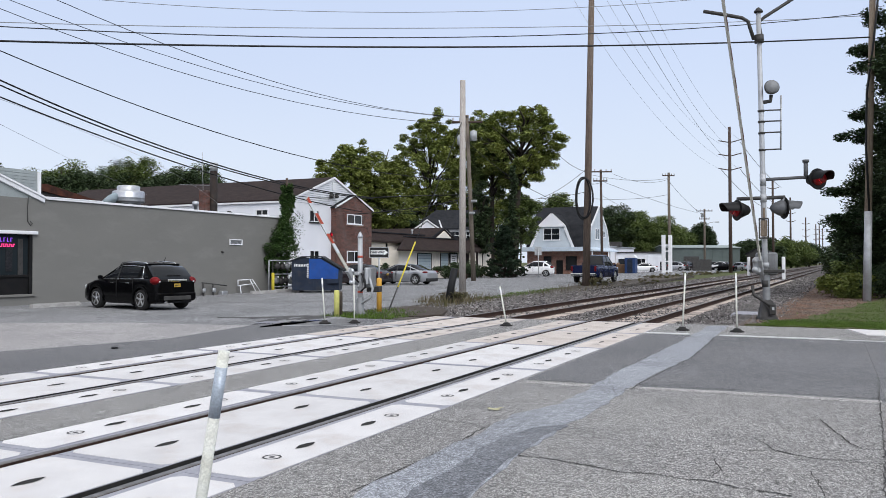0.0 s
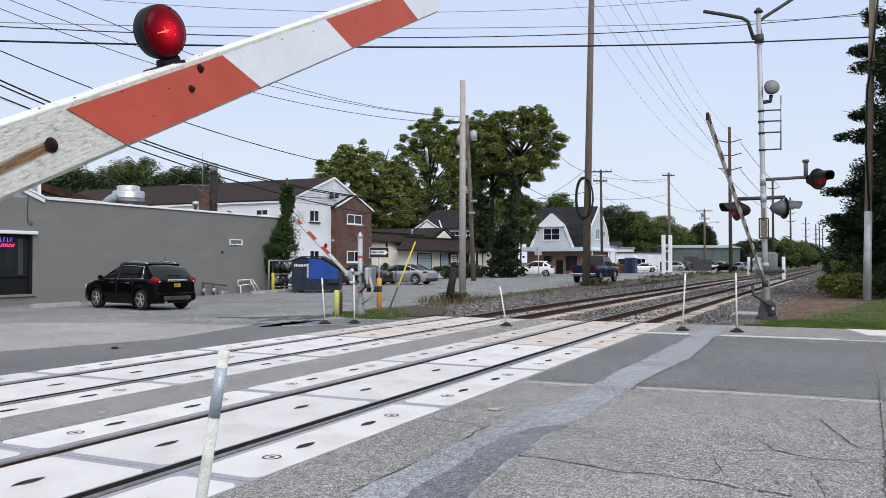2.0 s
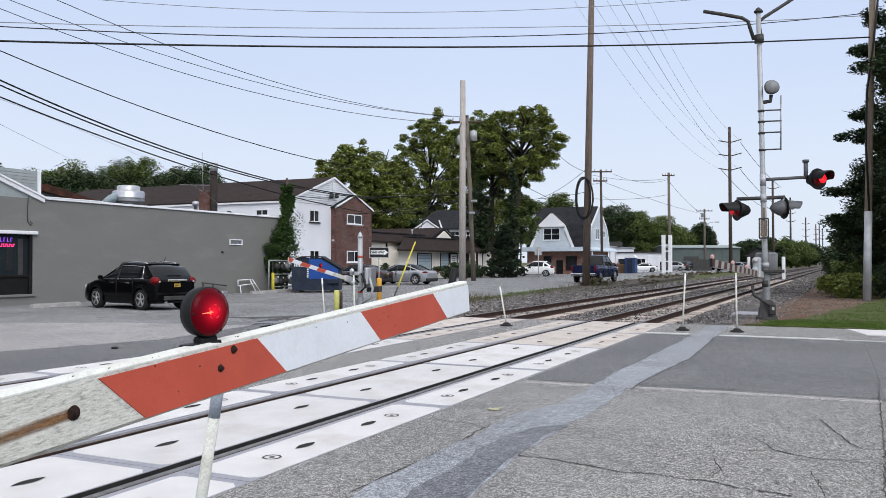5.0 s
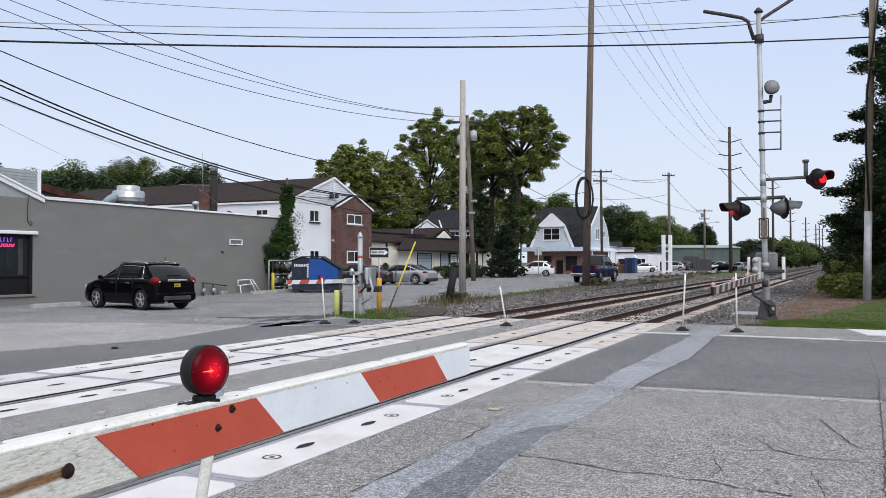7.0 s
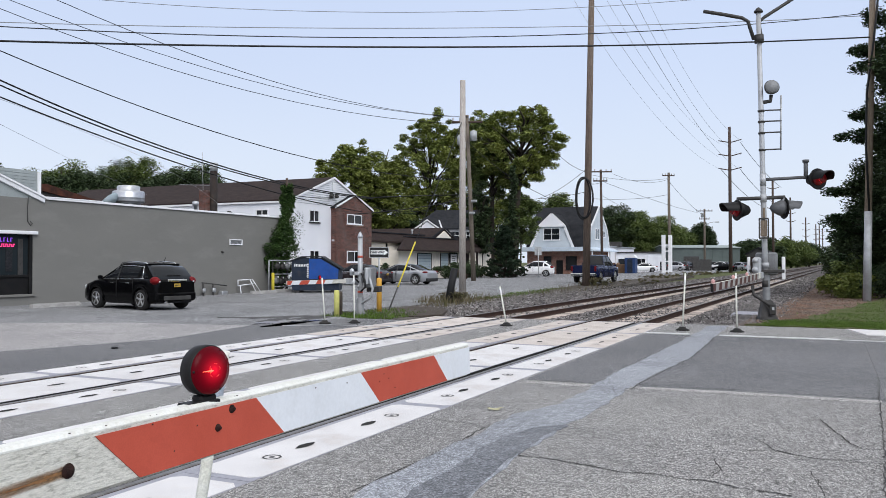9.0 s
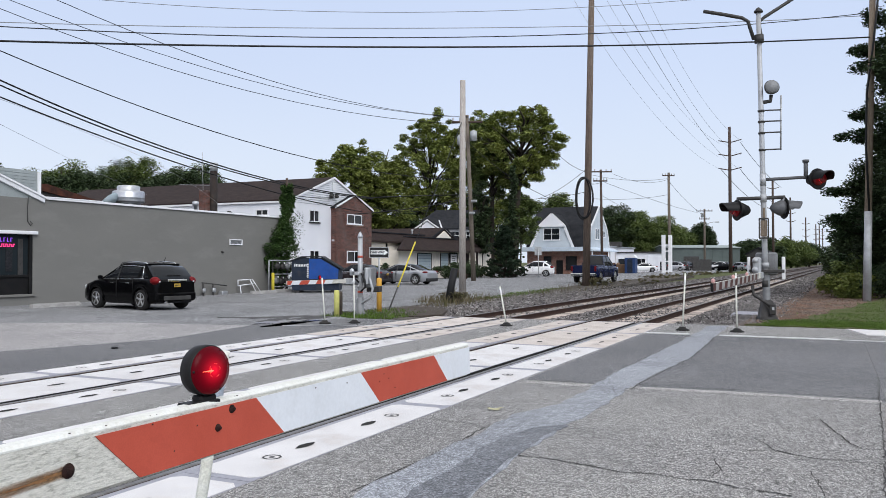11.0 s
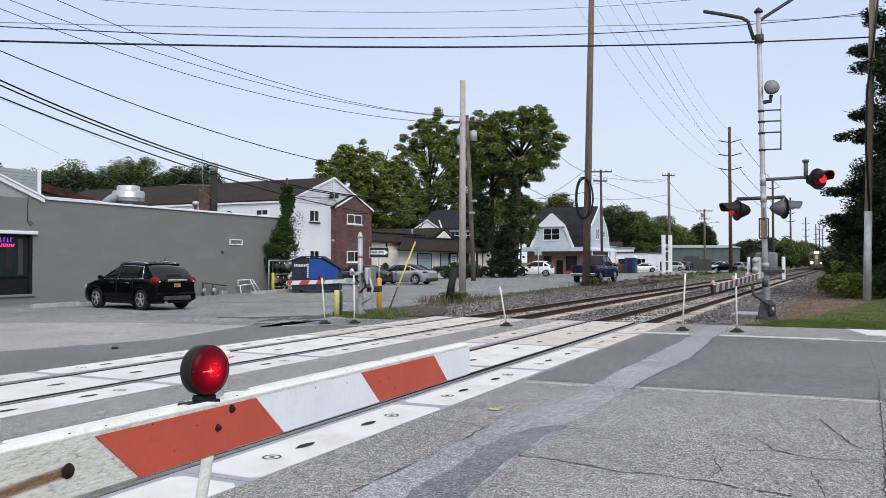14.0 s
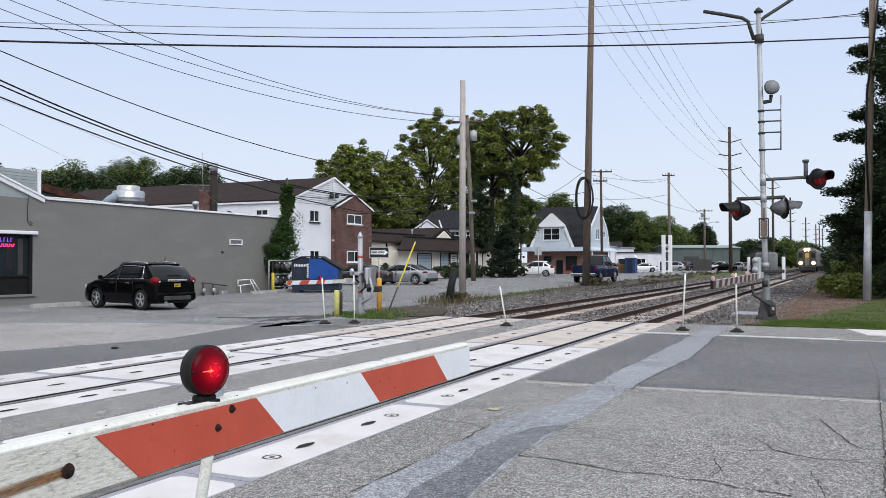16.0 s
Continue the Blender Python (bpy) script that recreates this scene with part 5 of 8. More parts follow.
fc = thing("board_fence", "dark weathered board fence in the yard before the warehouse", "fence", pose(-22.75, 155.2, lot_rise(155) - 0.1, 0, 0, 24.3))
for k in range(13):
    boxpart("board", (0.13 + 0.25 * k, 0, 1.1), (0.235, 0.04, 2.05 + 0.05 * (k % 3)), DARK_STEEL, fc)
for x in (0.0, 1.6, 3.3):
    boxpart("post", (x, 0.09, 1.12), (0.12, 0.12, 2.25), DARK_STEEL, fc)
for x in (-3.6, -2.4, -1.2):
    tubepart("post", [(x, 0, 0), (x, 0, 2.3)], 0.05, DARK_STEEL, fc, 6)
for z in (0.8, 2.25):
    tubepart("rail", [(-3.6, 0, z), (0.0, 0, z)], 0.035, DARK_STEEL, fc, 5)

stub = thing("wall_pipe_stub", "short dark pipe stub in the grey wall", "pipe", pose(GX, 34.4, 2.25))
tubepart("stub", [(0, 0, 0), (0.12, 0, -0.02)], 0.045, DARK_STEEL, stub, 10)
tubepart("flange", [(0.0, 0, 0), (0.03, 0, 0)], 0.06, DARK_STEEL, stub, 10)

# ---- vehicles ----
def lot_z(y):
    f = min(max((y - 28) / 26, 0), 1)
    return -0.018 + 0.138 * f * f * (3 - 2 * f)


def loft(bm, sections, close=True):
    """Skin over mirrored half sections; each section: y and its half outline (x, z) from bottom centre to top centre."""
    prev = None
    first = last = None
    for y, half in sections:
        pts = [(x, z) for x, z in half] + [(-x, z) for x, z in reversed(half) if x > 1e-6]
        cur = [bm.verts.new((x, y, z)) for x, z in pts]
        if prev:
            n = len(cur)
            for i in range(n):
                bm.faces.new((prev[i], prev[(i + 1) % n], cur[(i + 1) % n], cur[i])).smooth = True
        else:
            first = cur
        prev = last = cur
    if close:
        bm.faces.new(first[::-1])
        bm.faces.new(last)


def curve(table, y):
    for (ya, za), (yb, zb) in zip(table, table[1:]):
        if y <= yb:
            f = (y - ya) / (yb - ya)
            f = f * f * (3 - 2 * f) * 0.5 + f * 0.5
            return za + (zb - za) * f
    return table[-1][1]


def wheel(parent, x, y, r, w=0.22, rim_mat=RIM, spokes=5):
    wh = new("wheel")
    wh.parent = parent
    s = 1 if x > 0 else -1
    wh.matrix_basis = pose(x, y, r, 0, 90 * s, 0)
    b = bmesh.new()
    lathe(b, [(r * 0.66, -w / 2), (r * 0.93, -w / 2), (r, -w * 0.3), (r, w * 0.3), (r * 0.93, w / 2), (r * 0.68, w / 2 - 0.01), (r * 0.64, w / 2 - 0.05)], 30)
    part("tyre", b, TYRE, wh)
    b = bmesh.new()
    lathe(b, [(r * 0.69, w / 2 - 0.03), (r * 0.69, w / 2 + 0.002), (r * 0.62, w / 2 - 0.004), (r * 0.60, w / 2 - 0.05), (0.03, w / 2 - 0.06)], 30)
    part("rim_barrel", b, DARK_STEEL, wh)
    b = bmesh.new()
    for k in range(spokes):
        box(b, (r * 0.36, 0, w / 2 - 0.02), (r * 0.60, r * 0.17, 0.03), 0.008, pose(0, 0, 0, 0, 0, 360 / spokes * k))
    lathe(b, [(r * 0.14, w / 2 - 0.03), (r * 0.14, w / 2), (r * 0.05, w / 2 + 0.01)], 14)
    lathe(b, [(r * 0.62, w / 2 - 0.012), (r * 0.69, w / 2 - 0.01), (r * 0.69, w / 2 + 0.004), (r * 0.62, w / 2 + 0.002)], 30, None, False)
    part("rim", b, rim_mat, wh)
    return wh


def car(label, category, m, paint, kind="suv", L=4.77, W=1.84, H=1.70, wb=2.86, r=0.36, detail=True, plate=None, group="parked vehicles"):
    ob = thing(category.replace(" ", "_"), label, category, m, group)
    hw = W / 2
    R, F = -L / 2, L / 2
    belt = (0.655 if detail else 0.63) * H if kind != "sedan" else 0.655 * H
    floor_z = 0.24 if kind != "sedan" else 0.19
    hood = belt - 0.04 if kind == "suv" else belt - 0.08
    nose = hood - 0.22
    wy = (-wb / 2 - 0.08, wb / 2 - 0.08)
    if kind == "suv":
        top = [(R, belt - 0.10), (R + 0.10, belt), (R + 0.5, belt + 0.02), (F - 1.35, belt - 0.01), (F - 1.0, hood), (F - 0.3, nose + 0.06), (F, nose - 0.12)]
        roof = [(R + 0.10, belt), (R + 0.17, belt + 0.12), (R + 0.48, H - 0.12), (R + 0.8, H - 0.045), (-0.35, H), (0.05, H - 0.015), (F - 2.15, H - 0.12), (F - 1.15, belt - 0.02)]
    elif kind == "sedan":
        top = [(R, belt - 0.16), (R + 0.08, belt + 0.02), (R + 0.55, belt + 0.05), (F - 1.5, belt - 0.02), (F - 1.15, hood), (F - 0.3, nose + 0.04), (F, nose - 0.14)]
        roof = [(R + 0.35, belt + 0.04), (R + 0.7, belt + 0.16), (R + 1.35, H - 0.06), (-0.15, H), (0.3, H - 0.04), (F - 1.9, H - 0.14), (F - 1.1, belt - 0.04)]
    else:
        belt = 0.60 * H
        hood = belt - 0.0
        nose = hood - 0.12
        floor_z = 0.42
        top = [(R, belt), (R + 2.05, belt), (R + 2.1, belt), (F - 1.35, belt), (F - 1.1, hood), (F - 0.25, nose), (F, nose - 0.2)]
        roof = [(R + 2.12, belt), (R + 2.2, belt + 0.25), (R + 2.42, H - 0.06), (0.3, H), (F - 2.1, H - 0.05), (F - 1.2, belt - 0.02)]
    sec = []
    ys = sorted({round(R + L * i / 46, 3) for i in range(47)} | {round(c + (r + 0.07) * k, 3) for c in wy for k in (-1, -0.98, -0.9, -0.75, -0.5, -0.25, 0, 0.25, 0.5, 0.75, 0.9, 0.98, 1)})
    for y in ys:
        e = min(y - R, F - y)
        w = hw * (1 - 0.16 * max(0, 1 - e / 0.55) ** 2)
        zb = floor_z + 0.10 * max(0, 1 - e / 0.4)
        for c in wy:
            d = abs(y - c)
            if d < r + 0.07:
                zb = max(zb, r + math.sqrt(max((r + 0.07) ** 2 - d * d, 0)))
        zt = max(curve(top, y), zb + 0.06)
        mid = zb + (zt - zb) * 0.45
        sec.append((y, [(0, zb), (w * 0.93, zb), (w * 0.985, zb + 0.04), (w, mid), (w * 0.985, zb + (zt - zb) * 0.72), (w * 0.955, zt - 0.03), (w * 0.91, zt), (0, zt + 0.012)]))
    b = bmesh.new()
    loft(b, sec)
    body = part("body", b, paint, ob)
    b = bmesh.new()
    box(b, (0, 0, floor_z + 0.14), (W * 0.80, L * 0.94, 0.26))
    box(b, (0, (wy[0] + wy[1]) / 2, floor_z + 0.04), (W * 0.95, wb - 2 * r - 0.2, 0.12), 0.03)
    part("underbody", b, PLASTIC, ob, "black sills and underbody")
    # glasshouse
    sec, rsec = [], []
    y0, y1 = roof[0][0], roof[-1][0]
    tw = hw * 0.905
    for i in range(33):
        y = y0 + (y1 - y0) * i / 32
        zr = curve(roof, y)
        zb = curve(top, y) - 0.03
        f = min(max((zr - zb) / (H - zb), 0.02), 1)
        e = min(y - y0, y1 - y)
        wr = tw - (tw - hw * 0.70) * f
        sec.append((y, [(0, zb), (tw, zb), (tw - (tw - wr) * 0.5, zb + (zr - zb) * 0.5), (wr, max(zr - 0.06, zb + 0.01)), (wr * 0.9, zr - 0.008), (0, zr + 0.01)]))
        if f > 0.93:
            rsec.append((y, [(0, zr - 0.05), (wr + 0.012, zr - 0.075), (wr + 0.018, zr - 0.05), (wr * 0.93, zr + 0.012), (wr * 0.5, zr + 0.024), (0, zr + 0.028)]))
    b = bmesh.new()
    loft(b, sec)
    part("glass", b, GLASS_DARK, ob, "dark tinted glass")
    b = bmesh.new()
    loft(b, rsec)
    part("roof", b, paint, ob)
    ra, rb = rsec[0][0], rsec[-1][0]

    def pillar(ya, yb, w, mat=paint):
        for s in (-1, 1):
            b = bmesh.new()
            q0 = Vector((s * (tw + 0.006), ya, curve(top, ya) - 0.02))
            q1 = Vector((s * (hw * 0.70 + 0.014), yb, curve(roof, yb) - 0.05))
            v = []
            for p in (q0, q1):
                for dy in (-w / 2, w / 2):
                    for dx in (-0.02, 0.006):
                        v.append(b.verts.new((p.x + s * dx, p.y + dy, p.z)))
            for f in ((0, 1, 3, 2), (4, 5, 7, 6), (0, 1, 5, 4), (2, 3, 7, 6), (1, 3, 7, 5), (0, 2, 6, 4)):
                b.faces.new([v[i] for i in f])
            part("pillar", b, mat, ob)

    if kind == "pickup":
        pillar(y0 + 0.08, ra, 0.14)
        pillar(y0 + 1.0, y0 + 1.0, 0.09, PLASTIC)
        pillar(y1 - 0.06, rb, 0.09)
    else:
        pillar(y1 - 0.05, rb, 0.08)
        pillar(0.05, 0.0, 0.09, PLASTIC)
        if kind == "suv":
            pillar(R + 0.27, ra + 0.0, 0.30)
            pillar(R + 1.15, R + 1.05, 0.13)
        else:
            pillar(R + 0.62, ra + 0.02, 0.16)
            pillar(R + 1.35, R + 1.45, 0.06)
    for x, y in ((-1, wy[0]), (1, wy[0]), (-1, wy[1]), (1, wy[1])):
        wheel(ob, x * (hw - 0.115), y, r, 0.24)
        if kind != "sedan":
            b = bmesh.new()
            tube(b, [(x * (hw + 0.0), y + (r + 0.085) * math.cos(a), r + (r + 0.085) * math.sin(a)) for a in [math.pi * k / 14 for k in range(15)]], 0.035, 6)
            part("wheel_arch", b, paint, ob)
    # lights, bumper and trim
    zt = curve(top, R + 0.12)
    for s in (-1, 1):
        if kind == "pickup":
            boxpart("tail_lamp", (s * (hw - 0.10), R + 0.02, belt - 0.20), (0.15, 0.10, 0.38), TAIL_RED, ob, 0.02)
        else:
            b = bmesh.new()
            hz = 0.15 if kind == "suv" else 0.085
            lathe(b, [(math.sin(math.pi * k / 10), -math.cos(math.pi * k / 10)) for k in range(1, 10)], 16,
                  pose(s * (hw - 0.165), R + 0.215, zt - (0.055 if kind == "suv" else 0.10)) @ Matrix.Diagonal((0.160, 0.225, hz, 1)))
            lamp = part("tail_lamp", b, TAIL_RED, ob, "red tail lamp")
            if kind == "suv" and detail:
                boxpart("reverse_lamp", (s * (hw - 0.20), R - 0.006, zt - 0.08), (0.07, 0.02, 0.05), GLASS_CLEAR, lamp, 0.01, "clear reversing lens")
        boxpart("headlamp", (s * (hw - 0.24), F - 0.22, nose - 0.06), (0.30, 0.3, 0.16), GLASS_CLEAR, ob, 0.05)
        if detail:
            b = bmesh.new()
            yy = y1 - 0.28
            box(b, (s * (hw + 0.06), yy, belt + 0.06), (0.20, 0.10, 0.14), 0.035)
            part("mirror", b, paint, ob)
            for hy in (0.28, -0.72):
                boxpart("door_handle", (s * (hw + 0.005), hy, belt - 0.14), (0.035, 0.20, 0.035), CHROME if kind == "suv" else paint, ob, 0.01)
            b = bmesh.new()
            tube(b, [(s * (tw + 0.012), y, curve(top, y) + 0.0) for y in [R + 0.75 + (F - 2.2 - R) * k / 10 for k in range(11)]], 0.014, 5)
            part("window_trim", b, CHROME, ob, "thin chrome strip under the windows")
            if kind == "suv" and L > 4.6:
                b = bmesh.new()
                ws = [R + 0.95 + (F - 2.55 - R) * k / 10 for k in range(11)]
                tube(b, [(s * (tw + 0.012), ws[0] - 0.1, curve(top, ws[0]) + 0.02)] + [(s * (hw * 0.70 + 0.05), y, curve(roof, y) - 0.09) for y in ws], 0.016, 5)
                part("window_trim", b, CHROME, ob, "thin chrome strip over the windows")
            for dy in (0.95 + (y1 - 2.2), 0.02, -1.02):
                if abs(dy) < L / 2 - 0.6:
                    boxpart("door_gap", (s * (hw - 0.006), dy, 0.72 * belt), (0.02, 0.012, belt * 0.62), BLACK_PAINT, ob)
    if kind == "suv":
        boxpart("rear_bumper", (0, R + 0.06, floor_z + 0.26), (W * 0.93, 0.20, 0.34), paint, ob, 0.08)
        boxpart("skid_plate", (0, R - 0.05, floor_z + 0.20), (W * 0.62, 0.06, 0.15), DARK_STEEL, ob, 0.02, "dark grey lower bumper insert")
        boxpart("chrome_strip", (0, R - 0.02, zt - 0.04), (W * 0.44, 0.07, 0.08), CHROME, ob, 0.015, "chrome strip over the plate")
        boxpart("spoiler", (0, ra - 0.10, H - 0.045), (W * 0.70, 0.34, 0.05), paint, ob, 0.02)
        if detail:
            for s in (-1, 1):
                tubepart("roof_rail", [(s * hw * 0.66, y, curve(roof, y) + dz) for y, dz in ((-1.5, 0.0), (-1.4, 0.05), (-0.9, 0.06), (-0.4, 0.06), (0.1, 0.055), (0.25, 0.0))], 0.022, CHROME, ob, 6)
            tubepart("aerial", [(0.25, -1.2, H), (0.25, -1.35, H + 0.2)], 0.014, BLACK_PAINT, ob, 5)
            boxpart("wiper", (0.0, R + 0.17, belt + 0.14), (0.55, 0.04, 0.025), BLACK_PAINT, ob)
            tubepart("exhaust_tip", [(-hw * 0.5, R + 0.1, floor_z + 0.05), (-hw * 0.5, R - 0.04, floor_z + 0.05)], 0.045, CHROME, ob, 10)
    elif kind == "sedan":
        boxpart("rear_bumper", (0, R + 0.05, floor_z + 0.17), (W * 0.9, 0.16, 0.22), PLASTIC, ob, 0.05)
    else:
        boxpart("rear_bumper", (0, R - 0.06, 0.62), (W * 0.98, 0.22, 0.22), CHROME, ob, 0.04, "chrome rear bumper")
        b = bmesh.new()
        box(b, (0, R + 1.06, belt + 0.005), (W * 0.82, 1.9, 0.03))
        part("bed_floor", b, PLASTIC, ob, "dark open load bed")
        for s in (-1, 1):
            boxpart("bed_rail", (s * (hw - 0.12), R + 1.06, belt + 0.03), (0.16, 2.05, 0.07), paint, ob, 0.02)
        boxpart("tailgate", (0, R - 0.012, belt - 0.20), (W * 0.72, 0.03, 0.52), paint, ob, 0.02)
        boxpart("tailgate_rail", (0, R + 0.04, belt + 0.03), (W * 0.88, 0.10, 0.07), paint, ob, 0.02)
    if plate:
        boxpart("number_plate", (0, R - (0.035 if kind == "suv" else 0.03), zt - 0.22), (0.27, 0.02, 0.13), PLATE, ob, 0.006, "small yellow plate")
        b = bmesh.new()
        for k in range(5):
            box(b, (-0.1 + 0.05 * k, R - (0.048 if kind == "suv" else 0.045), zt - 0.22), (0.025, 0.006, 0.06))
        part("plate_marks", b, PLASTIC, ob)
    return ob


car("glossy black sport utility car parked at the grey wall", "car", pose(-23.75, 23.17, -0.018, 0, 0, 169 - 90), PAINT_SUV, "suv", 4.77, 1.84, 1.70, 2.86, 0.375, True, True)
car("silver sedan parked in front of the cream office", "car", pose(-28.1, 52.6, lot_z(52.6), 0, 0, 178 - 90), PAINT_SILVER, "sedan", 4.88, 1.86, 1.46, 2.83, 0.34, True, None)
car("dark maroon sedan parked behind the gate cabinet", "car", pose(-30.1, 49.7, lot_z(49.7), 0, 0, 179 - 90), PAINT_DARK, "sedan", 4.7, 1.82, 1.45, 2.75, 0.33, True, True)
car("white crossover car parked beside the brick house", "car", pose(-30.0, 87.1, lot_z(87), 0, 0, 193 - 90), PAINT_WHITE, "suv", 4.55, 1.82, 1.68, 2.66, 0.35, True, None)
car("navy blue pickup truck with chrome bumper on the side street", "pickup truck", pose(-16.9, 64.2, lot_z(64), 0, 0, 86 - 90), PAINT_NAVY, "pickup", 5.85, 2.08, 2.14, 3.57, 0.45, True, None)
for i, (x, y, h, pnt, kind, lab) in enumerate(((-27.0, 131, 200, PAINT_WHITE, "sedan", "white hatchback parked by the workshop"), (-27.6, 145, 186, PAINT_GRAY, "suv", "dark grey estate car parked by the workshop"),
                                 (-26.0, 152, 190, PAINT_SILVER, "suv", "silver estate car parked in the far row"), (-24.6, 160, 80, PAINT_DARK, "suv", "dark maroon car parked in the far row"),
                                 (-23.6, 163, 170, PAINT_SUV, "suv", "black car parked in the far row"), (-20.0, 170, 160, PAINT_WHITE, "suv", "white car parked at the ballast edge"),
                                 (-18.6, 166, 165, PAINT_SUV, "sedan", "black car parked at the ballast edge"), (-16.6, 172, 150, PAINT_SILVER, "suv", "silver car parked at the ballast edge"),
                                 (-22.0, 176, 175, PAINT_GRAY, "suv", "grey car parked in the far row"))):
    car(lab, "car", pose(x, y, lot_z(y) - (0.14 if x > -20 else 0.0), 0, 0, h - 90), pnt, kind, 4.6, 1.82, 1.66 if kind == "suv" else 1.46, 2.7, 0.34, False, None)

# ---- yard things ----
dp = thing("dumpster", "navy and blue steel dumpster with a dark sloping lid", "dumpster", pose(-26.15, 38.75, lot_z(38.7), 0, 0, 27))
b = bmesh.new()
prism(b, [(-1.28, 0.12), (1.28, 0.12), (1.32, 1.30), (0.30, 1.92), (-0.75, 1.92), (-1.32, 1.72)], -0.95, 0.95, "y")
part("body", b, DUMP_NAVY, dp, "dark navy steel body")
b = bmesh.new()
prism(b, [(-0.35, 0.75), (1.24, 0.75), (1.26, 1.28), (0.28, 1.86), (-0.35, 1.86)], -0.968, -0.955, "y")
part("panel", b, DUMP_BLUE, dp, "bright blue side panel")
b = bmesh.new()
prism(b, [(-1.40, 1.70), (-0.75, 1.95), (0.30, 1.95), (1.42, 1.28), (1.42, 1.33), (0.32, 2.01), (-0.77, 2.01), (-1.40, 1.76)], -1.03, 1.03, "y")
part("lid", b, DARK_PLASTIC, dp, "dark plastic lid")
for x in (-1.0, 0.95):
    boxpart("skid", (x, 0, 0.06), (0.2, 1.8, 0.13), DARK_STEEL, dp)
boxpart("fork_pocket", (0.95, -1.02, 0.62), (0.62, 0.16, 0.24), DUMP_NAVY, dp, 0.02)
b = bmesh.new()
for k in range(8):
    box(b, (-1.14 + 0.088 * k, -0.957, 1.50 if k else 1.51), (0.05, 0.012, 0.13 if k else 0.17))
part("marking", b, SIGN_WHITE, dp, "white unreadable lettering bars")
b = bmesh.new()
for k in range(8):
    box(b, (-0.43, -0.957, 1.56 - 0.10 * k), (0.09, 0.012, 0.055))
part("marking", b, SIGN_WHITE, dp, "white unreadable lettering bars")
for x in (-0.15, 0.45, 1.05):
    boxpart("rib", (x, -0.972, 0.45), (0.06, 0.03, 0.6), DUMP_NAVY, dp)

gm2 = thing("gas_meter_bank", "bank of grey gas meters and pipes at the wall corner", "gas meters", pose(-28.35, 38.3, lot_z(38.3)))
rnd = random.Random(14)
for i in range(4):
    for j in range(2):
        y, z = -0.55 + 0.46 * i + rnd.uniform(-0.06, 0.06), 0.62 + 0.78 * j + rnd.uniform(-0.06, 0.06)
        b = bmesh.new()
        lathe(b, [(0.05, -0.12), (0.15, -0.10), (0.18, 0.0), (0.15, 0.10), (0.05, 0.12)], 14, pose(0.1 + 0.05 * j, y, z, 0, 90, 0))
        box(b, (0.16 + 0.05 * j, y, z + 0.2), (0.16, 0.16, 0.14), 0.03)
        meter = part("meter", b, ALU_DARK if (i + j) % 3 == 0 else DARK_STEEL, gm2)
        b = bmesh.new()
        lathe(b, [(0.05, 0.0), (0.05, 0.02), (0.02, 0.025)], 10, pose(0.25 + 0.05 * j, y, z + 0.2, 0, 90, 0))
        part("dial", b, SIGN_WHITE, meter, "pale round dial")
for z, ya in ((1.0, -0.8), (1.78, -1.1), (0.3, -0.6)):
    tubepart("pipe", [(0.0, ya, z), (0.0, 1.2, z)], 0.035, ALU_PAINT, gm2, 6)
tubepart("pipe", [(0.0, -1.1, 0.0), (0.0, -1.1, 1.78)], 0.035, ALU_PAINT, gm2, 6)
for i in range(5):
    tubepart("pipe", [(0.0, -0.75 + 0.46 * i, 0.0), (0.0, -0.75 + 0.46 * i, 1.78)], 0.025, DARK_STEEL, gm2, 6)
for x, y, a, l in ((-27.15, 22.3, 92, 2.2), (-28.0, 38.4, 60, 1.9), (-27.8, 36.0, 88, 2.0), (-28.0, 41.5, 80, 1.8)):
    ks = thing("parking_kerb", "weathered concrete wheel stop at the foot of the grey wall", "wheel stop", pose(x, y, lot_z(y), 0, 0, a), "concrete wheel stops")
    b = bmesh.new()
    prism(b, [(-0.11, 0), (0.11, 0), (0.08, 0.16), (-0.08, 0.16)], -l / 2, l / 2, "y")
    for v in b.verts:
        v.co.x, v.co.y = v.co.y, v.co.x
    part("block", b, KERB_CONCRETE, ks)
pb = thing("portable_cabin", "dark blue plastic portable cabin with a white roof", "cabin", pose(-25.5, 116, lot_z(116)))
boxpart("body", (0, 0, 1.1), (1.5, 1.5, 2.2), PORTA_BLUE, pb, 0.04)
b = bmesh.new()
prism(b, [(-0.82, 2.2), (0.82, 2.2), (0.55, 2.55), (-0.55, 2.55)], -0.82, 0.82, "y")
part("roof", b, WHITE_PAINT, pb, "white roof")
boxpart("door", (0, -0.77, 1.05), (0.75, 0.04, 1.9), DUMP_NAVY, pb, 0.01)
for x, y, s in ((-27.3, 117.5, 1.3), (-28.6, 118.2, 1.5)):
    cr = thing("wooden_crate", "brown wooden crate stacked by the workshop", "crate", pose(x, y, lot_z(117)), "crates by the workshop")
    boxpart("box", (0, 0, s / 2), (1.6, 1.4, s), CARDBOARD, cr, 0.02)
    for k in range(3):
        boxpart("slat", (0, -0.715, 0.25 + k * s * 0.35), (1.62, 0.03, 0.12), CARDBOARD, cr)
fs = thing("street_sign_back", "bare grey back of a street sign on a thin post", "road sign", pose(-27.2, 80.6, lot_z(80), 0, 0, 20))
tubepart("post", [(0, 0, 0), (-0.1, 0, 3.2)], 0.05, GALV, fs, 6)
boxpart("plate", (-0.08, 0.05, 2.75), (0.72, 0.03, 0.9), GALV, fs, 0.01)
bn = thing("bench", "dark wooden bench beside the cream wall", "bench", pose(-31.6, 70.5, lot_z(70), 0, 0, 70))
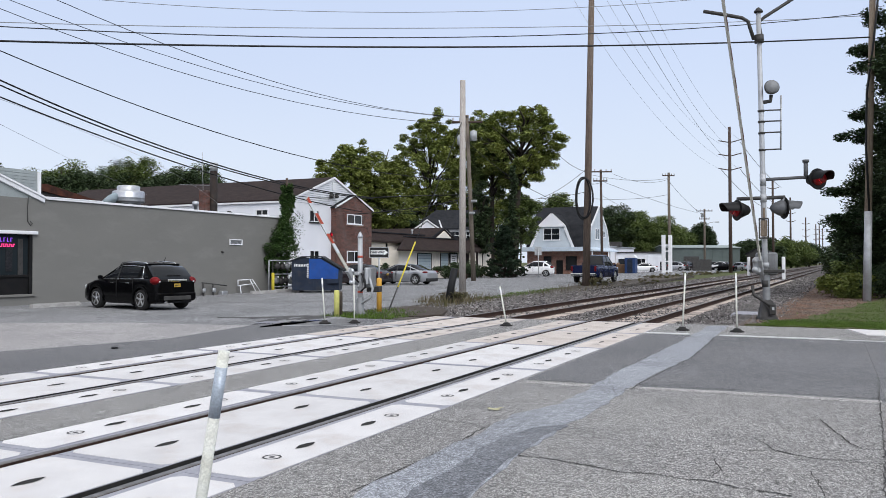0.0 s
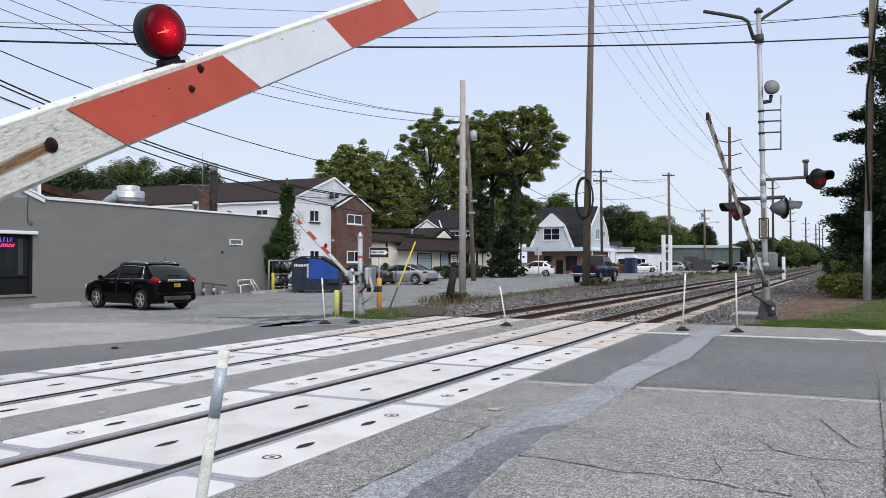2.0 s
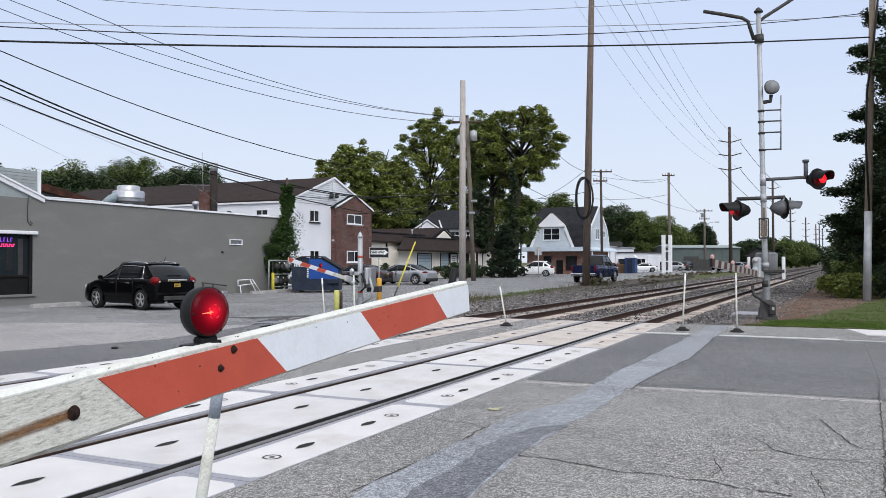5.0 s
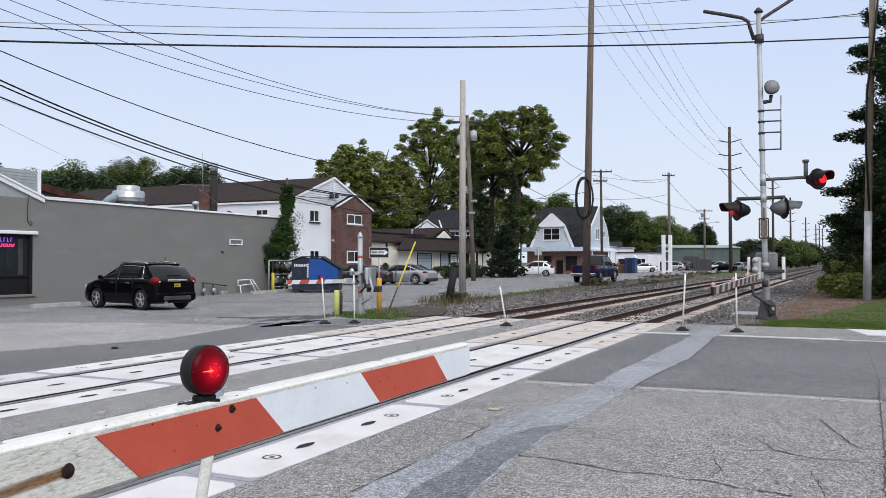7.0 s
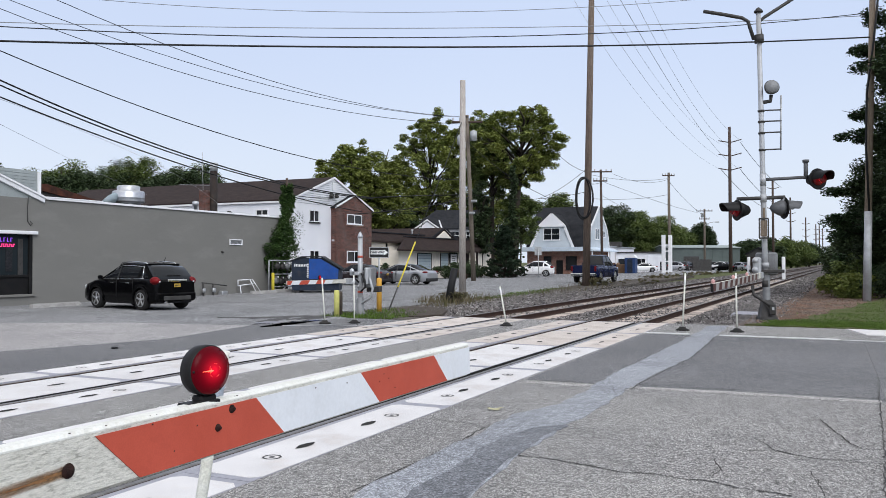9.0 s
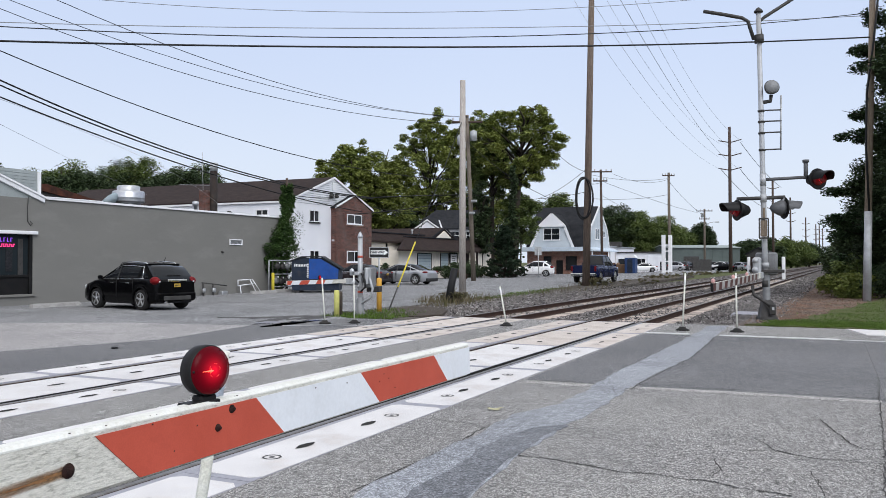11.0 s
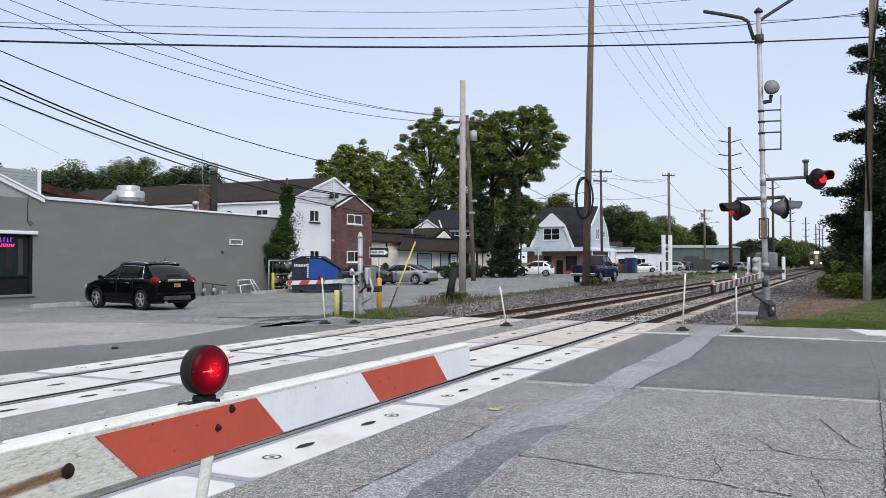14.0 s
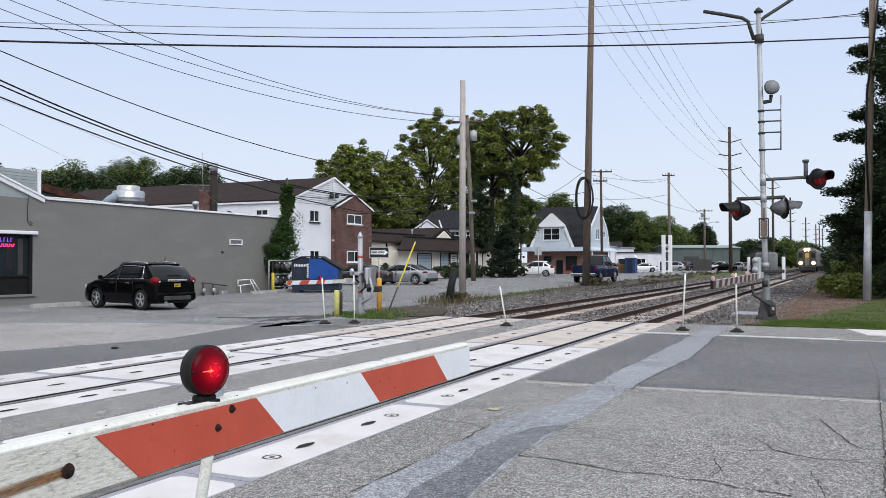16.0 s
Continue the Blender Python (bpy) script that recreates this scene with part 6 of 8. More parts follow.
boxpart("seat", (0, 0, 0.45), (1.7, 0.45, 0.07), WOOD_BROWN, bn, 0.01)
boxpart("backrest", (0, 0.22, 0.75), (1.7, 0.06, 0.3), WOOD_BROWN, bn, 0.01)
for x in (-0.75, 0.75):
    boxpart("leg", (x, 0, 0.21), (0.08, 0.42, 0.42), WOOD_BROWN, bn)
# puddle with pale bars at the lot's edge
def blob(name, centre, rx, ry, turn, z, mat, label, category, seed, rough=0.28):
    """A flat patch with an uneven, lobed edge."""
    rnd = random.Random(seed)
    ph = [(rnd.uniform(0, 6.28), rnd.uniform(0.4, 1.0) * rough / k ** 0.8, k) for k in range(2, 10)]
    pts = []
    for k in range(72):
        a = 2 * math.pi * k / 72
        r = 1 + sum(w * math.sin(n * a + q) for q, w, n in ph)
        x, y = rx * r * math.cos(a), ry * r * math.sin(a)
        c, d = math.cos(radians(turn)), math.sin(radians(turn))
        pts.append((centre[0] + x * c - y * d, centre[1] + x * d + y * c))
    slab(name, pts, -0.05, z, mat, label, category)


for k, (cx, cy, rx, ry, tn) in enumerate(((-15.0, 19.9, 1.5, 0.32, 112), (-15.6, 21.3, 1.3, 0.30, 60), (-16.4, 20.6, 0.9, 0.28, 35), (-14.6, 21.4, 1.1, 0.30, 95))):
    blob("wet_patch", (cx, cy), rx, ry, tn, -0.012 + 0.0005 * k, WET_ASPHALT, "dark damp broken asphalt round the puddle", "road", 3 + 7 * k, 0.55)
blob("puddle", (-13.78, 19.1), 1.55, 0.30, 99, -0.006, WATER_PUDDLE, "dark shallow puddle on broken asphalt", "puddle", 5)
for k, (cx, cy, rx, ry, tn) in enumerate(((-21.5, 29.5, 2.6, 0.8, 30), (-18.0, 33.0, 2.2, 0.7, 60), (-24.5, 26.6, 2.4, 0.5, 35), (-19.0, 24.0, 1.6, 0.5, 120))):
    blob("lot_stain", (cx, cy), rx, ry, tn, lot_z(cy) + 0.004, LOT_STAIN, "darker worn patch in the car park asphalt", "road", 20 + k, 0.4)
gr = thing("puddle_bars", "small pale grey bars in the puddle", "drain", pose(-14.35, 18.9, 0.002, 0, 0, 12), kind="structure")
for k in range(5):
    boxpart("bar", (-0.24 + 0.12 * k, 0, 0.012), (0.05, 0.7, 0.02), PANEL_STEEL, gr)
lf = thing("fallen_leaf", "single yellow fallen leaf on the asphalt", "leaf", pose(-3.54, 8.89, 0.012, 0, 0, 30))
b = bmesh.new()
ring = [b.verts.new((0.085 * math.cos(a) * (1 + 0.25 * math.cos(5 * a)), 0.055 * math.sin(a) * (1 + 0.25 * math.cos(5 * a)), 0.008 + 0.012 * math.cos(2 * a))) for a in [2 * math.pi * k / 20 for k in range(20)]]
cv = b.verts.new((0, 0, 0.004))
for k in range(20):
    b.faces.new((ring[k], ring[(k + 1) % 20], cv))
part("blade", b, FALLEN_LEAF, lf)
sb = thing("road_stud", "small dark raised marker on the asphalt", "road stud", pose(-12.89, 11.97, -0.006))
boxpart("block", (0, 0, 0.02), (0.10, 0.12, 0.04), BLACK_PAINT, sb, 0.015)

# cracks across the car park
for pts in ([(-27.5, 29.0), (-24.0, 31.5), (-21.0, 32.4), (-18.2, 35.0), (-16.4, 39.0)], [(-25.5, 24.5), (-22.5, 26.0), (-20.3, 25.6), (-17.0, 27.5)],
            [(-21.0, 32.4), (-20.6, 29.2), (-19.2, 26.2)], [(-24.0, 46.0), (-20.5, 43.5), (-18.0, 44.5)], [(-26.0, 20.0), (-23.0, 20.8), (-19.6, 20.1), (-17.0, 21.2)]):
    crack(pts, 0.06, lot_z)

# ---- poles, posts, signals and gates ----
def pole(name, label, base, top, r0, r1, mat, n=12):
    ob = thing(name, label, "utility pole")
    tubepart("shaft", [base, [(p + q) / 2 for p, q in zip(base, top)], top], [r0, (r0 + r1) / 2, r1], mat, ob, n)
    return ob


def crossarm(parent, c, half, angle, mat=WOOD_BROWN, t=0.11, pins=True):
    d = Vector((math.cos(angle), math.sin(angle), 0))
    b = bmesh.new()
    tube(b, [Vector(c) - d * half, Vector(c) + d * half], t, 4)
    part("crossarm", b, mat, parent)
    if pins:
        for s in (-0.95, -0.5, 0.5, 0.95):
            q = Vector(c) + d * half * s
            b = bmesh.new()
            tube(b, [q, q + Vector((0, 0, t * 3.2))], [t * 0.5, t * 0.75], 6)
            part("insulator", b, GALV, parent)


pole("utility_pole", "bare weathered grey wooden pole in the verge", (-15.37, 34.57, -0.3), (-15.29, 34.45, 10.1), 0.165, 0.125, WOOD_GREY, 14)
p1b = pole("utility_pole", "grey brown wooden pole carrying transformers beside the street", (-27.3, 63.8, -0.3), (-27.85, 63.6, 14.2), 0.205, 0.15, WOOD_DUN, 14)
for dx, z in ((-0.75, 11.6), (0.75, 11.9)):
    b = bmesh.new()
    lathe(b, [(0.1, 0), (0.27, 0.05), (0.27, 0.8), (0.16, 0.88), (0.05, 0.95)], 14, pose(-27.7 + dx * 0.8, 63.3, z))
    part("transformer", b, ALU_PAINT, p1b, "grey transformer can")
crossarm(p1b, (-27.8, 63.6, 13.6), 1.3, 0.4)
for z, reach in ((6.75, 0.42), (5.75, 0.22)):
    fl = tubepart("floodlight_arm", [(-27.6, 63.6, z), (-27.6 + reach, 63.5, z + 0.12)], 0.03, GALV, p1b, 6)
    boxpart("floodlight", (-27.5 + reach, 63.35, z + 0.1), (0.42, 0.36, 0.20), GALV, fl, 0.05, "pale grey floodlight head")
p2 = pole("utility_pole", "tall brown wooden pole with a coil of black cable", (-16.44, 59.56, -0.3), (-15.87, 59.48, 24.0), 0.29, 0.20, WOOD_MID, 14)
crossarm(p2, (-15.95, 59.4, 21.6), 2.0, 0.43)
for k in range(3):
    b = bmesh.new()
    ring = []
    for i in range(33):
        a = 2 * math.pi * i / 32
        ring.append((-16.5 + (0.62 + 0.05 * k) * math.cos(a) * 0.9 + (0.1 if k else -0.05), 59.2 - 0.05 * k, 6.45 + (1.55 - 0.06 * k) * math.sin(a)))
    tube(b, ring, 0.055, 6, False)
    part("cable_coil", b, CABLE, p2, "black coiled cable")
p3 = pole("utility_pole", "grey brown pole with two crossarms beside the grey house", (-26.9, 105.4, -0.3), (-27.1, 105.5, 13.8), 0.19, 0.14, WOOD_BROWN)
for z, h in ((13.5, 1.5), (12.3, 0.9)):
    crossarm(p3, (-27.1, 105.3, z), h, 0.43)
p4 = pole("utility_pole", "grey brown pole with a short crossarm by the car park", (-24.2, 139.2, -0.3), (-24.3, 139.3, 16.6), 0.27, 0.20, WOOD_DUN)
crossarm(p4, (-24.3, 139.1, 16.1), 1.0, 0.43)
p5 = pole("utility_pole", "grey pole with transformers and a street lamp down the street", (-22.7, 170.0, -0.3), (-22.7, 170.0, 12.3), 0.24, 0.18, WOOD_DUN)
crossarm(p5, (-22.7, 169.8, 11.9), 1.6, 0.43)
crossarm(p5, (-22.7, 169.8, 10.3), 1.0, 0.43)
tubepart("lamp_arm", [(-22.7, 169.8, 9.0), (-21.6, 170.3, 9.6), (-20.6, 170.8, 9.75)], 0.06, GALV, p5, 6)
boxpart("lamp_head", (-20.35, 170.9, 9.7), (0.8, 0.4, 0.2), GALV, p5, 0.06, "pale street lamp head")
b = bmesh.new()
lathe(b, [(0.1, 0), (0.28, 0.05), (0.28, 0.85), (0.1, 0.95)], 12, pose(-23.1, 169.6, 10.6))
part("transformer", b, ALU_PAINT, p5, "grey transformer can")
for xx, yy, h, r in ((-17.2, 164.4, 27.5, 0.35), (-13.6, 232, 23.9, 0.34), (-12.1, 300, 23.5, 0.34), (-9.4, 380, 20.7, 0.33), (-6.8, 470, 21.5, 0.36), (-6.2, 560, 24.5, 0.40), (-5.1, 660, 26.5, 0.42)):
    tp = pole("transmission_pole", "tall dark transmission pole in the row along the tracks", (xx, yy, -0.4), (xx - 0.1, yy, h), r, r * 0.75, WOOD_BROWN, 8)
    tp["group"] = "transmission poles along the tracks"
    for z in (h - 2.9, h - 5.5, h - 8.2):
        for side in (-1, 1):
            reach = 2.1 if yy < 200 else 1.5
            tubepart("crossarm", [(xx, yy, z - 0.1), (xx + side * reach, yy - 0.3, z + 0.35)], 0.10, WOOD_BROWN, tp, 5)
pr = pole("utility_pole", "weathered pole with a grey metal sheath at the wood's edge", (1.47, 42.5, -0.3), (1.86, 42.5, 15.0), 0.17, 0.13, WOOD_TAN, 14)
b = bmesh.new()
tube(b, [(1.50, 42.36, -0.1), (1.58, 42.36, 4.05)], [0.18, 0.17], 12)
part("sheath", b, ALU_PAINT, pr, "grey metal sheath")
pts = [(1.62, 42.3, 4.0), (1.5, 42.25, 7.0), (1.55, 42.2, 9.5), (1.85, 42.3, 11.8), (2.1, 42.3, 14.5)]
tubepart("riser_cable", pts, 0.05, CABLE, pr, 6)
for hx, hy, z in ((-21.85, 120.8, 5.9), (-21.0, 121.35, 5.9)):
    hp = thing("white_post", "tall white square post beside the ballast", "post", pose(hx, hy, -0.3), "white posts by the tracks")
    boxpart("shaft", (0, 0, z / 2), (0.5, 0.5, z), WHITE_PAINT, hp, 0.03)
    if hx < -21.5:
        for rz in (0.7, 2.1, 3.6, 4.5):
            boxpart("rung", (0.42, 0.28, rz), (0.55, 0.35, 0.16), WHITE_PAINT, hp, 0.01)
st = thing("leaning_stump", "dark leaning timber stump in the verge", "stump", pose(-14.84, 31.9, -0.1))
b = bmesh.new()
tube(b, [(0, 0, 0), (0.12, 0.05, 0.8), (0.26, 0.1, 1.55)], [0.17, 0.165, 0.16], 9)
part("post", b, CABLE, st)
gw = thing("guy_wire", "guy wire with a yellow plastic guard at its foot", "guy wire")
ga, gb = Vector((-14.66, 26.34, -0.05)), Vector((-15.3, 34.4, 8.2))
gm = ga.lerp(gb, 0.31)
tubepart("guard", [ga.lerp(gb, 0.10), gm], 0.030, YELLOW, gw, 8, "yellow guard sleeve")
tubepart("wire", [ga, gb], 0.016, CABLE, gw, 5)
tubepart("anchor_rod", [ga, ga.lerp(gb, 0.11)], 0.03, DARK_STEEL, gw, 6)


def delineator(base, top, r=0.020, label="white flexible delineator post on a black rubber foot", near=False):
    ob = thing("delineator_post", label, "delineator", group="delineator posts at the crossing")
    a, t = Vector(base), Vector(top)
    b = bmesh.new()
    lathe(b, [(0.17, 0.0), (0.17, 0.025), (0.10, 0.05), (0.07, 0.09), (0.05, 0.095)], 14, Matrix.Translation(a))
    part("foot", b, RUBBER_AND_SHADE, ob, "black rubber foot")
    tubepart("shaft", [a + Vector((0, 0, 0.05)), a.lerp(t, 0.5), t], r, DELIN, ob, 14)
    if near:
        tubepart("sleeve", [a.lerp(t, 0.735), a.lerp(t, 0.935)], r * 1.035, REFLECT, ob, 16, "grey blue reflective sleeve")
    else:
        tubepart("sleeve", [a.lerp(t, 0.80), a.lerp(t, 0.95)], r * 1.05, SIGN_WHITE, ob, 12, "white reflective sleeve")
    return ob


delineator((-12.78, 19.3, 0), (-12.86, 19.27, 1.27))
delineator((-12.15, 19.84, 0), (-12.15, 19.8, 1.35))
delineator((-7.91, 20.71, 0), (-8.07, 20.65, 1.06))
delineator((-3.38, 21.24, 0), (-3.31, 21.26, 1.44))
delineator((-2.09, 21.3, 0), (-2.11, 21.29, 1.45))
delineator((-2.95, 3.20, 0), (-2.785, 3.29, 1.27), 0.029, "white delineator post with a reflective sleeve beside the track", True)


def bollard(label, base, h, r, mat):
    ob = thing("bollard", label, "bollard")
    b = bmesh.new()
    lathe(b, [(r, 0), (r, h - 0.05), (r * 0.8, h - 0.01), (r * 0.2, h)], 16, Matrix.Translation(base))
    part("post", b, mat, ob)
    return ob


bollard("faded lime yellow steel bollard in the grass", (-14.32, 22.3, -0.1), 0.92, 0.088, YELLOW_PALE)
bollard("dark weathered steel bollard behind the yellow one", (-14.5, 22.75, -0.1), 0.86, 0.10, SOIL_DARK)
bollard("yellow steel bollard guarding the gas meters", (-27.9, 36.97, -0.1), 1.23, 0.085, YELLOW)
sg = thing("one_way_sign", "black and white one way sign on an orange sleeved post", "road sign", pose(-14.45, 25.26, 0, 0, 0, 26))
b = bmesh.new()
lathe(b, [(0.092, -0.1), (0.092, 1.10), (0.075, 1.15), (0.025, 1.16)], 16)
part("sleeve", b, ORANGE, sg, "orange yellow post sleeve")
tubepart("post", [(0, 0, 0.9), (0, 0, 2.1)], 0.03, GALV, sg, 8)
boxpart("plate", (0.0, -0.05, 2.06), (0.70, 0.012, 0.40), SIGN_BLACK, sg, 0.004)
b = bmesh.new()
for c, s in (((0, -0.0585, 2.238), (0.68, 0.004, 0.010)), ((0, -0.0585, 1.882), (0.68, 0.004, 0.010)), ((-0.335, -0.0585, 2.06), (0.010, 0.004, 0.36)), ((0.335, -0.0585, 2.06), (0.010, 0.004, 0.36))):
    box(b, c, s)
part("border", b, SIGN_WHITE, sg)
b = bmesh.new()
prism(b, [(-0.30, 1.99), (0.165, 1.99), (0.165, 1.945), (0.31, 2.06), (0.165, 2.175), (0.165, 2.13), (-0.30, 2.13)], -0.0605, -0.0565, "y")
part("arrow", b, SIGN_WHITE, sg, "white arrow")
txt = bpy.data.curves.new("sign_words", "FONT")
txt.body = "ONE WAY"
txt.size = 0.106
txt.offset = 0.006
txt.align_x, txt.align_y = "CENTER", "CENTER"
txt.extrude = 0.001
txt.materials.append(SIGN_BLACK)
tx = new("lettering", txt)
tx.parent = sg
tx.matrix_basis = pose(-0.055, -0.0625, 2.06, 90, 0, 0)


def flasher(parent, c, normal_deg, r=0.36, hood=0.55, lit=True, tilt=0):
    """A crossing lamp: round black backplate, hooded lens and housing; it faces the compass angle normal_deg (0: +x, -90: -y)."""
    base = new("flashing_light")
    base.parent = parent
    base.matrix_basis = pose(*c, 0, 0, normal_deg) @ pose(0, 0, 0, 0, 90 + tilt, 0)
    b = bmesh.new()
    lathe(b, [(r * 0.98, -0.015), (r, 0.0), (r * 0.98, 0.015)], 30)
    part("backplate", b, BLACK_PAINT, base, "round black backplate")
    b = bmesh.new()
    lathe(b, [(0.07, -0.42), (0.14, -0.36), (0.24, -0.14), (0.25, -0.02)], 20)
    part("housing", b, ALU_SHADE if not lit else BLACK_PAINT, base, "grey lamp housing" if not lit else "")
    b = bmesh.new()
    lathe(b, [(0.20, 0.012), (0.195, 0.04), (0.15, 0.06), (0.05, 0.07)], 24)
    part("lens", b, LENS_RED, base, "dark red lens")
    b = bmesh.new()
    n = 18
    rows = []
    for z, ra in ((0.0, 0.245), (hood, 0.205)):
        ring = []
        for off in (0.0, 0.012):
            for k in range(n + 1):
                a = math.pi + (k / n - 0.5) * math.radians(196)
                ring.append(b.verts.new(((ra + off) * math.cos(a), (ra + off) * math.sin(a), z * (1.0 if z == 0 else (0.62 + 0.38 * math.cos((k / n - 0.5) * 2.6))))))
        rows.append(ring)
    for k in range(n):
        for o in (0, n + 1):
            b.faces.new((rows[0][o + k], rows[0][o + k + 1], rows[1][o + k + 1], rows[1][o + k]))
        b.faces.new((rows[1][k], rows[1][k + 1], rows[1][n + 2 + k], rows[1][n + 1 + k]))
    part("hood", b, BLACK_PAINT if lit else ALU_SHADE, base, "long visor hood")
    return base


# tall signal mast across the road
ms = thing("crossing_signal_mast", "tall silver crossing signal mast with lamps, bell and gate gear", "crossing signal")
MB, MT = Vector((-1.81, 27.33, -0.1)), Vector((-1.985, 27.2, 9.5))


def on_mast(z):
    return MB.lerp(MT, (z - MB.z) / (MT.z - MB.z))


tubepart("mast", [MB, on_mast(3), on_mast(6), MT], [0.088, 0.082, 0.076, 0.072], ALU_PAINT, ms, 18)
b = bmesh.new()
lathe(b, [(0.13, 0), (0.13, 0.05), (0.05, 0.14), (0.02, 0.16)], 14, Matrix.Translation(MT))
part("cap", b, DARK_STEEL, ms)
b = bmesh.new()
lathe(b, [(0.35, -0.12), (0.35, 0.0), (0.30, 0.04), (0.20, 0.50), (0.15, 0.54), (0.12, 0.56)], 4, pose(-1.80, 27.33, 0, 0, 0, 45 + CAM_TURN))
part("junction_box_base", b, DARK_STEEL, ms, "dark cast iron junction base")
b = bmesh.new()
lathe(b, [(0.118, 0.5), (0.112, 0.56), (0.112, 1.30), (0.10, 1.32)], 16, pose(-1.81, 27.33, 0))
part("mast_sleeve", b, ALU_DARK, ms, "weathered grey lower sleeve")
boxpart("base_door", (-1.62, 27.08, 0.27), (0.20, 0.10, 0.34), DARK_STEEL, ms, 0.03)
boxpart("base_tag", (-1.60, 27.025, 0.29), (0.07, 0.012, 0.08), GALV, ms, 0.004, "small pale lock tag")
tubepart("bracket_band", [on_mast(8.55), on_mast(8.8)], 0.14, DARK_STEEL, ms, 14)
tubepart("light_bracket", [(-2.12, 27.15, 8.65), (-2.28, 27.05, 9.22), (-2.45, 26.97, 9.33), (-3.0, 26.7, 9.44), (-3.53, 26.45, 9.53)], 0.055, DARK_STEEL, ms, 8)
tubepart("light_bracket", [(-1.9, 27.25, 8.65), (-1.98, 27.22, 9.20), (-1.82, 27.3, 9.36), (-1.4, 27.5, 9.66), (-0.85, 27.75, 10.05)], 0.055, DARK_STEEL, ms, 8)
b = bmesh.new()
lathe(b, [(0.06, -0.16), (0.19, -0.1), (0.215, 0.0), (0.215, 0.06), (0.18, 0.11), (0.04, 0.15)], 24, pose(-1.62, 27.2, 7.12, 78, 0, 20))
part("bell", b, ALU_DARK, ms, "round grey crossing bell")
b = bmesh.new()
lathe(b, [(0.215, 0.02), (0.23, 0.03), (0.23, 0.05), (0.215, 0.06)], 24, pose(-1.62, 27.2, 7.12, 78, 0, 20))
part("bell_rim", b, DARK_STEEL, ms)
tubepart("bell_bracket", [(-1.64, 27.3, 6.9), (-1.66, 27.3, 6.72), (-1.93, 27.25, 6.68)], 0.06, DARK_STEEL, ms, 8)
for z in (6.42, 6.08, 5.73, 5.2):
    tubepart("ladder_rung", [on_mast(z) + Vector((0, -0.1, 0)), (-1.36, 27.45, z + 0.03)], 0.022, DARK_STEEL, ms, 6)
    tubepart("rung_clamp", [on_mast(z - 0.03), on_mast(z + 0.03)], 0.103, DARK_STEEL, ms, 12)
tubepart("ladder_rail", [(-1.36, 27.45, 6.9), (-1.38, 27.45, 5.2)], 0.025, GALV, ms, 6)
tubepart("cantilever_arm", [on_mast(4.28), (-0.62, 27.85, 4.36)], 0.052, ALU_SHADE, ms, 10)
tubepart("arm_clamp", [on_mast(4.1), on_mast(4.45)], 0.094, ALU_PAINT, ms, 14)
tubepart("drop_pipe", [(-0.68, 27.82, 4.3), (-0.68, 27.82, 4.85)], 0.065, ALU_SHADE, ms, 10)
tubepart("pipe_cap", [(-0.68, 27.82, 4.82), (-0.68, 27.82, 4.9)], 0.10, ALU_SHADE, ms, 10)
tubepart("lamp_crossarm", [(-2.62, 26.96, 3.68), (-1.28, 27.6, 3.74)], 0.06, DARK_STEEL, ms, 10)
tubepart("arm_clamp", [on_mast(3.58), on_mast(3.82)], 0.094, ALU_PAINT, ms, 14)
tubepart("lamp_stem", [(-2.58, 26.98, 3.7), (-2.58, 26.98, 3.45)], 0.05, GALV, ms, 8)
tubepart("lamp_stem", [(-1.30, 27.58, 3.72), (-1.30, 27.58, 3.45)], 0.05, GALV, ms, 8)
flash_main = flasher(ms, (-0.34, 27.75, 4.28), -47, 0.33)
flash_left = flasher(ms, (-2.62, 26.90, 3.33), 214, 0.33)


def flash_disc(base, glow, label):
    """A disc added inside a hood to stand for a switched bulb; it turns over: one face glows, the other is dark."""
    d = new("flash_disc")
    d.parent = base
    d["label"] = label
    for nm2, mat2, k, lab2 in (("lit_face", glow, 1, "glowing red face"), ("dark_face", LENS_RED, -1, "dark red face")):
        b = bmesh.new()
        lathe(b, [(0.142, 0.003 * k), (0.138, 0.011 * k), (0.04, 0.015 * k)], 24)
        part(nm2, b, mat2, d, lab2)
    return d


disc = flash_disc(flash_main, GLOW_RED, "added turning disc for the flash, glowing red on one face")
disc_left = flash_disc(flash_left, GLOW_DIM, "added turning disc for the flash, dimly glowing red on one face")
flasher(ms, (-1.30, 27.60, 3.40), 28, 0.34, 0.55, False)
b = bmesh.new()
for c, s in (((0, 0, 0.3), (0.28, 0.04, 0.05)), ((0, 0, -0.3), (0.28, 0.04, 0.05)), ((-0.13, 0, 0), (0.04, 0.04, 0.6)), ((0.13, 0, 0), (0.04, 0.04, 0.6))):
    box(b, (c[0] - 1.86, c[1] + 27.12, c[2] + 2.76), s)
part("tag_frame", b, DARK_STEEL, ms, "small dark frame")
boxpart("tag_plate", (-1.86, 27.14, 2.76), (0.20, 0.02, 0.5), WOOD_TAN, ms)
boxpart("marker_strip", (-1.86, 27.19, 3.05), (0.07, 0.03, 0.7), WOOD_TAN, ms)
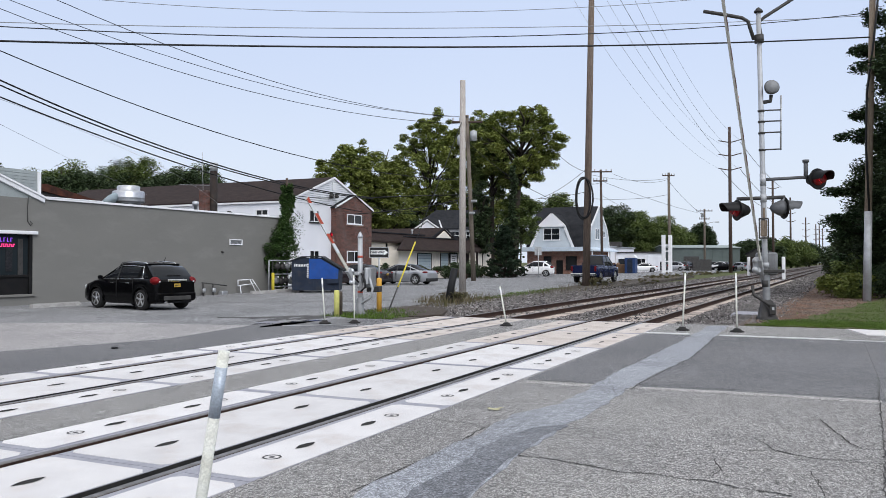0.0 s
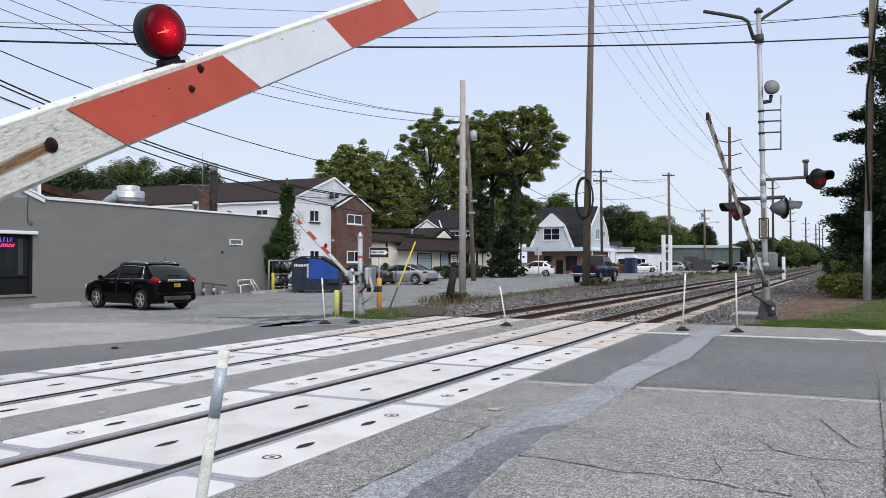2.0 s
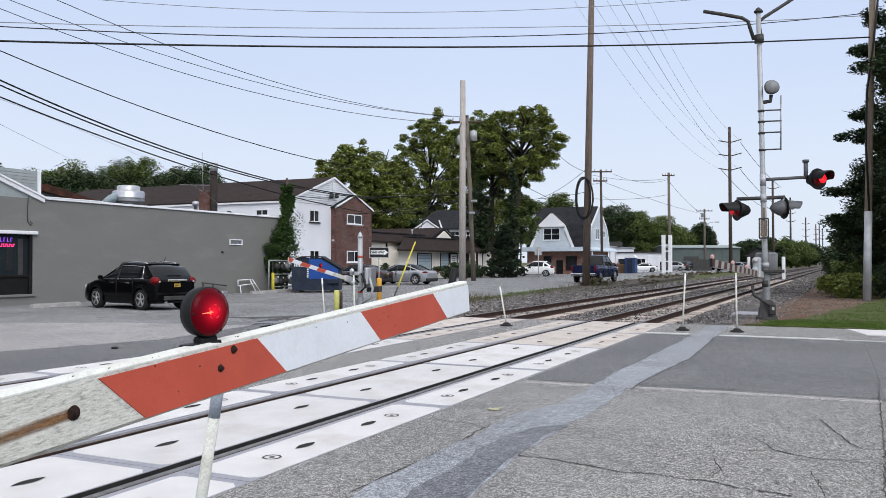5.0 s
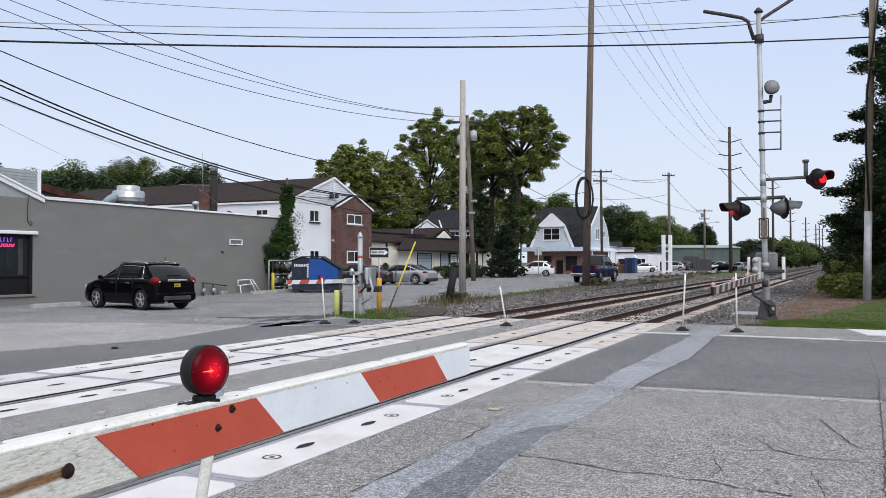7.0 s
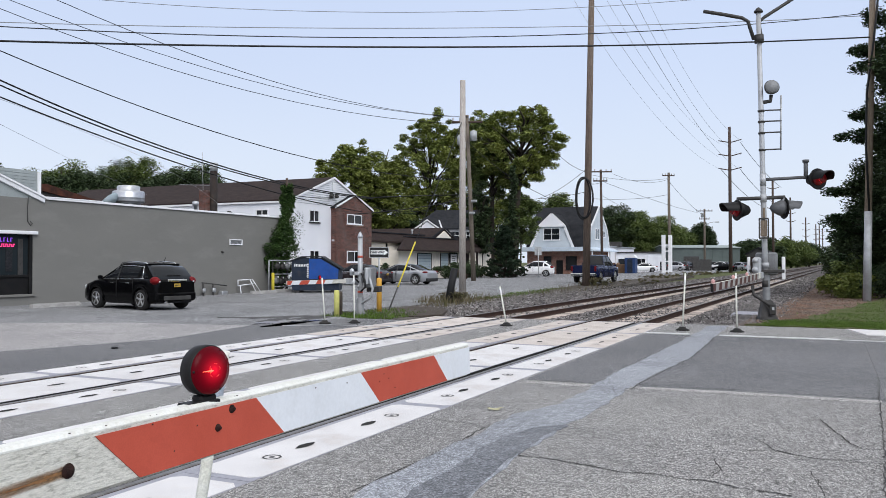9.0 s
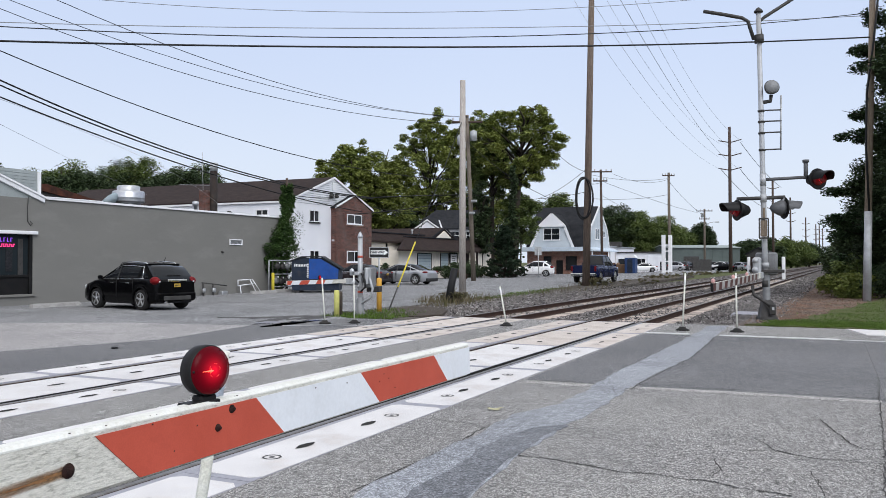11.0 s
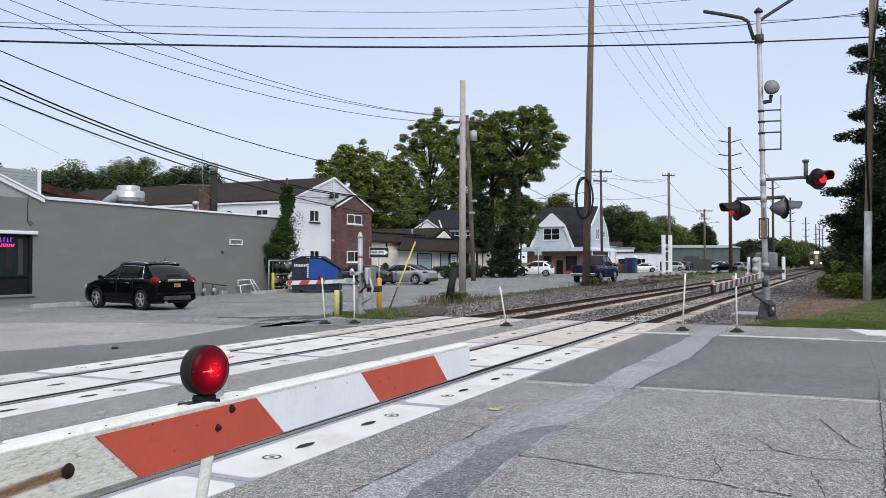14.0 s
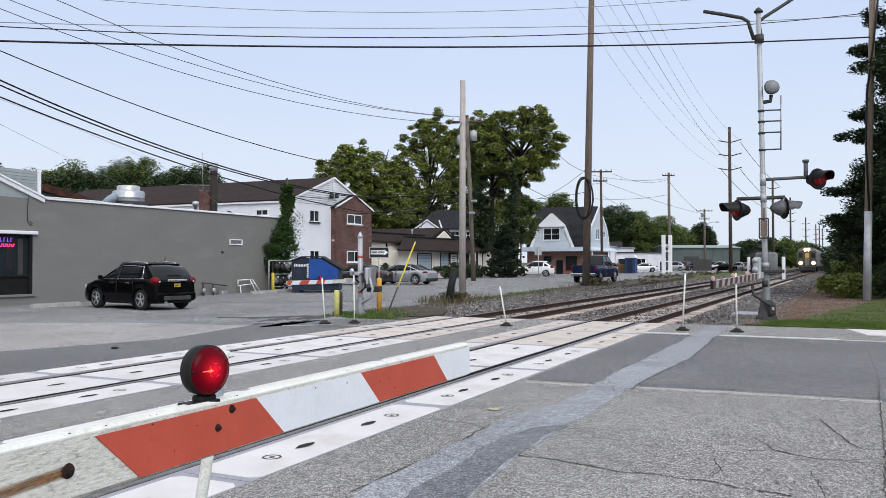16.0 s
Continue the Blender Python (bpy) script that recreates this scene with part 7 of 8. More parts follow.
# gate gear on the mast
boxpart("gate_motor", (-1.82, 27.62, 1.66), (0.64, 0.34, 0.72), ALU_DARK, ms, 0.05, "grey gate motor housing")
boxpart("gate_motor", (-2.06, 27.08, 1.62), (0.24, 0.3, 0.5), ALU_PAINT, ms, 0.05, "grey gate motor housing")
for dx, dz in ((-0.1, 0.36), (-0.1, 0.09)):
    b = bmesh.new()
    lathe(b, [(0.085, 0), (0.085, 0.05), (0.06, 0.06), (0.05, 0.09), (0.01, 0.095)], 14, pose(-2.0 + dx, 26.79, 1.4 + dz, 90, 0, 0))
    part("cover_bolt", b, ALU_PAINT, ms)
tubepart("clamp_band", [on_mast(1.55), on_mast(1.70)], 0.118, ALU_PAINT, ms, 14)
tubepart("clamp_band", [on_mast(0.95), on_mast(1.15)], 0.115, DARK_STEEL, ms, 14)
boxpart("gear_beam", (-1.80, 27.2, 1.44), (1.05, 0.16, 0.10), DARK_STEEL, ms, 0.02)
boxpart("counterweight_arm", (-2.31, 27.2, 1.58), (0.08, 0.16, 0.60), WHITE_PAINT, ms, 0.02, "white counterweight arm")
boxpart("counterweight_arm", (-1.31, 27.25, 1.53), (0.10, 0.16, 0.70), WHITE_PAINT, ms, 0.02, "white counterweight arm")
tubepart("conduit", [(-2.2, 27.0, 1.0), (-2.15, 27.0, 0.7), (-1.85, 27.05, 0.5), (-1.62, 27.1, 0.3)], 0.045, DARK_STEEL, ms, 8)
slab("utility_pad", rect(-3.1, -2.1, 29.6, 31.4), -0.35, -0.06, PANEL_STEEL, "flat grey concrete utility lid beside the mast", "utility cover")


def rust_stain():
    """Rust washed down in a narrow, fading, uneven streak along -y from the origin."""
    m = material("washed_rust", (0.30, 0.165, 0.075), (0.17, 0.085, 0.04), scale=60, rough=0.9, grain=0.2)
    nt = m.node_tree
    bs = nt.nodes["Principled BSDF"]

    def calc(op, a, b):
        n = nt.nodes.new("ShaderNodeMath")
        n.operation = op
        n.use_clamp = op == "SUBTRACT"
        for sock, val in ((n.inputs[0], a), (n.inputs[1], b)):
            if isinstance(val, (int, float)):
                sock.default_value = val
            else:
                nt.links.new(val, sock)
        return n.outputs[0]

    tc = nt.nodes.new("ShaderNodeTexCoord")
    sp = nt.nodes.new("ShaderNodeSeparateXYZ")
    nt.links.new(tc.outputs["Object"], sp.inputs[0])
    down = calc("MULTIPLY", sp.outputs["Y"], -0.06)
    off = calc("ABSOLUTE", calc("ADD", sp.outputs["Z"], down), 0.0)
    across = calc("SUBTRACT", 1.0, calc("DIVIDE", off, 0.012))
    along = calc("SUBTRACT", 1.0, calc("DIVIDE", calc("ABSOLUTE", sp.outputs["Y"], 0.0), 0.32))
    mp = nt.nodes.new("ShaderNodeMapping")
    mp.inputs["Scale"].default_value = (1, 22, 260)
    nz = nt.nodes.new("ShaderNodeTexNoise")
    nz.inputs["Scale"].default_value = 1.0
    nz.inputs["Detail"].default_value = 4.0
    nt.links.new(tc.outputs["Object"], mp.inputs[0])
    nt.links.new(mp.outputs[0], nz.inputs["Vector"])
    fade = calc("MULTIPLY", calc("MULTIPLY", across, along), calc("MULTIPLY", nz.outputs[0], 2.1))
    nt.links.new(calc("MINIMUM", fade, 0.9), bs.inputs["Alpha"])
    return m


# gates: the arm turns about its shaft at the thing's origin; it lies along local +y
def gate_arm(label, length, z0, z1, start, bare, parent, red=None, stripe=0.4045, t=0.032, widths=None, first=0, white=None, lip=0.002, slant=0.088):
    ob = new("gate_arm")
    ob.parent = parent
    ob["label"] = label
    lean = slant * (z1 - z0) / 0.1
    b = bmesh.new()
    box(b, (-t / 2, (start + length) / 2, (z0 + z1) / 2), (t, length - start, z1 - z0), 0.004 if lip < 0.01 else 0.008)
    part("board", b, ARM_BARE, ob, "worn white painted board")
    y = length
    widths = widths or [0.268] + [stripe] * 60
    colours = [white or ARM_WHITE, red or ARM_RED]
    for i, w in enumerate(widths):
        ya, yb = y - w, y
        if ya < bare:
            break
        top_b, bot_b = (yb, yb + lean) if i else (yb - 0.002, yb - 0.002)
        for xs0, xs1 in ((0.0005, 0.0025), (-t - 0.0025, -t - 0.0005)):
            b = bmesh.new()
            prism(b, [(ya, z1 - lip), (top_b, z1 - lip), (bot_b, z0 + min(lip, 0.006)), (ya + lean, z0 + min(lip, 0.006))], xs0, xs1, "x")
            part("stripe", b, colours[(i + first) % 2], ob, "red reflective stripe" if (i + first) % 2 else "white reflective stripe")
        y = ya
    return ob


def arm_lamp(parent, y, z, r, t=0.032):
    la = new("arm_lamp")
    la.parent = parent
    la.matrix_basis = pose(-t / 2, y, z, 0, 90, 0) @ pose(0, 0, 0, 9 if r < 0.06 else 0, 0, 0)
    b = bmesh.new()
    lathe(b, [(r * 0.84, -0.019), (r * 0.97, -0.015), (r * 1.0, 0.0), (r * 0.99, 0.012), (r * 0.95, 0.014)], 36)
    part("housing", b, BLACK_PAINT, la, "black round lamp housing")
    for s in (1, -1):
        b = bmesh.new()
        lathe(b, [(r * 0.96, 0.011), (r * 0.93, 0.017), (r * 0.66, 0.022), (r * 0.3, 0.0255), (r * 0.05, 0.026)], 32, pose(0, 0, 0, 0, 0 if s > 0 else 180, 0))
        part("lens", b, LENS_ARM if r < 0.06 else LENS_ARM_FAR, la, "glowing ribbed red lens")
        turn = pose(0, 0, 0, 0, 0 if s > 0 else 180, 0)
        rg = bmesh.new()
        for q, n in ((0.62, 36), (0.42, 28)):
            tube(rg, [(r * q * math.cos(2 * math.pi * k / n), r * q * math.sin(2 * math.pi * k / n), 0.0235 - 0.012 * (q - 0.42)) for k in range(n + 1)], 0.0008, 4, False)
        part("lens_ribs", rg, LENS_RED, la, "fine moulded ribs of the red lens", turn)
        rg = bmesh.new()
        for a0 in (0.3, 1.5, 2.6, 3.9, 5.2):
            tube(rg, [(r * 0.27 * math.cos(a0 + 0.16 * k), r * 0.27 * math.sin(a0 + 0.16 * k), 0.0262) for k in range(5)], [0.0004, 0.0011, 0.0013, 0.0010, 0.0004], 5, False)
        part("lens_ring", rg, GLOW_DIM, la, "broken glowing inner ring", turn)
        b = bmesh.new()
        tube(b, [(0.0, -r * 0.60, 0.0252), (0.0, -r * 0.40, 0.0266), (0.0, -r * 0.22, 0.0272)], [0.0003, 0.0010, 0.0022], 6)
        tube(b, [(0.0, -r * 0.22, 0.0272), (0.0, -r * 0.08, 0.0276)], [0.0026, 0.0009], 6)
        tube(b, [(-r * 0.09, -r * 0.19, 0.0272), (r * 0.09, -r * 0.21, 0.0272)], [0.0007, 0.0007], 5)
        part("filament", b, GLOW_CORE, la, "bright filament streak", turn)
    for k in range(3):
        a = 2 * math.pi * k / 3 + 0.5
        b = bmesh.new()
        lathe(b, [(0.0025, 0.012), (0.0025, 0.0185), (0.001, 0.019)], 8, pose(r * 0.88 * math.cos(a), r * 0.88 * math.sin(a), 0))
        part("screw", b, BLACK_PAINT, la)
    b = bmesh.new()
    box(b, (r * 1.12, 0.0, -0.004), (r * 0.32, 0.040, 0.028), 0.004)
    box(b, (r * 1.27, -0.012, -0.004), (0.008, 0.075, 0.034), 0.002)
    part("bracket", b, BLACK_PAINT, la)
    return la


nm = thing("gate_mast", "silver gate mast with motor housing beside the road", "crossing gate mast", pose(-1.55, -0.42, 0))
tubepart("mast", [(0, -0.15, 0), (0, -0.15, 2.6)], 0.075, ALU_PAINT, nm, 16)
boxpart("gate_motor", (0.06, 0.12, 1.5), (0.3, 0.4, 0.6), GALV, nm, 0.04)
boxpart("base", (0, -0.1, 0.12), (0.5, 0.5, 0.24), DARK_STEEL, nm, 0.03)

lm = thing("gate_mast", "silver gate mast with grey cabinet and conduits in the verge", "crossing gate mast", pose(-14.07, 23.33, 0))
tubepart("mast", [(0, 0, -0.1), (0, 0, 2.55)], [0.085, 0.08], ALU_PAINT, lm, 16)
b = bmesh.new()
lathe(b, [(0.09, 2.52), (0.09, 2.58), (0.02, 2.72)], 14)
part("cap", b, GALV, lm)
b = bmesh.new()
lathe(b, [(0.19, -0.1), (0.19, 0.04), (0.13, 0.10), (0.12, 0.50), (0.09, 0.55)], 14)
part("base", b, ALU_DARK, lm)
boxpart("cabinet", (0.20, 0.30, 1.2), (0.30, 0.34, 0.68), ALU_DARK, lm, 0.04, "grey gate motor cabinet")
boxpart("cabinet", (0.30, -0.02, 1.25), (0.12, 0.26, 0.56), ALU_PAINT, lm, 0.04)
boxpart("bracket", (-0.12, -0.12, 1.33), (0.36, 0.14, 0.1), GALV, lm, 0.02)
boxpart("bracket", (-0.1, -0.1, 0.93), (0.3, 0.14, 0.08), GALV, lm, 0.02)
for z, c in ((1.86, ARM_RED), (0.70, ARM_RED)):
    tubepart("reflector_band", [(0, 0, z), (0, 0, z + 0.07)], 0.087, c, lm, 14)
tubepart("conduit", [(0.42, -0.1, 1.2), (0.55, -0.12, 0.85), (0.45, -0.1, 0.55), (0.2, -0.05, 0.42), (0.08, -0.04, 0.35)], 0.04, ALU_PAINT, lm, 8)
tubepart("conduit", [(0.12, -0.12, 1.35), (0.3, -0.2, 1.1), (0.3, -0.18, 0.9), (0.1, -0.12, 0.75)], 0.03, CABLE, lm, 8)
tubepart("conduit", [(-0.2, -0.12, 1.45), (-0.1, -0.2, 1.2), (0.05, -0.15, 1.05)], 0.025, CABLE, lm, 8)
for dx, z in ((-0.18, 1.42), (-0.2, 1.05)):
    b = bmesh.new()
    lathe(b, [(0.08, 0), (0.09, 0.03), (0.06, 0.08), (0.02, 0.1)], 12, pose(dx, -0.2, z, 90, 0, 0))
    part("junction_cap", b, TIN, lm)
boxpart("gate_shaft", (0.25, 0.5, 0.82), (0.5, 0.2, 0.2), DARK_STEEL, lm, 0.02)

near_arm = gate_arm("red and white striped crossing gate arm with a lit red lamp", 3.192, -0.284, -0.163, -0.5, 1.3, nm, t=0.038,
                    widths=[0.326, 0.507, 0.494, 0.4785, 2.0], lip=0.0145, slant=0.090)
b = bmesh.new()
box(b, (-0.019, 2.17, -0.1695), (0.0392, 2.043, 0.0150), 0.006)
part("top_edge", b, ARM_EDGE, near_arm, "white painted top edge of the board")
arm_lamp(near_arm, 1.713, -0.0942, 0.0475, 0.038).matrix_basis @= Matrix.Scale(1.177, 4)
for y, z, r in ((1.326, -0.227, 0.0147), (1.726, -0.2228, 0.0094), (1.775, -0.189, 0.0106)):
    b = bmesh.new()
    lathe(b, [(r * 0.95, 0.0), (r * 0.9, 0.0014), (r * 0.62, 0.002), (r * 0.58, 0.006), (r * 0.42, 0.0065), (r * 0.38, 0.009), (r * 0.1, 0.0095)], 14, pose(0.0022, y, z, 0, 90, 0))
    part("bolt", b, BOLT_RUST, near_arm, "dark rusty bolt head")
rnd = random.Random(31)
b = bmesh.new()
box(b, (0.0002, -0.17, -0.008), (0.0004, 0.34, 0.05))
part("rust_streak", b, rust_stain(), near_arm, "soft rust streak run down from the bolt", pose(0.0003, 1.322, -0.2275))
b = bmesh.new()
for i in range(13):
    box(b, (rnd.uniform(-0.006, 0.0005), rnd.uniform(1.15, 3.1), -0.1618 - rnd.uniform(0, 0.003)), (rnd.uniform(0.001, 0.003), rnd.uniform(0.002, 0.006), 0.0015), 0.0004)
for y, z in ((2.50, -0.197), (2.53, -0.214), (2.47, -0.217), (2.57, -0.248), (1.59, -0.246), (1.66, -0.206), (2.28, -0.196), (1.53, -0.181), (2.12, -0.188)):
    box(b, (0.0026, y, z), (0.0006, rnd.uniform(0.003, 0.006), 0.003))
part("staples", b, RAIL_SIDE, near_arm, "rusty staples and chips in the paint")["kind"] = "stuff"
boxpart("arm_socket", (-0.02, -0.25, -0.223), (0.09, 0.6, 0.16), ALU_PAINT, near_arm, 0.01)
boxpart("arm_bracket", (-0.02, -0.05, -0.10), (0.07, 0.14, 0.22), ALU_PAINT, near_arm, 0.01)
tubepart("shaft", [(-0.3, 0, 0), (0.06, 0, 0)], 0.05, DARK_STEEL, near_arm, 12)
# this arm's shade is painted in: both stripe colours are darkened
right_arm = gate_arm("long red and white gate arm at the signal mast", 9.6, -0.10, 0.07, 0.2, 0.8, ms, ARM_RED_SHADED, t=0.05, white=ARM_WHITE_SHADED, widths=[0.42] * 40, first=1)
boxpart("tip_cap", (-0.025, 9.605, -0.015), (0.056, 0.02, 0.176), BLACK_PAINT, right_arm)
for y in (9.4, 6.4, 3.8):
    boxpart("tip_lamp", (-0.02, y, 0.115), (0.08, 0.09, 0.10), LENS_PALE, right_arm, 0.03, "pale pink unlit lamp")
boxpart("arm_socket", (-0.02, 0.2, -0.015), (0.12, 1.0, 0.2), ALU_PAINT, right_arm, 0.01)
left_arm = gate_arm("red and white gate arm beside the car park", 3.72, -0.07, 0.055, 0.1, 1.0, lm, widths=[0.27, 0.42, 0.46, 0.42, 0.44, 0.44, 0.44], first=1)
arm_lamp(left_arm, 2.03, 0.13, 0.075)
boxpart("arm_socket", (-0.02, 0.2, -0.01), (0.12, 0.7, 0.2), ALU_PAINT, left_arm, 0.01)


# ---- the train ----
train = thing("commuter_train", "stainless steel commuter train with lit headlights approaching", "train")
b = bmesh.new()
prof = [(-1.45, 0.95), (1.45, 0.95), (1.53, 1.3), (1.53, 3.2), (1.40, 3.75), (1.0, 4.1), (0.4, 4.25), (-0.4, 4.25), (-1.0, 4.1), (-1.40, 3.75), (-1.53, 3.2), (-1.53, 1.3)]
prism(b, prof, 0.0, 25.8, "y")
prism(b, prof, 26.6, 52.0, "y")
prism(b, prof, 52.8, 78.2, "y")
part("body", b, TRAIN_STEEL, train, "stainless steel car bodies")
b = bmesh.new()
prism(b, [(-1.42, 1.0), (1.42, 1.0), (1.42, 3.2), (1.25, 3.65), (-1.25, 3.65), (-1.42, 3.2)], -0.06, 0.02, "y")
part("front", b, TRAIN_DARK, train, "dark cab front")
for x, w in ((-0.98, 0.62), (0.98, 0.62), (0, 0.6)):
    boxpart("cab_window", (x, -0.09, 2.85), (w, 0.05, 0.8), GLASS_DARK if x else GLOW_WIN, train, 0.03, "cab window" if x else "amber lit middle window")
boxpart("cab_door", (0, -0.085, 1.75), (0.66, 0.04, 1.3), TRAIN_STEEL, train, 0.02)
for x, z, r in ((-1.0, 1.55, 0.30), (1.0, 1.55, 0.30), (-0.24, 3.82, 0.26), (0.24, 3.82, 0.26)):
    bl = bmesh.new()
    lathe(bl, [(r, 0.0), (r * 0.9, 0.08), (r * 0.3, 0.1)], 16, pose(x, -0.1, z, 90, 0, 0))
    part("headlight", bl, GLOW_HEAD, train, "glowing yellow white headlight")
boxpart("pilot", (0, -0.1, 0.6), (2.6, 0.3, 0.7), DARK_STEEL, train, 0.05)
for y in (3.5, 20, 30, 47, 56, 73):
    boxpart("truck", (0, y, 0.475), (2.4, 3.2, 0.95), DARK_STEEL, train, 0.05)


# ---- overhead wires ----
def wire(a, b, sag, r, mat):
    """A wire that hangs between two points, sag metres below their chord in the middle."""
    a, b = Vector(a), Vector(b)
    pts = []
    for i in range(21):
        f = i / 20
        p = a.lerp(b, f)
        p.z -= 4 * sag * f * (1 - f)
        pts.append(p)
    bmw = bmesh.new()
    tube(bmw, pts, r, 5)
    solid("overhead_wire", bmw, mat, "thin dark overhead wire between poles" if mat is CABLE else "thin grey overhead conductor between poles", "overhead wire", group="overhead wires")


wire((-25.08, 16.78, 8.77), (1.72, 42.45, 12.09), 0.34, 0.035, CABLE)
wire((-25.07, 16.77, 9.27), (1.49, 42.33, 13.19), 0.74, 0.019, CABLE)
wire((-27.00, 18.06, 9.96), (1.49, 42.33, 13.08), 0.40, 0.016, CABLE_GRAY)
wire((-33.58, 28.14, 14.66), (-3.40, 42.42, 14.79), 0.82, 0.015, CABLE_GRAY)
wire((-12.99, 9.30, 4.58), (-33.80, 39.27, 5.31), -0.37, 0.004, CABLE_PALE)
wire((-14.84, 10.63, 4.52), (-36.18, 35.92, 5.66), 0.05, 0.004, CABLE_PALE)
wire((-38.24, 50.43, 6.08), (-27.10, 62.32, 7.30), -0.15, 0.036, CABLE)
wire((-36.70, 51.17, 5.31), (-27.10, 62.32, 7.07), 0.47, 0.036, CABLE)
wire((-32.72, 45.29, 6.23), (-34.14, 53.47, 6.67), 0.10, 0.030, CABLE)
wire((-16.32, 59.67, 7.57), (-27.71, 108.41, 12.49), 0.15, 0.028, CABLE)
wire((-28.87, 107.84, 13.40), (-25.13, 142.76, 16.01), 0.54, 0.024, CABLE)
wire((-26.33, 109.04, 13.55), (-25.13, 142.76, 15.81), 0.81, 0.021, CABLE)
wire((-28.89, 107.89, 10.22), (-25.15, 142.80, 13.21), 0.35, 0.027, CABLE)
wire((-27.50, 108.51, 12.49), (-22.9, 169.9, 11.3), 0.36, 0.025, CABLE)
wire((-20.80, 66.34, 10.95), (-16.31, 59.66, 8.41), 0.27, 0.017, CABLE)
wire((-27.24, 62.17, 11.75), (-16.44, 59.64, 5.59), 0.88, 0.019, CABLE)
wire((-26.76, 62.48, 7.30), (-16.43, 59.62, 6.94), 0.47, 0.017, CABLE)
wire((-27.1, 105.6, 10.5), (-24.35, 139.2, 8.3), 0.59, 0.019, CABLE)
wire((-15.41, 164.91, 24.53), (-11.6, 232, 21.3), 0.71, 0.064, CABLE_GRAY)
wire((-15.45, 164.98, 19.36), (-11.6, 232, 16.0), 0.89, 0.064, CABLE_GRAY)
wire((-18.76, 163.42, 19.36), (-15.6, 232, 16.0), 0.85, 0.064, CABLE_GRAY)
wire((-25.13, 142.76, 15.81), (-22.9, 169.9, 11.1), 0.5, 0.029, CABLE)
wire((-25.80, 76.20, 7.90), (-16.42, 59.60, 8.62), 0.30, 0.018, CABLE)
wire((-34.12, 56.80, 6.45), (-27.52, 62.12, 6.97), 0.88, 0.019, CABLE)
wire((-39.18, 24.24, 15.96), (-27.75, 63.5, 13.97), 1.58, 0.019, CABLE)
wire((-45.89, 28.47, 17.76), (-27.75, 63.5, 13.4), 1.87, 0.022, CABLE)
wire((-34.82, 23.84, 15.26), (-27.75, 63.5, 14.05), 1.65, 0.019, CABLE)
wire((-35.69, 21.26, 12.63), (-27.03, 60.12, 8.36), 1.70, 0.027, CABLE)
wire((-35.19, 22.05, 11.11), (-31.28, 53.71, 6.59), 1.23, 0.042, CABLE)
wire((-35.19, 22.06, 10.85), (-31.28, 53.72, 6.51), 1.21, 0.037, CABLE)
wire((-35.10, 22.11, 10.16), (-32.06, 53.36, 5.53), 0.75, 0.037, CABLE)
wire((-33.89, 110.00, 41.53), (-19.27, 164.12, 19.6), 3.90, 0.019, CABLE_PALE)
wire((-22.91, 80.00, 30.41), (-19.25, 164.20, 21.86), 2.40, 0.019, CABLE_PALE)
wire((-26.47, 100.00, 37.26), (-19.13, 164.20, 24.45), 3.00, 0.019, CABLE_PALE)
wire((-12.37, 50.00, 19.36), (-14.97, 164.20, 19.16), 2.30, 0.019, CABLE_PALE)
wire((-18.23, 80.00, 29.72), (-15.06, 164.20, 21.95), 3.20, 0.019, CABLE_PALE)
wire((-23.15, 110.00, 39.93), (-14.95, 164.20, 24.51), 3.30, 0.019, CABLE_PALE)

# ---- trees and planting ----
def leaf_mesh(name, centres, radii, per, size, seed, squash=0.75, droop=0.0):
    """Many small leaf blades in clumps round the centres."""
    rs = np.random.RandomState(seed)
    n = len(centres)
    c = np.repeat(np.asarray(centres, float), per, axis=0)
    r = np.repeat(np.asarray(radii, float), per)
    d = rs.normal(size=(n * per, 3))
    d /= np.linalg.norm(d, axis=1)[:, None]
    rad = r * rs.rand(n * per) ** 0.45
    p = c + d * rad[:, None] * np.array([1, 1, squash])
    p[:, 2] -= droop * rad * rs.rand(n * per)
    a = rs.normal(size=(n * per, 3)) + d * 0.3
    a[:, 2] *= 0.35
    a /= np.linalg.norm(a, axis=1)[:, None]
    u = rs.normal(size=(n * per, 3)) * 0.55 + np.array([0, 0, 1.0])
    b = np.cross(a, u)
    b /= np.linalg.norm(b, axis=1)[:, None]
    s = size * rs.uniform(0.6, 1.35, n * per)[:, None]
    v = np.stack([p - a * s, p + b * s * 0.45, p + a * s, p - b * s * 0.45], axis=1).reshape(-1, 3)
    f = np.arange(n * per * 4).reshape(-1, 4)
    me = bpy.data.meshes.new(name)
    me.vertices.add(len(v))
    me.vertices.foreach_set("co", v.astype(np.float32).ravel())
    me.loops.add(f.size)
    me.loops.foreach_set("vertex_index", f.ravel().astype(np.int32))
    me.polygons.add(len(f))
    me.polygons.foreach_set("loop_start", np.arange(0, f.size, 4, dtype=np.int32))
    me.polygons.foreach_set("loop_total", np.full(len(f), 4, dtype=np.int32))
    me.update(calc_edges=True)
    return me


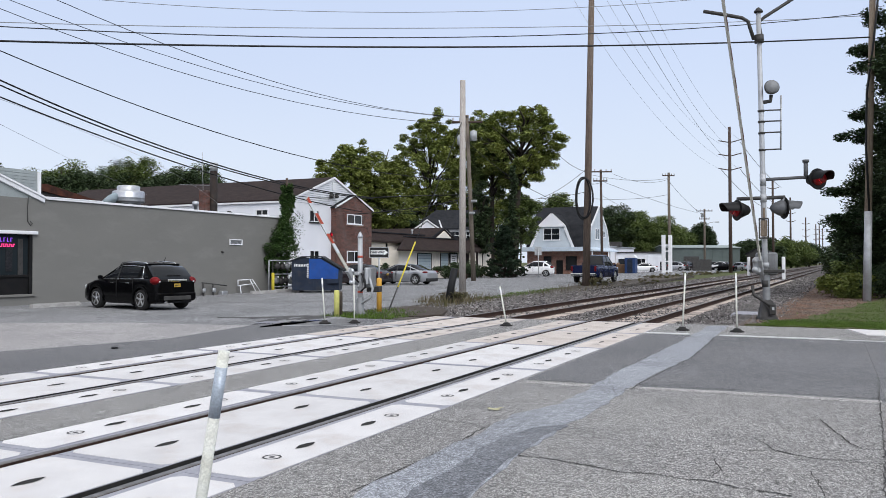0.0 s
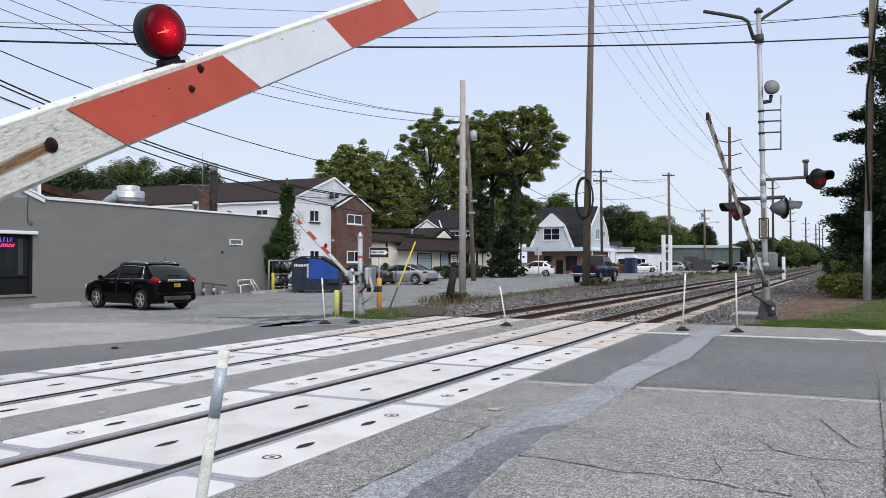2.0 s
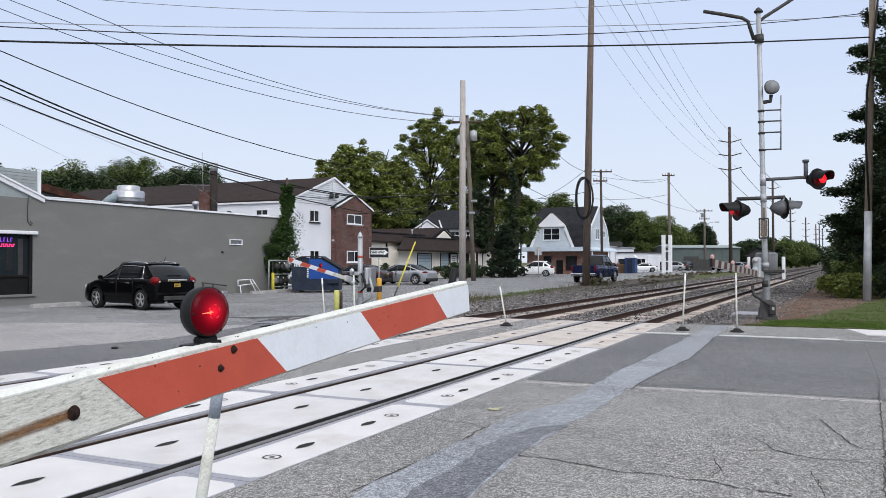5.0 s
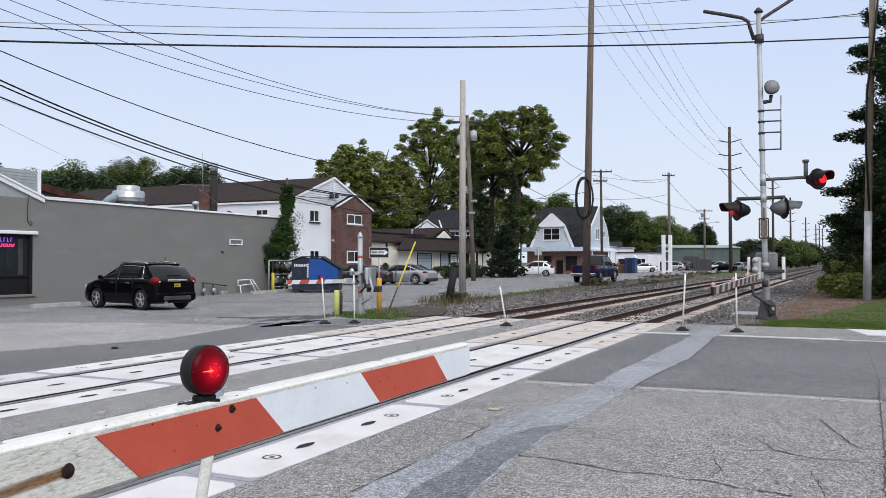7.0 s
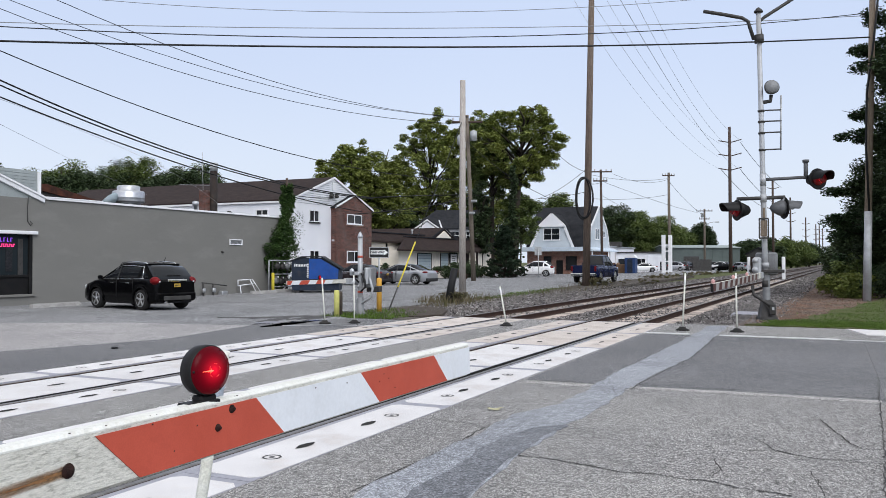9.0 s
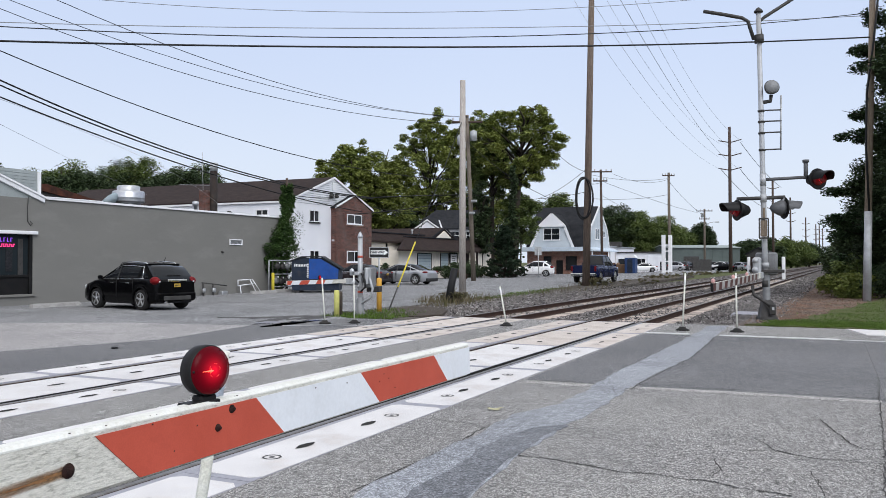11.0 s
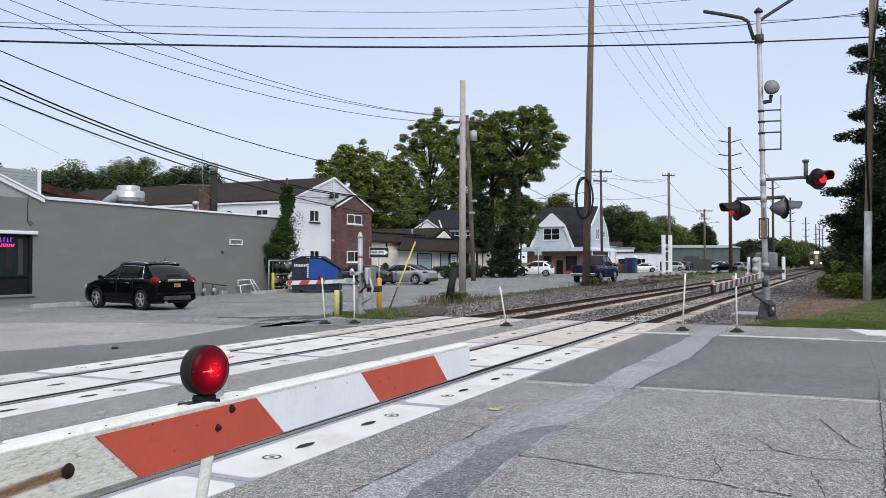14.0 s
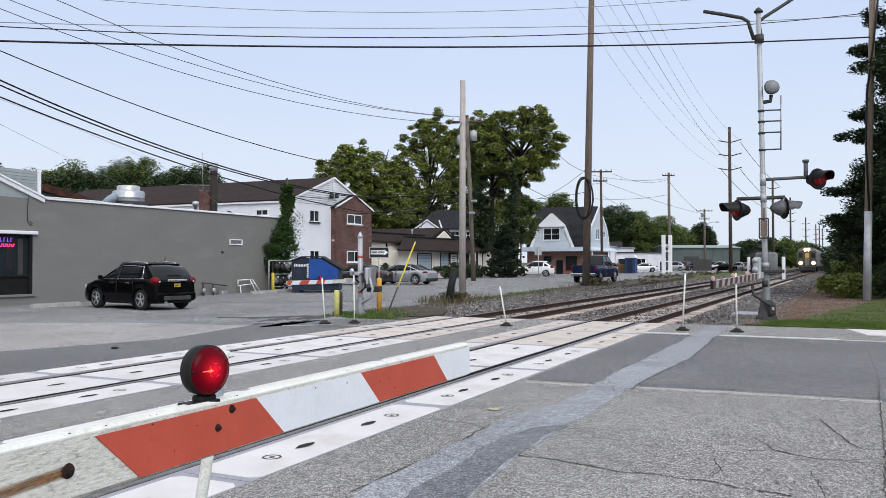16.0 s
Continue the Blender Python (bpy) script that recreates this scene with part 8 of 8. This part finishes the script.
def tree(label, base, height, crown_r, crown_z0, n_clumps, per, leaf, mat, seed, clump=(0.9, 1.7), trunk_r=0.32, lean=(0, 0), shape="round", bark=BARK, group="trees", sag=0.0):
    """A tapered trunk with limbs out to a crown of many leaf clumps."""
    rnd = random.Random(seed)
    ob = thing("tree", label, "tree", Matrix.Translation(base), group)
    b = bmesh.new()
    zc, hz = (height + crown_z0) / 2, (height - crown_z0) / 2
    fork = crown_z0 + hz * (0.15 if shape == "round" else 0.0)
    top = Vector((lean[0], lean[1], height - 0.8))
    mid = Vector((lean[0] * 0.3 + rnd.uniform(-0.3, 0.3), lean[1] * 0.3, max(fork, 1.0)))
    tube(b, [(0, 0, -0.3), (0, 0, 0.4), mid * 0.5, mid, mid.lerp(top, 0.5), mid.lerp(top, 0.95)],
         [trunk_r * 1.4, trunk_r * 1.05, trunk_r * 0.9, trunk_r * 0.75, trunk_r * 0.4, trunk_r * 0.08], 9)
    centres, radii, limbs = [], [], []
    if shape in ("pine", "yew"):
        for i in range(n_clumps // 7):
            h = rnd.uniform(0.0, 1.0)
            az = rnd.uniform(0, 6.283)
            ln = crown_r * rnd.uniform(0.55, 1.1) * ((1 - 0.55 * h ** 2) if shape == "pine" else (1.02 - h))
            z = crown_z0 + (height - crown_z0) * h
            dr = Vector((math.cos(az), math.sin(az), 0))
            tip = dr * ln + Vector((0, 0, z + ln * (rnd.uniform(-0.05, 0.22) if shape == "pine" else rnd.uniform(0.1, 0.5))))
            root = Vector((0, 0, z - ln * 0.1))
            tube(b, [root, root.lerp(tip, 0.5) + Vector((0, 0, -0.15)), tip], [0.07, 0.045, 0.012], 5)
            for j in range(7):
                f = rnd.uniform(0.3, 1.0)
                c = root.lerp(tip, f) + Vector((rnd.gauss(0, 0.3), rnd.gauss(0, 0.3), rnd.gauss(0, 0.12)))
                centres.append(c)
                radii.append(rnd.uniform(*clump) * (1.15 - 0.5 * f))
    else:
        lobes = [(Vector((0, 0, 0)), 0.66 if shape == "round" else 0.62)]
        many = 30 if shape == "round" else 12
        for k in range(many):
            z = 1 - 2 * (k + 0.5) / many
            az = 2.39996 * k + rnd.uniform(-0.35, 0.35)
            q = Vector((math.cos(az) * (1 - z * z) ** 0.5, math.sin(az) * (1 - z * z) ** 0.5, z))
            rr = rnd.uniform(0.17, 0.34) if shape == "round" else rnd.uniform(0.26, 0.42)
            lobes.append((q * (rnd.uniform(0.92, 1.06) - rr), rr))
        while len(centres) < n_clumps:
            q = Vector((rnd.uniform(-1, 1), rnd.uniform(-1, 1), rnd.uniform(-1, 1)))
            l = q.length
            if l > 1 or not any((q - lc).length < lr for lc, lr in lobes) or l < 0.55 and rnd.random() < 0.75:
                continue
            h = (q.z + 1) / 2
            k = 1.12 * (1 - h) ** 0.75 / max((1 - q.z ** 2) ** 0.5, 0.3) if shape == "cone" else 1.0
            c = Vector((lean[0] * h + q.x * crown_r * k, lean[1] * h + q.y * crown_r * k, zc + q.z * hz))
            if any((c - o).length < 0.55 * clump[0] for o in centres[-60:]):
                continue
            centres.append(c)
            radii.append(rnd.uniform(*clump) * (0.8 if l > 0.8 else 1.0))
        # limbs reach from the fork towards the lobes, twigs from the limbs to the clumps
        for lc, lr in lobes[1:]:
            e = Vector((lean[0] * (lc.z + 1) / 2 + lc.x * crown_r, lc.y * crown_r, zc + lc.z * hz))
            st = mid.lerp(top, max(0.0, min(0.7, (e.z - mid.z) / max(top.z - mid.z, 1) - 0.3)))
            if st.z > e.z + 0.5 and shape != "round":
                continue
            m1 = st.lerp(e, 0.5) + Vector((rnd.uniform(-0.5, 0.5), rnd.uniform(-0.5, 0.5), rnd.uniform(0.0, 0.7)))
            rr = trunk_r * rnd.uniform(0.22, 0.42)
            tube(b, [st, m1, e], [rr, rr * 0.7, rr * 0.3], 6)
            limbs.append((m1, e))
        for i, c in enumerate(centres):
            if limbs and i % 2 == 0:
                m1, e = min(limbs, key=lambda t: (t[1] - c).length)
                st = m1.lerp(e, rnd.uniform(0.2, 0.9))
                tube(b, [st, st.lerp(c, 0.5) + Vector((0, 0, rnd.uniform(-0.1, 0.3))), c], [trunk_r * 0.1, trunk_r * 0.07, trunk_r * 0.03], 5)
    part("trunk", b, bark, ob, "dark bark trunk and limbs")
    part("crown", leaf_mesh("crown", [tuple(c) for c in centres], radii, per, leaf, seed, 0.62 if shape == "round" else 0.5 if shape == "pine" else 0.75, sag), mat, ob, "leafy crown with gaps")
    return ob


# large trees behind the low shops
tree("large spreading yellow green tree behind the white house", (-59.2, 95.9, 0), 18.6, 5.9, 3.6, 285, 210, 0.17, LEAF_B, 21, (0.6, 1.15), 0.45)
tree("rounded yellow green tree behind the brick bay", (-56.9, 100.6, 0), 18.6, 4.6, 3.2, 230, 210, 0.17, LEAF_B, 22, (0.6, 1.15), 0.40)
tree("tall full green tree behind the rear house", (-62.1, 126.2, 0), 28.3, 6.6, 4.8, 320, 210, 0.20, LEAF_B, 36, (0.7, 1.3), 0.50)
tree("tall green tree behind the wooden poles", (-55.4, 131.4, 0), 29.3, 6.2, 6.0, 270, 210, 0.20, LEAF_B, 25, (0.7, 1.3), 0.45)
tree("forked ivy clad tree with a broad yellow green crown", (-33.5, 90.0, 0), 20.7, 5.4, 9.8, 300, 200, 0.145, LEAF_B, 24, (0.5, 0.95), 0.50, lean=(1.2, 1.0))
tree("slender green tree close beside the forked tree", (-36.6, 91.1, 0), 19.6, 3.4, 8.6, 105, 200, 0.15, LEAF_A, 29, (0.55, 1.05), 0.30)
tree("dark understorey tree beside the forked trunk", (-36.9, 88.1, 0), 11.6, 1.4, 1.6, 60, 200, 0.15, LEAF_C, 26, (0.6, 1.1), 0.28)
tree("leafy side tree beside the forked trunk", (-33.2, 91.6, 0), 10.2, 2.7, 3.6, 90, 200, 0.13, LEAF_A, 27, (0.55, 0.95), 0.10)
tree("dark leafy mass behind the brick bay", (-63.1, 105.1, 0), 12.2, 5.9, 1.2, 150, 190, 0.19, LEAF_C, 28, (0.9, 1.7), 0.30)
tree("dark leafy mass behind the rear house", (-66.0, 131.5, 0), 14.2, 7.4, 0.6, 170, 190, 0.21, LEAF_C, 30, (0.9, 1.7), 0.30)
tree("dark leafy tree beside the rear house", (-58.6, 110.4, 0), 9.6, 2.6, 1.0, 90, 190, 0.18, LEAF_C, 31, (0.7, 1.3), 0.24)
tree("dense dark conifer shrub beside the cream shop", (-30.25, 78.5, 0), 5.3, 2.75, 0.0, 620, 80, 0.085, LEAF_YEW, 26, (0.14, 0.30), 0.14, shape="yew")
# wooded skyline behind the grey shop
rnd = random.Random(9)
for i, (x, y, h, r) in enumerate(((-86, 48, 13.0, 5.0), (-84, 56, 14.6, 5.6), (-88, 65, 11.6, 5.4), (-82, 68, 12.9, 5.4), (-86, 78, 15.4, 6.5), (-80, 84, 14.6, 6.5), (-84, 92, 14.6, 6.5), (-96, 50, 14.4, 6.5), (-92, 42, 13.2, 6.0), (-90, 36, 12.2, 5.5), (-77.4, 65.1, 12.6, 5.2), (-78.5, 71.3, 13.3, 5.2), (-76.7, 74.3, 13.7, 5.2), (-70.0, 73.1, 13.1, 5.2), (-72.6, 80.7, 13.8, 5.2))):
    tree("dense dark green tree in the skyline behind the shop", (x, y, 0), h * 1.02 + (0.8 if i % 3 == 0 else -0.3), r * 1.1, 3.0, 190, 230, 0.145, LEAF_A if i % 3 == 0 else LEAF_C, 40 + i, (0.9, 1.5), 0.35, shape="ball", group="skyline trees")
# middle distance
for i, (x, y, h, r) in enumerate(((-52, 190, 14.5, 7.5), (-46, 188, 15.5, 7.5), (-41, 192, 14.5, 7.0), (-37, 200, 13.2, 6.5), (-42, 135, 13.5, 4.5), (-29.6, 215.3, 11.7, 3.4), (-60, 150, 14.0, 6.5), (-34.5, 210.5, 10.0, 4.5))):
    tree("green tree in the middle distance behind the workshop", (x, y, 0), h, r, 1.5, 160, 170, 0.23, LEAF_C if i % 4 == 1 else LEAF_A, 60 + i, (1.3, 2.2), 0.35, group="distant trees")
for i, (x, y, h, r) in enumerate(((-9.0, 250, 9.0, 7), (-4.5, 270, 9.5, 6), (-11.5, 235, 7.5, 5), (-1.0, 300, 9, 6), (1.5, 340, 9, 6), (-16, 270, 8.0, 7))):
    tree("low dark green thicket beside the distant line", (x - 9, y, -0.3), h, r, 0.2, 90, 200, 0.30, LEAF_A if i % 2 else LEAF_C, 80 + i, (1.5, 2.6), 0.3, group="thicket trees")
# dark pine wood along the right of way
# the trees at x 6.6, 8.6, 9.5 are unseen, added to shade the wood
for i, (x, y, h, r, z0, mat, shp) in enumerate((
        (4.3, 51.9, 20.8, 4.8, 1.4, LEAF_PINE, "pine"), (3.6, 53.0, 7.4, 2.4, 0.3, LEAF_C, "ball"), (5.0, 42.8, 17.5, 3.3, 0.8, LEAF_C, "ball"), (5.4, 44.0, 9.0, 3.3, 0.2, LEAF_C, "ball"), (6.6, 46.0, 21.0, 4.2, 1.0, LEAF_PINE, "pine"), (5.2, 49.5, 16.5, 3.4, 0.8, LEAF_C, "ball"), (8.6, 44.0, 15.0, 4.0, 0.6, LEAF_C, "ball"),
        (4.1, 53.8, 10.3, 3.4, 0.6, LEAF_C, "ball"), (9.5, 54.0, 20, 4.5, 0.8, LEAF_C, "ball"), (3.9, 64.7, 6.4, 3.7, 0.2, LEAF_C, "ball"), (4.4, 78.9, 5.2, 4.4, 0.1, LEAF_C, "ball"),
        (5.4, 95.5, 5.4, 5.0, 0.1, LEAF_C, "ball"), (6.6, 115.0, 6.5, 5.4, 0.1, LEAF_A, "ball"), (8.2, 140.0, 7.5, 6.0, 0.1, LEAF_C, "ball"), (7.2, 170.0, 8, 6.6, 0.1, LEAF_C, "ball"), (8.6, 210.0, 9, 7.0, 0.1, LEAF_C, "ball"), (11, 260.0, 10, 8.0, 0.1, LEAF_C, "ball"))):
    tree("tall dark pine at the edge of the trackside wood" if mat is LEAF_PINE else "dark broadleaf tree in the trackside wood", (x, y, -0.1), h, r, z0, 330 if y < 60 else 200, 260 if y < 60 else 190,
         0.10 if y < 60 else 0.12 + 0.001 * y, mat, 100 + i, (0.6, 1.05) if y < 60 else (0.9, 1.7), 0.22, shape=shp, group="trackside wood")


def shrub(label, base, r, h, n, per, leaf, mat, seed):
    rnd = random.Random(seed)
    ob = thing("shrub", label, "shrub", Matrix.Translation(base), "shrubs")
    cs, rr = [], []
    b = bmesh.new()
    for i in range(n):
        a, q = rnd.uniform(0, 6.283), rnd.random() ** 0.5
        c = Vector((r * q * math.cos(a), r * q * math.sin(a), h * rnd.uniform(0.15, 1.0) * (1 - 0.45 * q)))
        cs.append(tuple(c))
        rr.append(rnd.uniform(0.22, 0.42) * min(r, h))
        if i % 3 == 0:
            tube(b, [(c.x * 0.2, c.y * 0.2, 0), c * 0.6, c], [0.03, 0.02, 0.008], 5)
    part("stems", b, BARK, ob)
    part("foliage", leaf_mesh("foliage", cs, rr, per, leaf, seed), mat, ob)
    return ob


shrub("bright green roadside shrub at the wood's edge", (0.75, 46.3, -0.1), 1.3, 1.5, 30, 260, 0.075, LEAF_B, 201)
shrub("green bramble shrub beside the ballast", (1.5, 52.0, -0.1), 1.6, 2.0, 26, 260, 0.085, LEAF_A, 202)
shrub("dark bramble shrub under the pines", (3.4, 46.0, -0.1), 1.8, 2.4, 34, 260, 0.085, LEAF_C, 203)
shrub("dark bramble shrub further along the line", (2.2, 60.0, -0.1), 2.0, 2.8, 26, 260, 0.11, LEAF_A, 204)
shrub("dark bramble shrub beside the distant line", (2.6, 73.0, -0.1), 2.7, 3.6, 26, 240, 0.14, LEAF_C, 205)
shrub("dark bramble shrub beside the far line", (3.5, 90.0, -0.1), 3.2, 4.2, 26, 240, 0.17, LEAF_C, 206)
for x, y, r, h, k in ((1.3, 150.0, 2.5, 6.6, 0), (2.0, 128.0, 2.4, 5.2, 1), (1.5, 188.0, 2.6, 7.0, 2)):
    shrub("tall dark bramble thicket crowding the line", (x, y, -0.1), r, h, 34, 220, 0.20, LEAF_C, 220 + k)
shrub("clipped dark green shrub under the office window", (-33.3, 71.5, 0.1), 1.4, 1.7, 18, 200, 0.10, LEAF_C, 207)
shrub("dark green shrub under the office window", (-33.2, 74.6, 0.1), 1.6, 1.9, 18, 200, 0.10, LEAF_C, 208)
shrub("dark green shrub beside the office door", (-33.2, 77.6, 0.1), 1.5, 1.8, 18, 200, 0.10, LEAF_C, 209)
shrub("green shrub beside the cream wall", (-35.2, 63.5, 0.1), 1.2, 1.8, 16, 180, 0.10, LEAF_C, 210)

# ivy over the pole and corner of the grey shop
iv = thing("ivy_mass", "thick green ivy climbing a pole at the shop corner", "ivy", pose(-28.9, 39.6, 0))
tubepart("pole", [(0, 0, 0), (0, 0, 6.65)], 0.07, WOOD_BROWN, iv, 8)
rnd = random.Random(77)
cs, rr = [], []
for i in range(120):
    z = rnd.uniform(1.2, 6.3)
    w = 1.1 if z < 3.0 else 0.9 - 0.72 * min(1, (z - 3.0) / 1.5)
    off = -0.55 * max(0, min(1, (4.6 - z) / 2.2))
    cs.append((rnd.uniform(-0.3, 0.35), off + rnd.uniform(-1, 1) * w, z))
    rr.append(rnd.uniform(0.22, 0.42) if z < 4.4 else rnd.uniform(0.12, 0.24))
for i in range(10):
    cs.append((0.3, -0.9 + rnd.uniform(-0.5, 0.3), rnd.uniform(0.1, 1.4)))
    rr.append(rnd.uniform(0.2, 0.3))
part("leaves", leaf_mesh("leaves", cs, rr, 230, 0.065, 77, 1.0, 0.6), LEAF_IVY, iv)
cs = [(0.2 + rnd.uniform(-0.2, 0.2), rnd.uniform(0.1, 1.15), rnd.uniform(2.3, 4.8)) for i in range(34)]
part("tendrils", leaf_mesh("tendrils", cs, [0.32] * 34, 16, 0.06, 79, 1.6, 1.0), LEAF_IVY, iv, "loose hanging ivy tendrils")["kind"] = "stuff"
iv = thing("ivy_mass", "dark ivy sleeve on the forked tree trunk", "ivy", pose(-32.2, 85.9, 0))
cs = [(rnd.uniform(-1, 1) * (0.75 if z < 6.5 else 0.22) + (0.15 if z < 8 else 0.15 + (z - 8) * 0.06), rnd.uniform(-0.6, 0.4), z) for z in np.linspace(0.5, 12.2, 80)]
part("leaves", leaf_mesh("leaves", cs, [0.48 if c[2] < 6.5 else 0.36 for c in cs], 90, 0.14, 78, 1.0), LEAF_C, iv)
tubepart("stem", [(0, 0.3, 0), (0, 0.3, 12)], 0.1, BARK, iv, 6)


def blades(name, label, regions, count, h0, h1, mat, seed, width=0.012, inside=None):
    rs = np.random.RandomState(seed)
    v, f = [], []
    for i in range(count):
        x0, x1, y0, y1, z = regions[i % len(regions)]
        x, y = rs.uniform(x0, x1), y0 + (y1 - y0) * rs.rand() ** 1.5
        if inside and not inside(x, y) and rs.rand() > 0.04:
            continue
        h = rs.uniform(h0, h1)
        a = rs.uniform(0, 6.283)
        dx, dy = math.cos(a) * width, math.sin(a) * width
        lx, ly = rs.normal(0, 0.35, 2) * h
        k = len(v)
        v += [(x - dx, y - dy, z), (x + dx, y + dy, z), (x + lx * 0.4 + dx * 0.7, y + ly * 0.4 + dy * 0.7, z + h * 0.6), (x + lx * 0.4 - dx * 0.7, y + ly * 0.4 - dy * 0.7, z + h * 0.6), (x + lx, y + ly, z + h)]
        f += [(k, k + 1, k + 2, k + 3), (k + 3, k + 2, k + 4)]
    me = bpy.data.meshes.new(name)
    me.from_pydata(v, [], f)
    return solid(name, me, mat, label, "grass", kind="stuff")


blades("grass", "short green grass on the verge beside the mast", [(-1.7, 6, 23.9, 27.2, -0.03), (-1.2, 7, 24.0, 31, -0.03), (-0.2, 8, 26, 40, -0.03), (0.8, 9, 32, 50, -0.03), (-1.9, 1.4, 24.1, 26.0, -0.03)], 40000, 0.02, 0.062, GRASS, 301, 0.010,
       lambda x, y: y - 24.25 > 0.12 * math.sin(x * 5) + 0.1 * math.sin(x * 13 + 1) and x > np.interp(y, [24.2, 26.0, 27.5, 31, 34.5, 41.5, 50], [-2.0, -1.5, -0.75, -0.1, 0.7, 1.75, 3.2]) + 0.25 * math.sin(y * 2.1) + 0.2 * math.sin(y * 5.3 + x))
blades("verge_grass", "patchy green grass in the soil verge", [(-14.8, -12.6, 21.9, 25.5, -0.04), (-15.0, -13.6, 22.2, 26.5, -0.04), (-15.6, -14.6, 36, 46, -0.04), (-13.8, -12.2, 21.8, 24, -0.04), (-16.6, -15.6, 42, 52, -0.04)], 2600, 0.04, 0.14, GRASS, 302, 0.012)
blades("dry_weeds", "dry brown weeds along the ballast edge", [(-14.9, -13.6, 29, 36, -0.04), (-15.6, -13.2, 30, 62, -0.04), (-17.5, -14.5, 50, 110, -0.1), (-16.2, -14.6, 31.5, 35.5, -0.04), (-18.5, -15.5, 90, 130, -0.1), (-16.0, -14.4, 30.8, 35.2, -0.04)], 1700, 0.10, 0.45, WEED, 303, 0.011)
shrub("scrubby brown weed clump by the bare pole", (-14.7, 32.4, -0.05), 0.7, 0.9, 12, 90, 0.05, WEED, 320)
shrub("scrubby weed clump beside the tall pole", (-16.0, 60.6, -0.05), 1.1, 0.8, 14, 90, 0.07, WEED, 321)
for i, (x, y) in enumerate(((-16.6, 78), (-17.4, 92), (-18.4, 104), (-19.6, 118), (-18.2, 128), (-15.6, 70), (-17.5, 135))):
    shrub("scrubby weeds along the ballast edge", (x, y, -0.2), 2.2, 0.6 if y > 85 else 0.35, 18, 90, 0.07, WEED, 330 + i)


# ---- what moves ----
def motions():
    def arm_rows(base, table, turn, lean=0.0, skew=0.0):
        return [(t, base @ pose(0, 0, 0, 0, lean, turn + (sway[0] if sway else 0)) @ pose(0, 0, 0, a, 0, 0) @ pose(0, 0, 0, 0, 0, skew)) for t, a, *sway in table]

    walk(near_arm, arm_rows(Matrix.Translation((0.3448, 0.1264, 1.5822)), [(0.0, 38.6), (0.5, 35.1), (1.0, 31.63), (1.5, 28.18), (2.0, 24.6), (2.5, 21.21), (3.0, 17.74), (3.5, 14.33), (4.0, 10.84), (4.5, 7.45), (5.0, 4.15), (5.5, 1.5), (5.9, 0.3), (6.3, -0.15), (6.6, -0.15), (9.0, -0.15), (16.0, -0.15)], -0.945, -1.7225, 2.032))
    walk(right_arm, arm_rows(Matrix.Translation((-1.95, 27.3, 1.33)), [(0.0, 47.5), (0.5, 43.0), (1.0, 34.0, -1.4), (1.5, 25.5, -1.3), (2.0, 21.7, -0.4), (2.4, 19.1, -0.15), (2.6, 17.2, -0.2), (2.8, 15.3, -0.5), (3.0, 13.6, -0.75), (3.2, 12.1, -0.7), (3.4, 10.8, -0.55), (3.6, 9.5, -0.4), (3.8, 8.4, -0.15), (4.0, 6.9), (4.2, 5.5), (4.6, 3.6), (5.2, 1.9), (5.8, 1.2), (6.3, 0.8), (6.5, 0.6), (6.75, -0.5), (7.0, -1.2), (7.25, -1.5), (7.5, -1.05), (7.75, -0.3), (8.0, 0.0), (8.25, -0.6), (8.5, -1.15), (8.75, -1.1), (9.0, -0.8), (9.6, -0.6), (10.2, -0.9), (10.8, -0.6), (11.3, -1.0), (11.5, -1.0), (12.0, -0.4), (12.5, -0.8), (13.0, -0.8), (13.5, -0.5), (14.0, -0.95), (14.5, -0.6), (15.0, -0.6), (15.5, -0.95), (16.0, -0.4)], 178.2, 1.9))
    walk(left_arm, arm_rows(Matrix.Translation((-0.23, -0.03, 1.1)), [(0.0, 43.5), (0.5, 40.1), (1.0, 36.8), (1.5, 33.7), (2.0, 30.1), (2.5, 26.7), (3.0, 23.5), (3.5, 20.5), (4.2, 16.0), (5.0, 10.9), (5.8, 5.5), (6.3, 2.5), (6.5, 1.65), (7.0, 0.6), (8.0, 0.3), (16.0, 0.3)], 180))

    way = [(0.0, 680), (4.0, 544), (8.0, 408), (11.5, 292), (12.0, 273), (12.5, 250), (13.0, 230), (13.5, 216), (14.0, 203), (14.5, 190.5), (15.0, 177), (15.5, 165), (16.0, 154)]
    walk(train, [(t, pose(NEAR + bend(y), y, 0, 0, 0, -0.92)) for t, y in way])
    # the cantilever lamp flashes about once in 1.14 s: the disc added for it turns half way round and back
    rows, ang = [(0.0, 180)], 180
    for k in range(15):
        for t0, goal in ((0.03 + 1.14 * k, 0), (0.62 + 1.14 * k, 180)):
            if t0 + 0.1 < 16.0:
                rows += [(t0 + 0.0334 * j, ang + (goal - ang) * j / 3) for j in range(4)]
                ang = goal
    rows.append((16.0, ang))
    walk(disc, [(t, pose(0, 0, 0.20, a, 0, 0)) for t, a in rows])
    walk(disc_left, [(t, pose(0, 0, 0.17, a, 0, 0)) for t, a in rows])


motions()
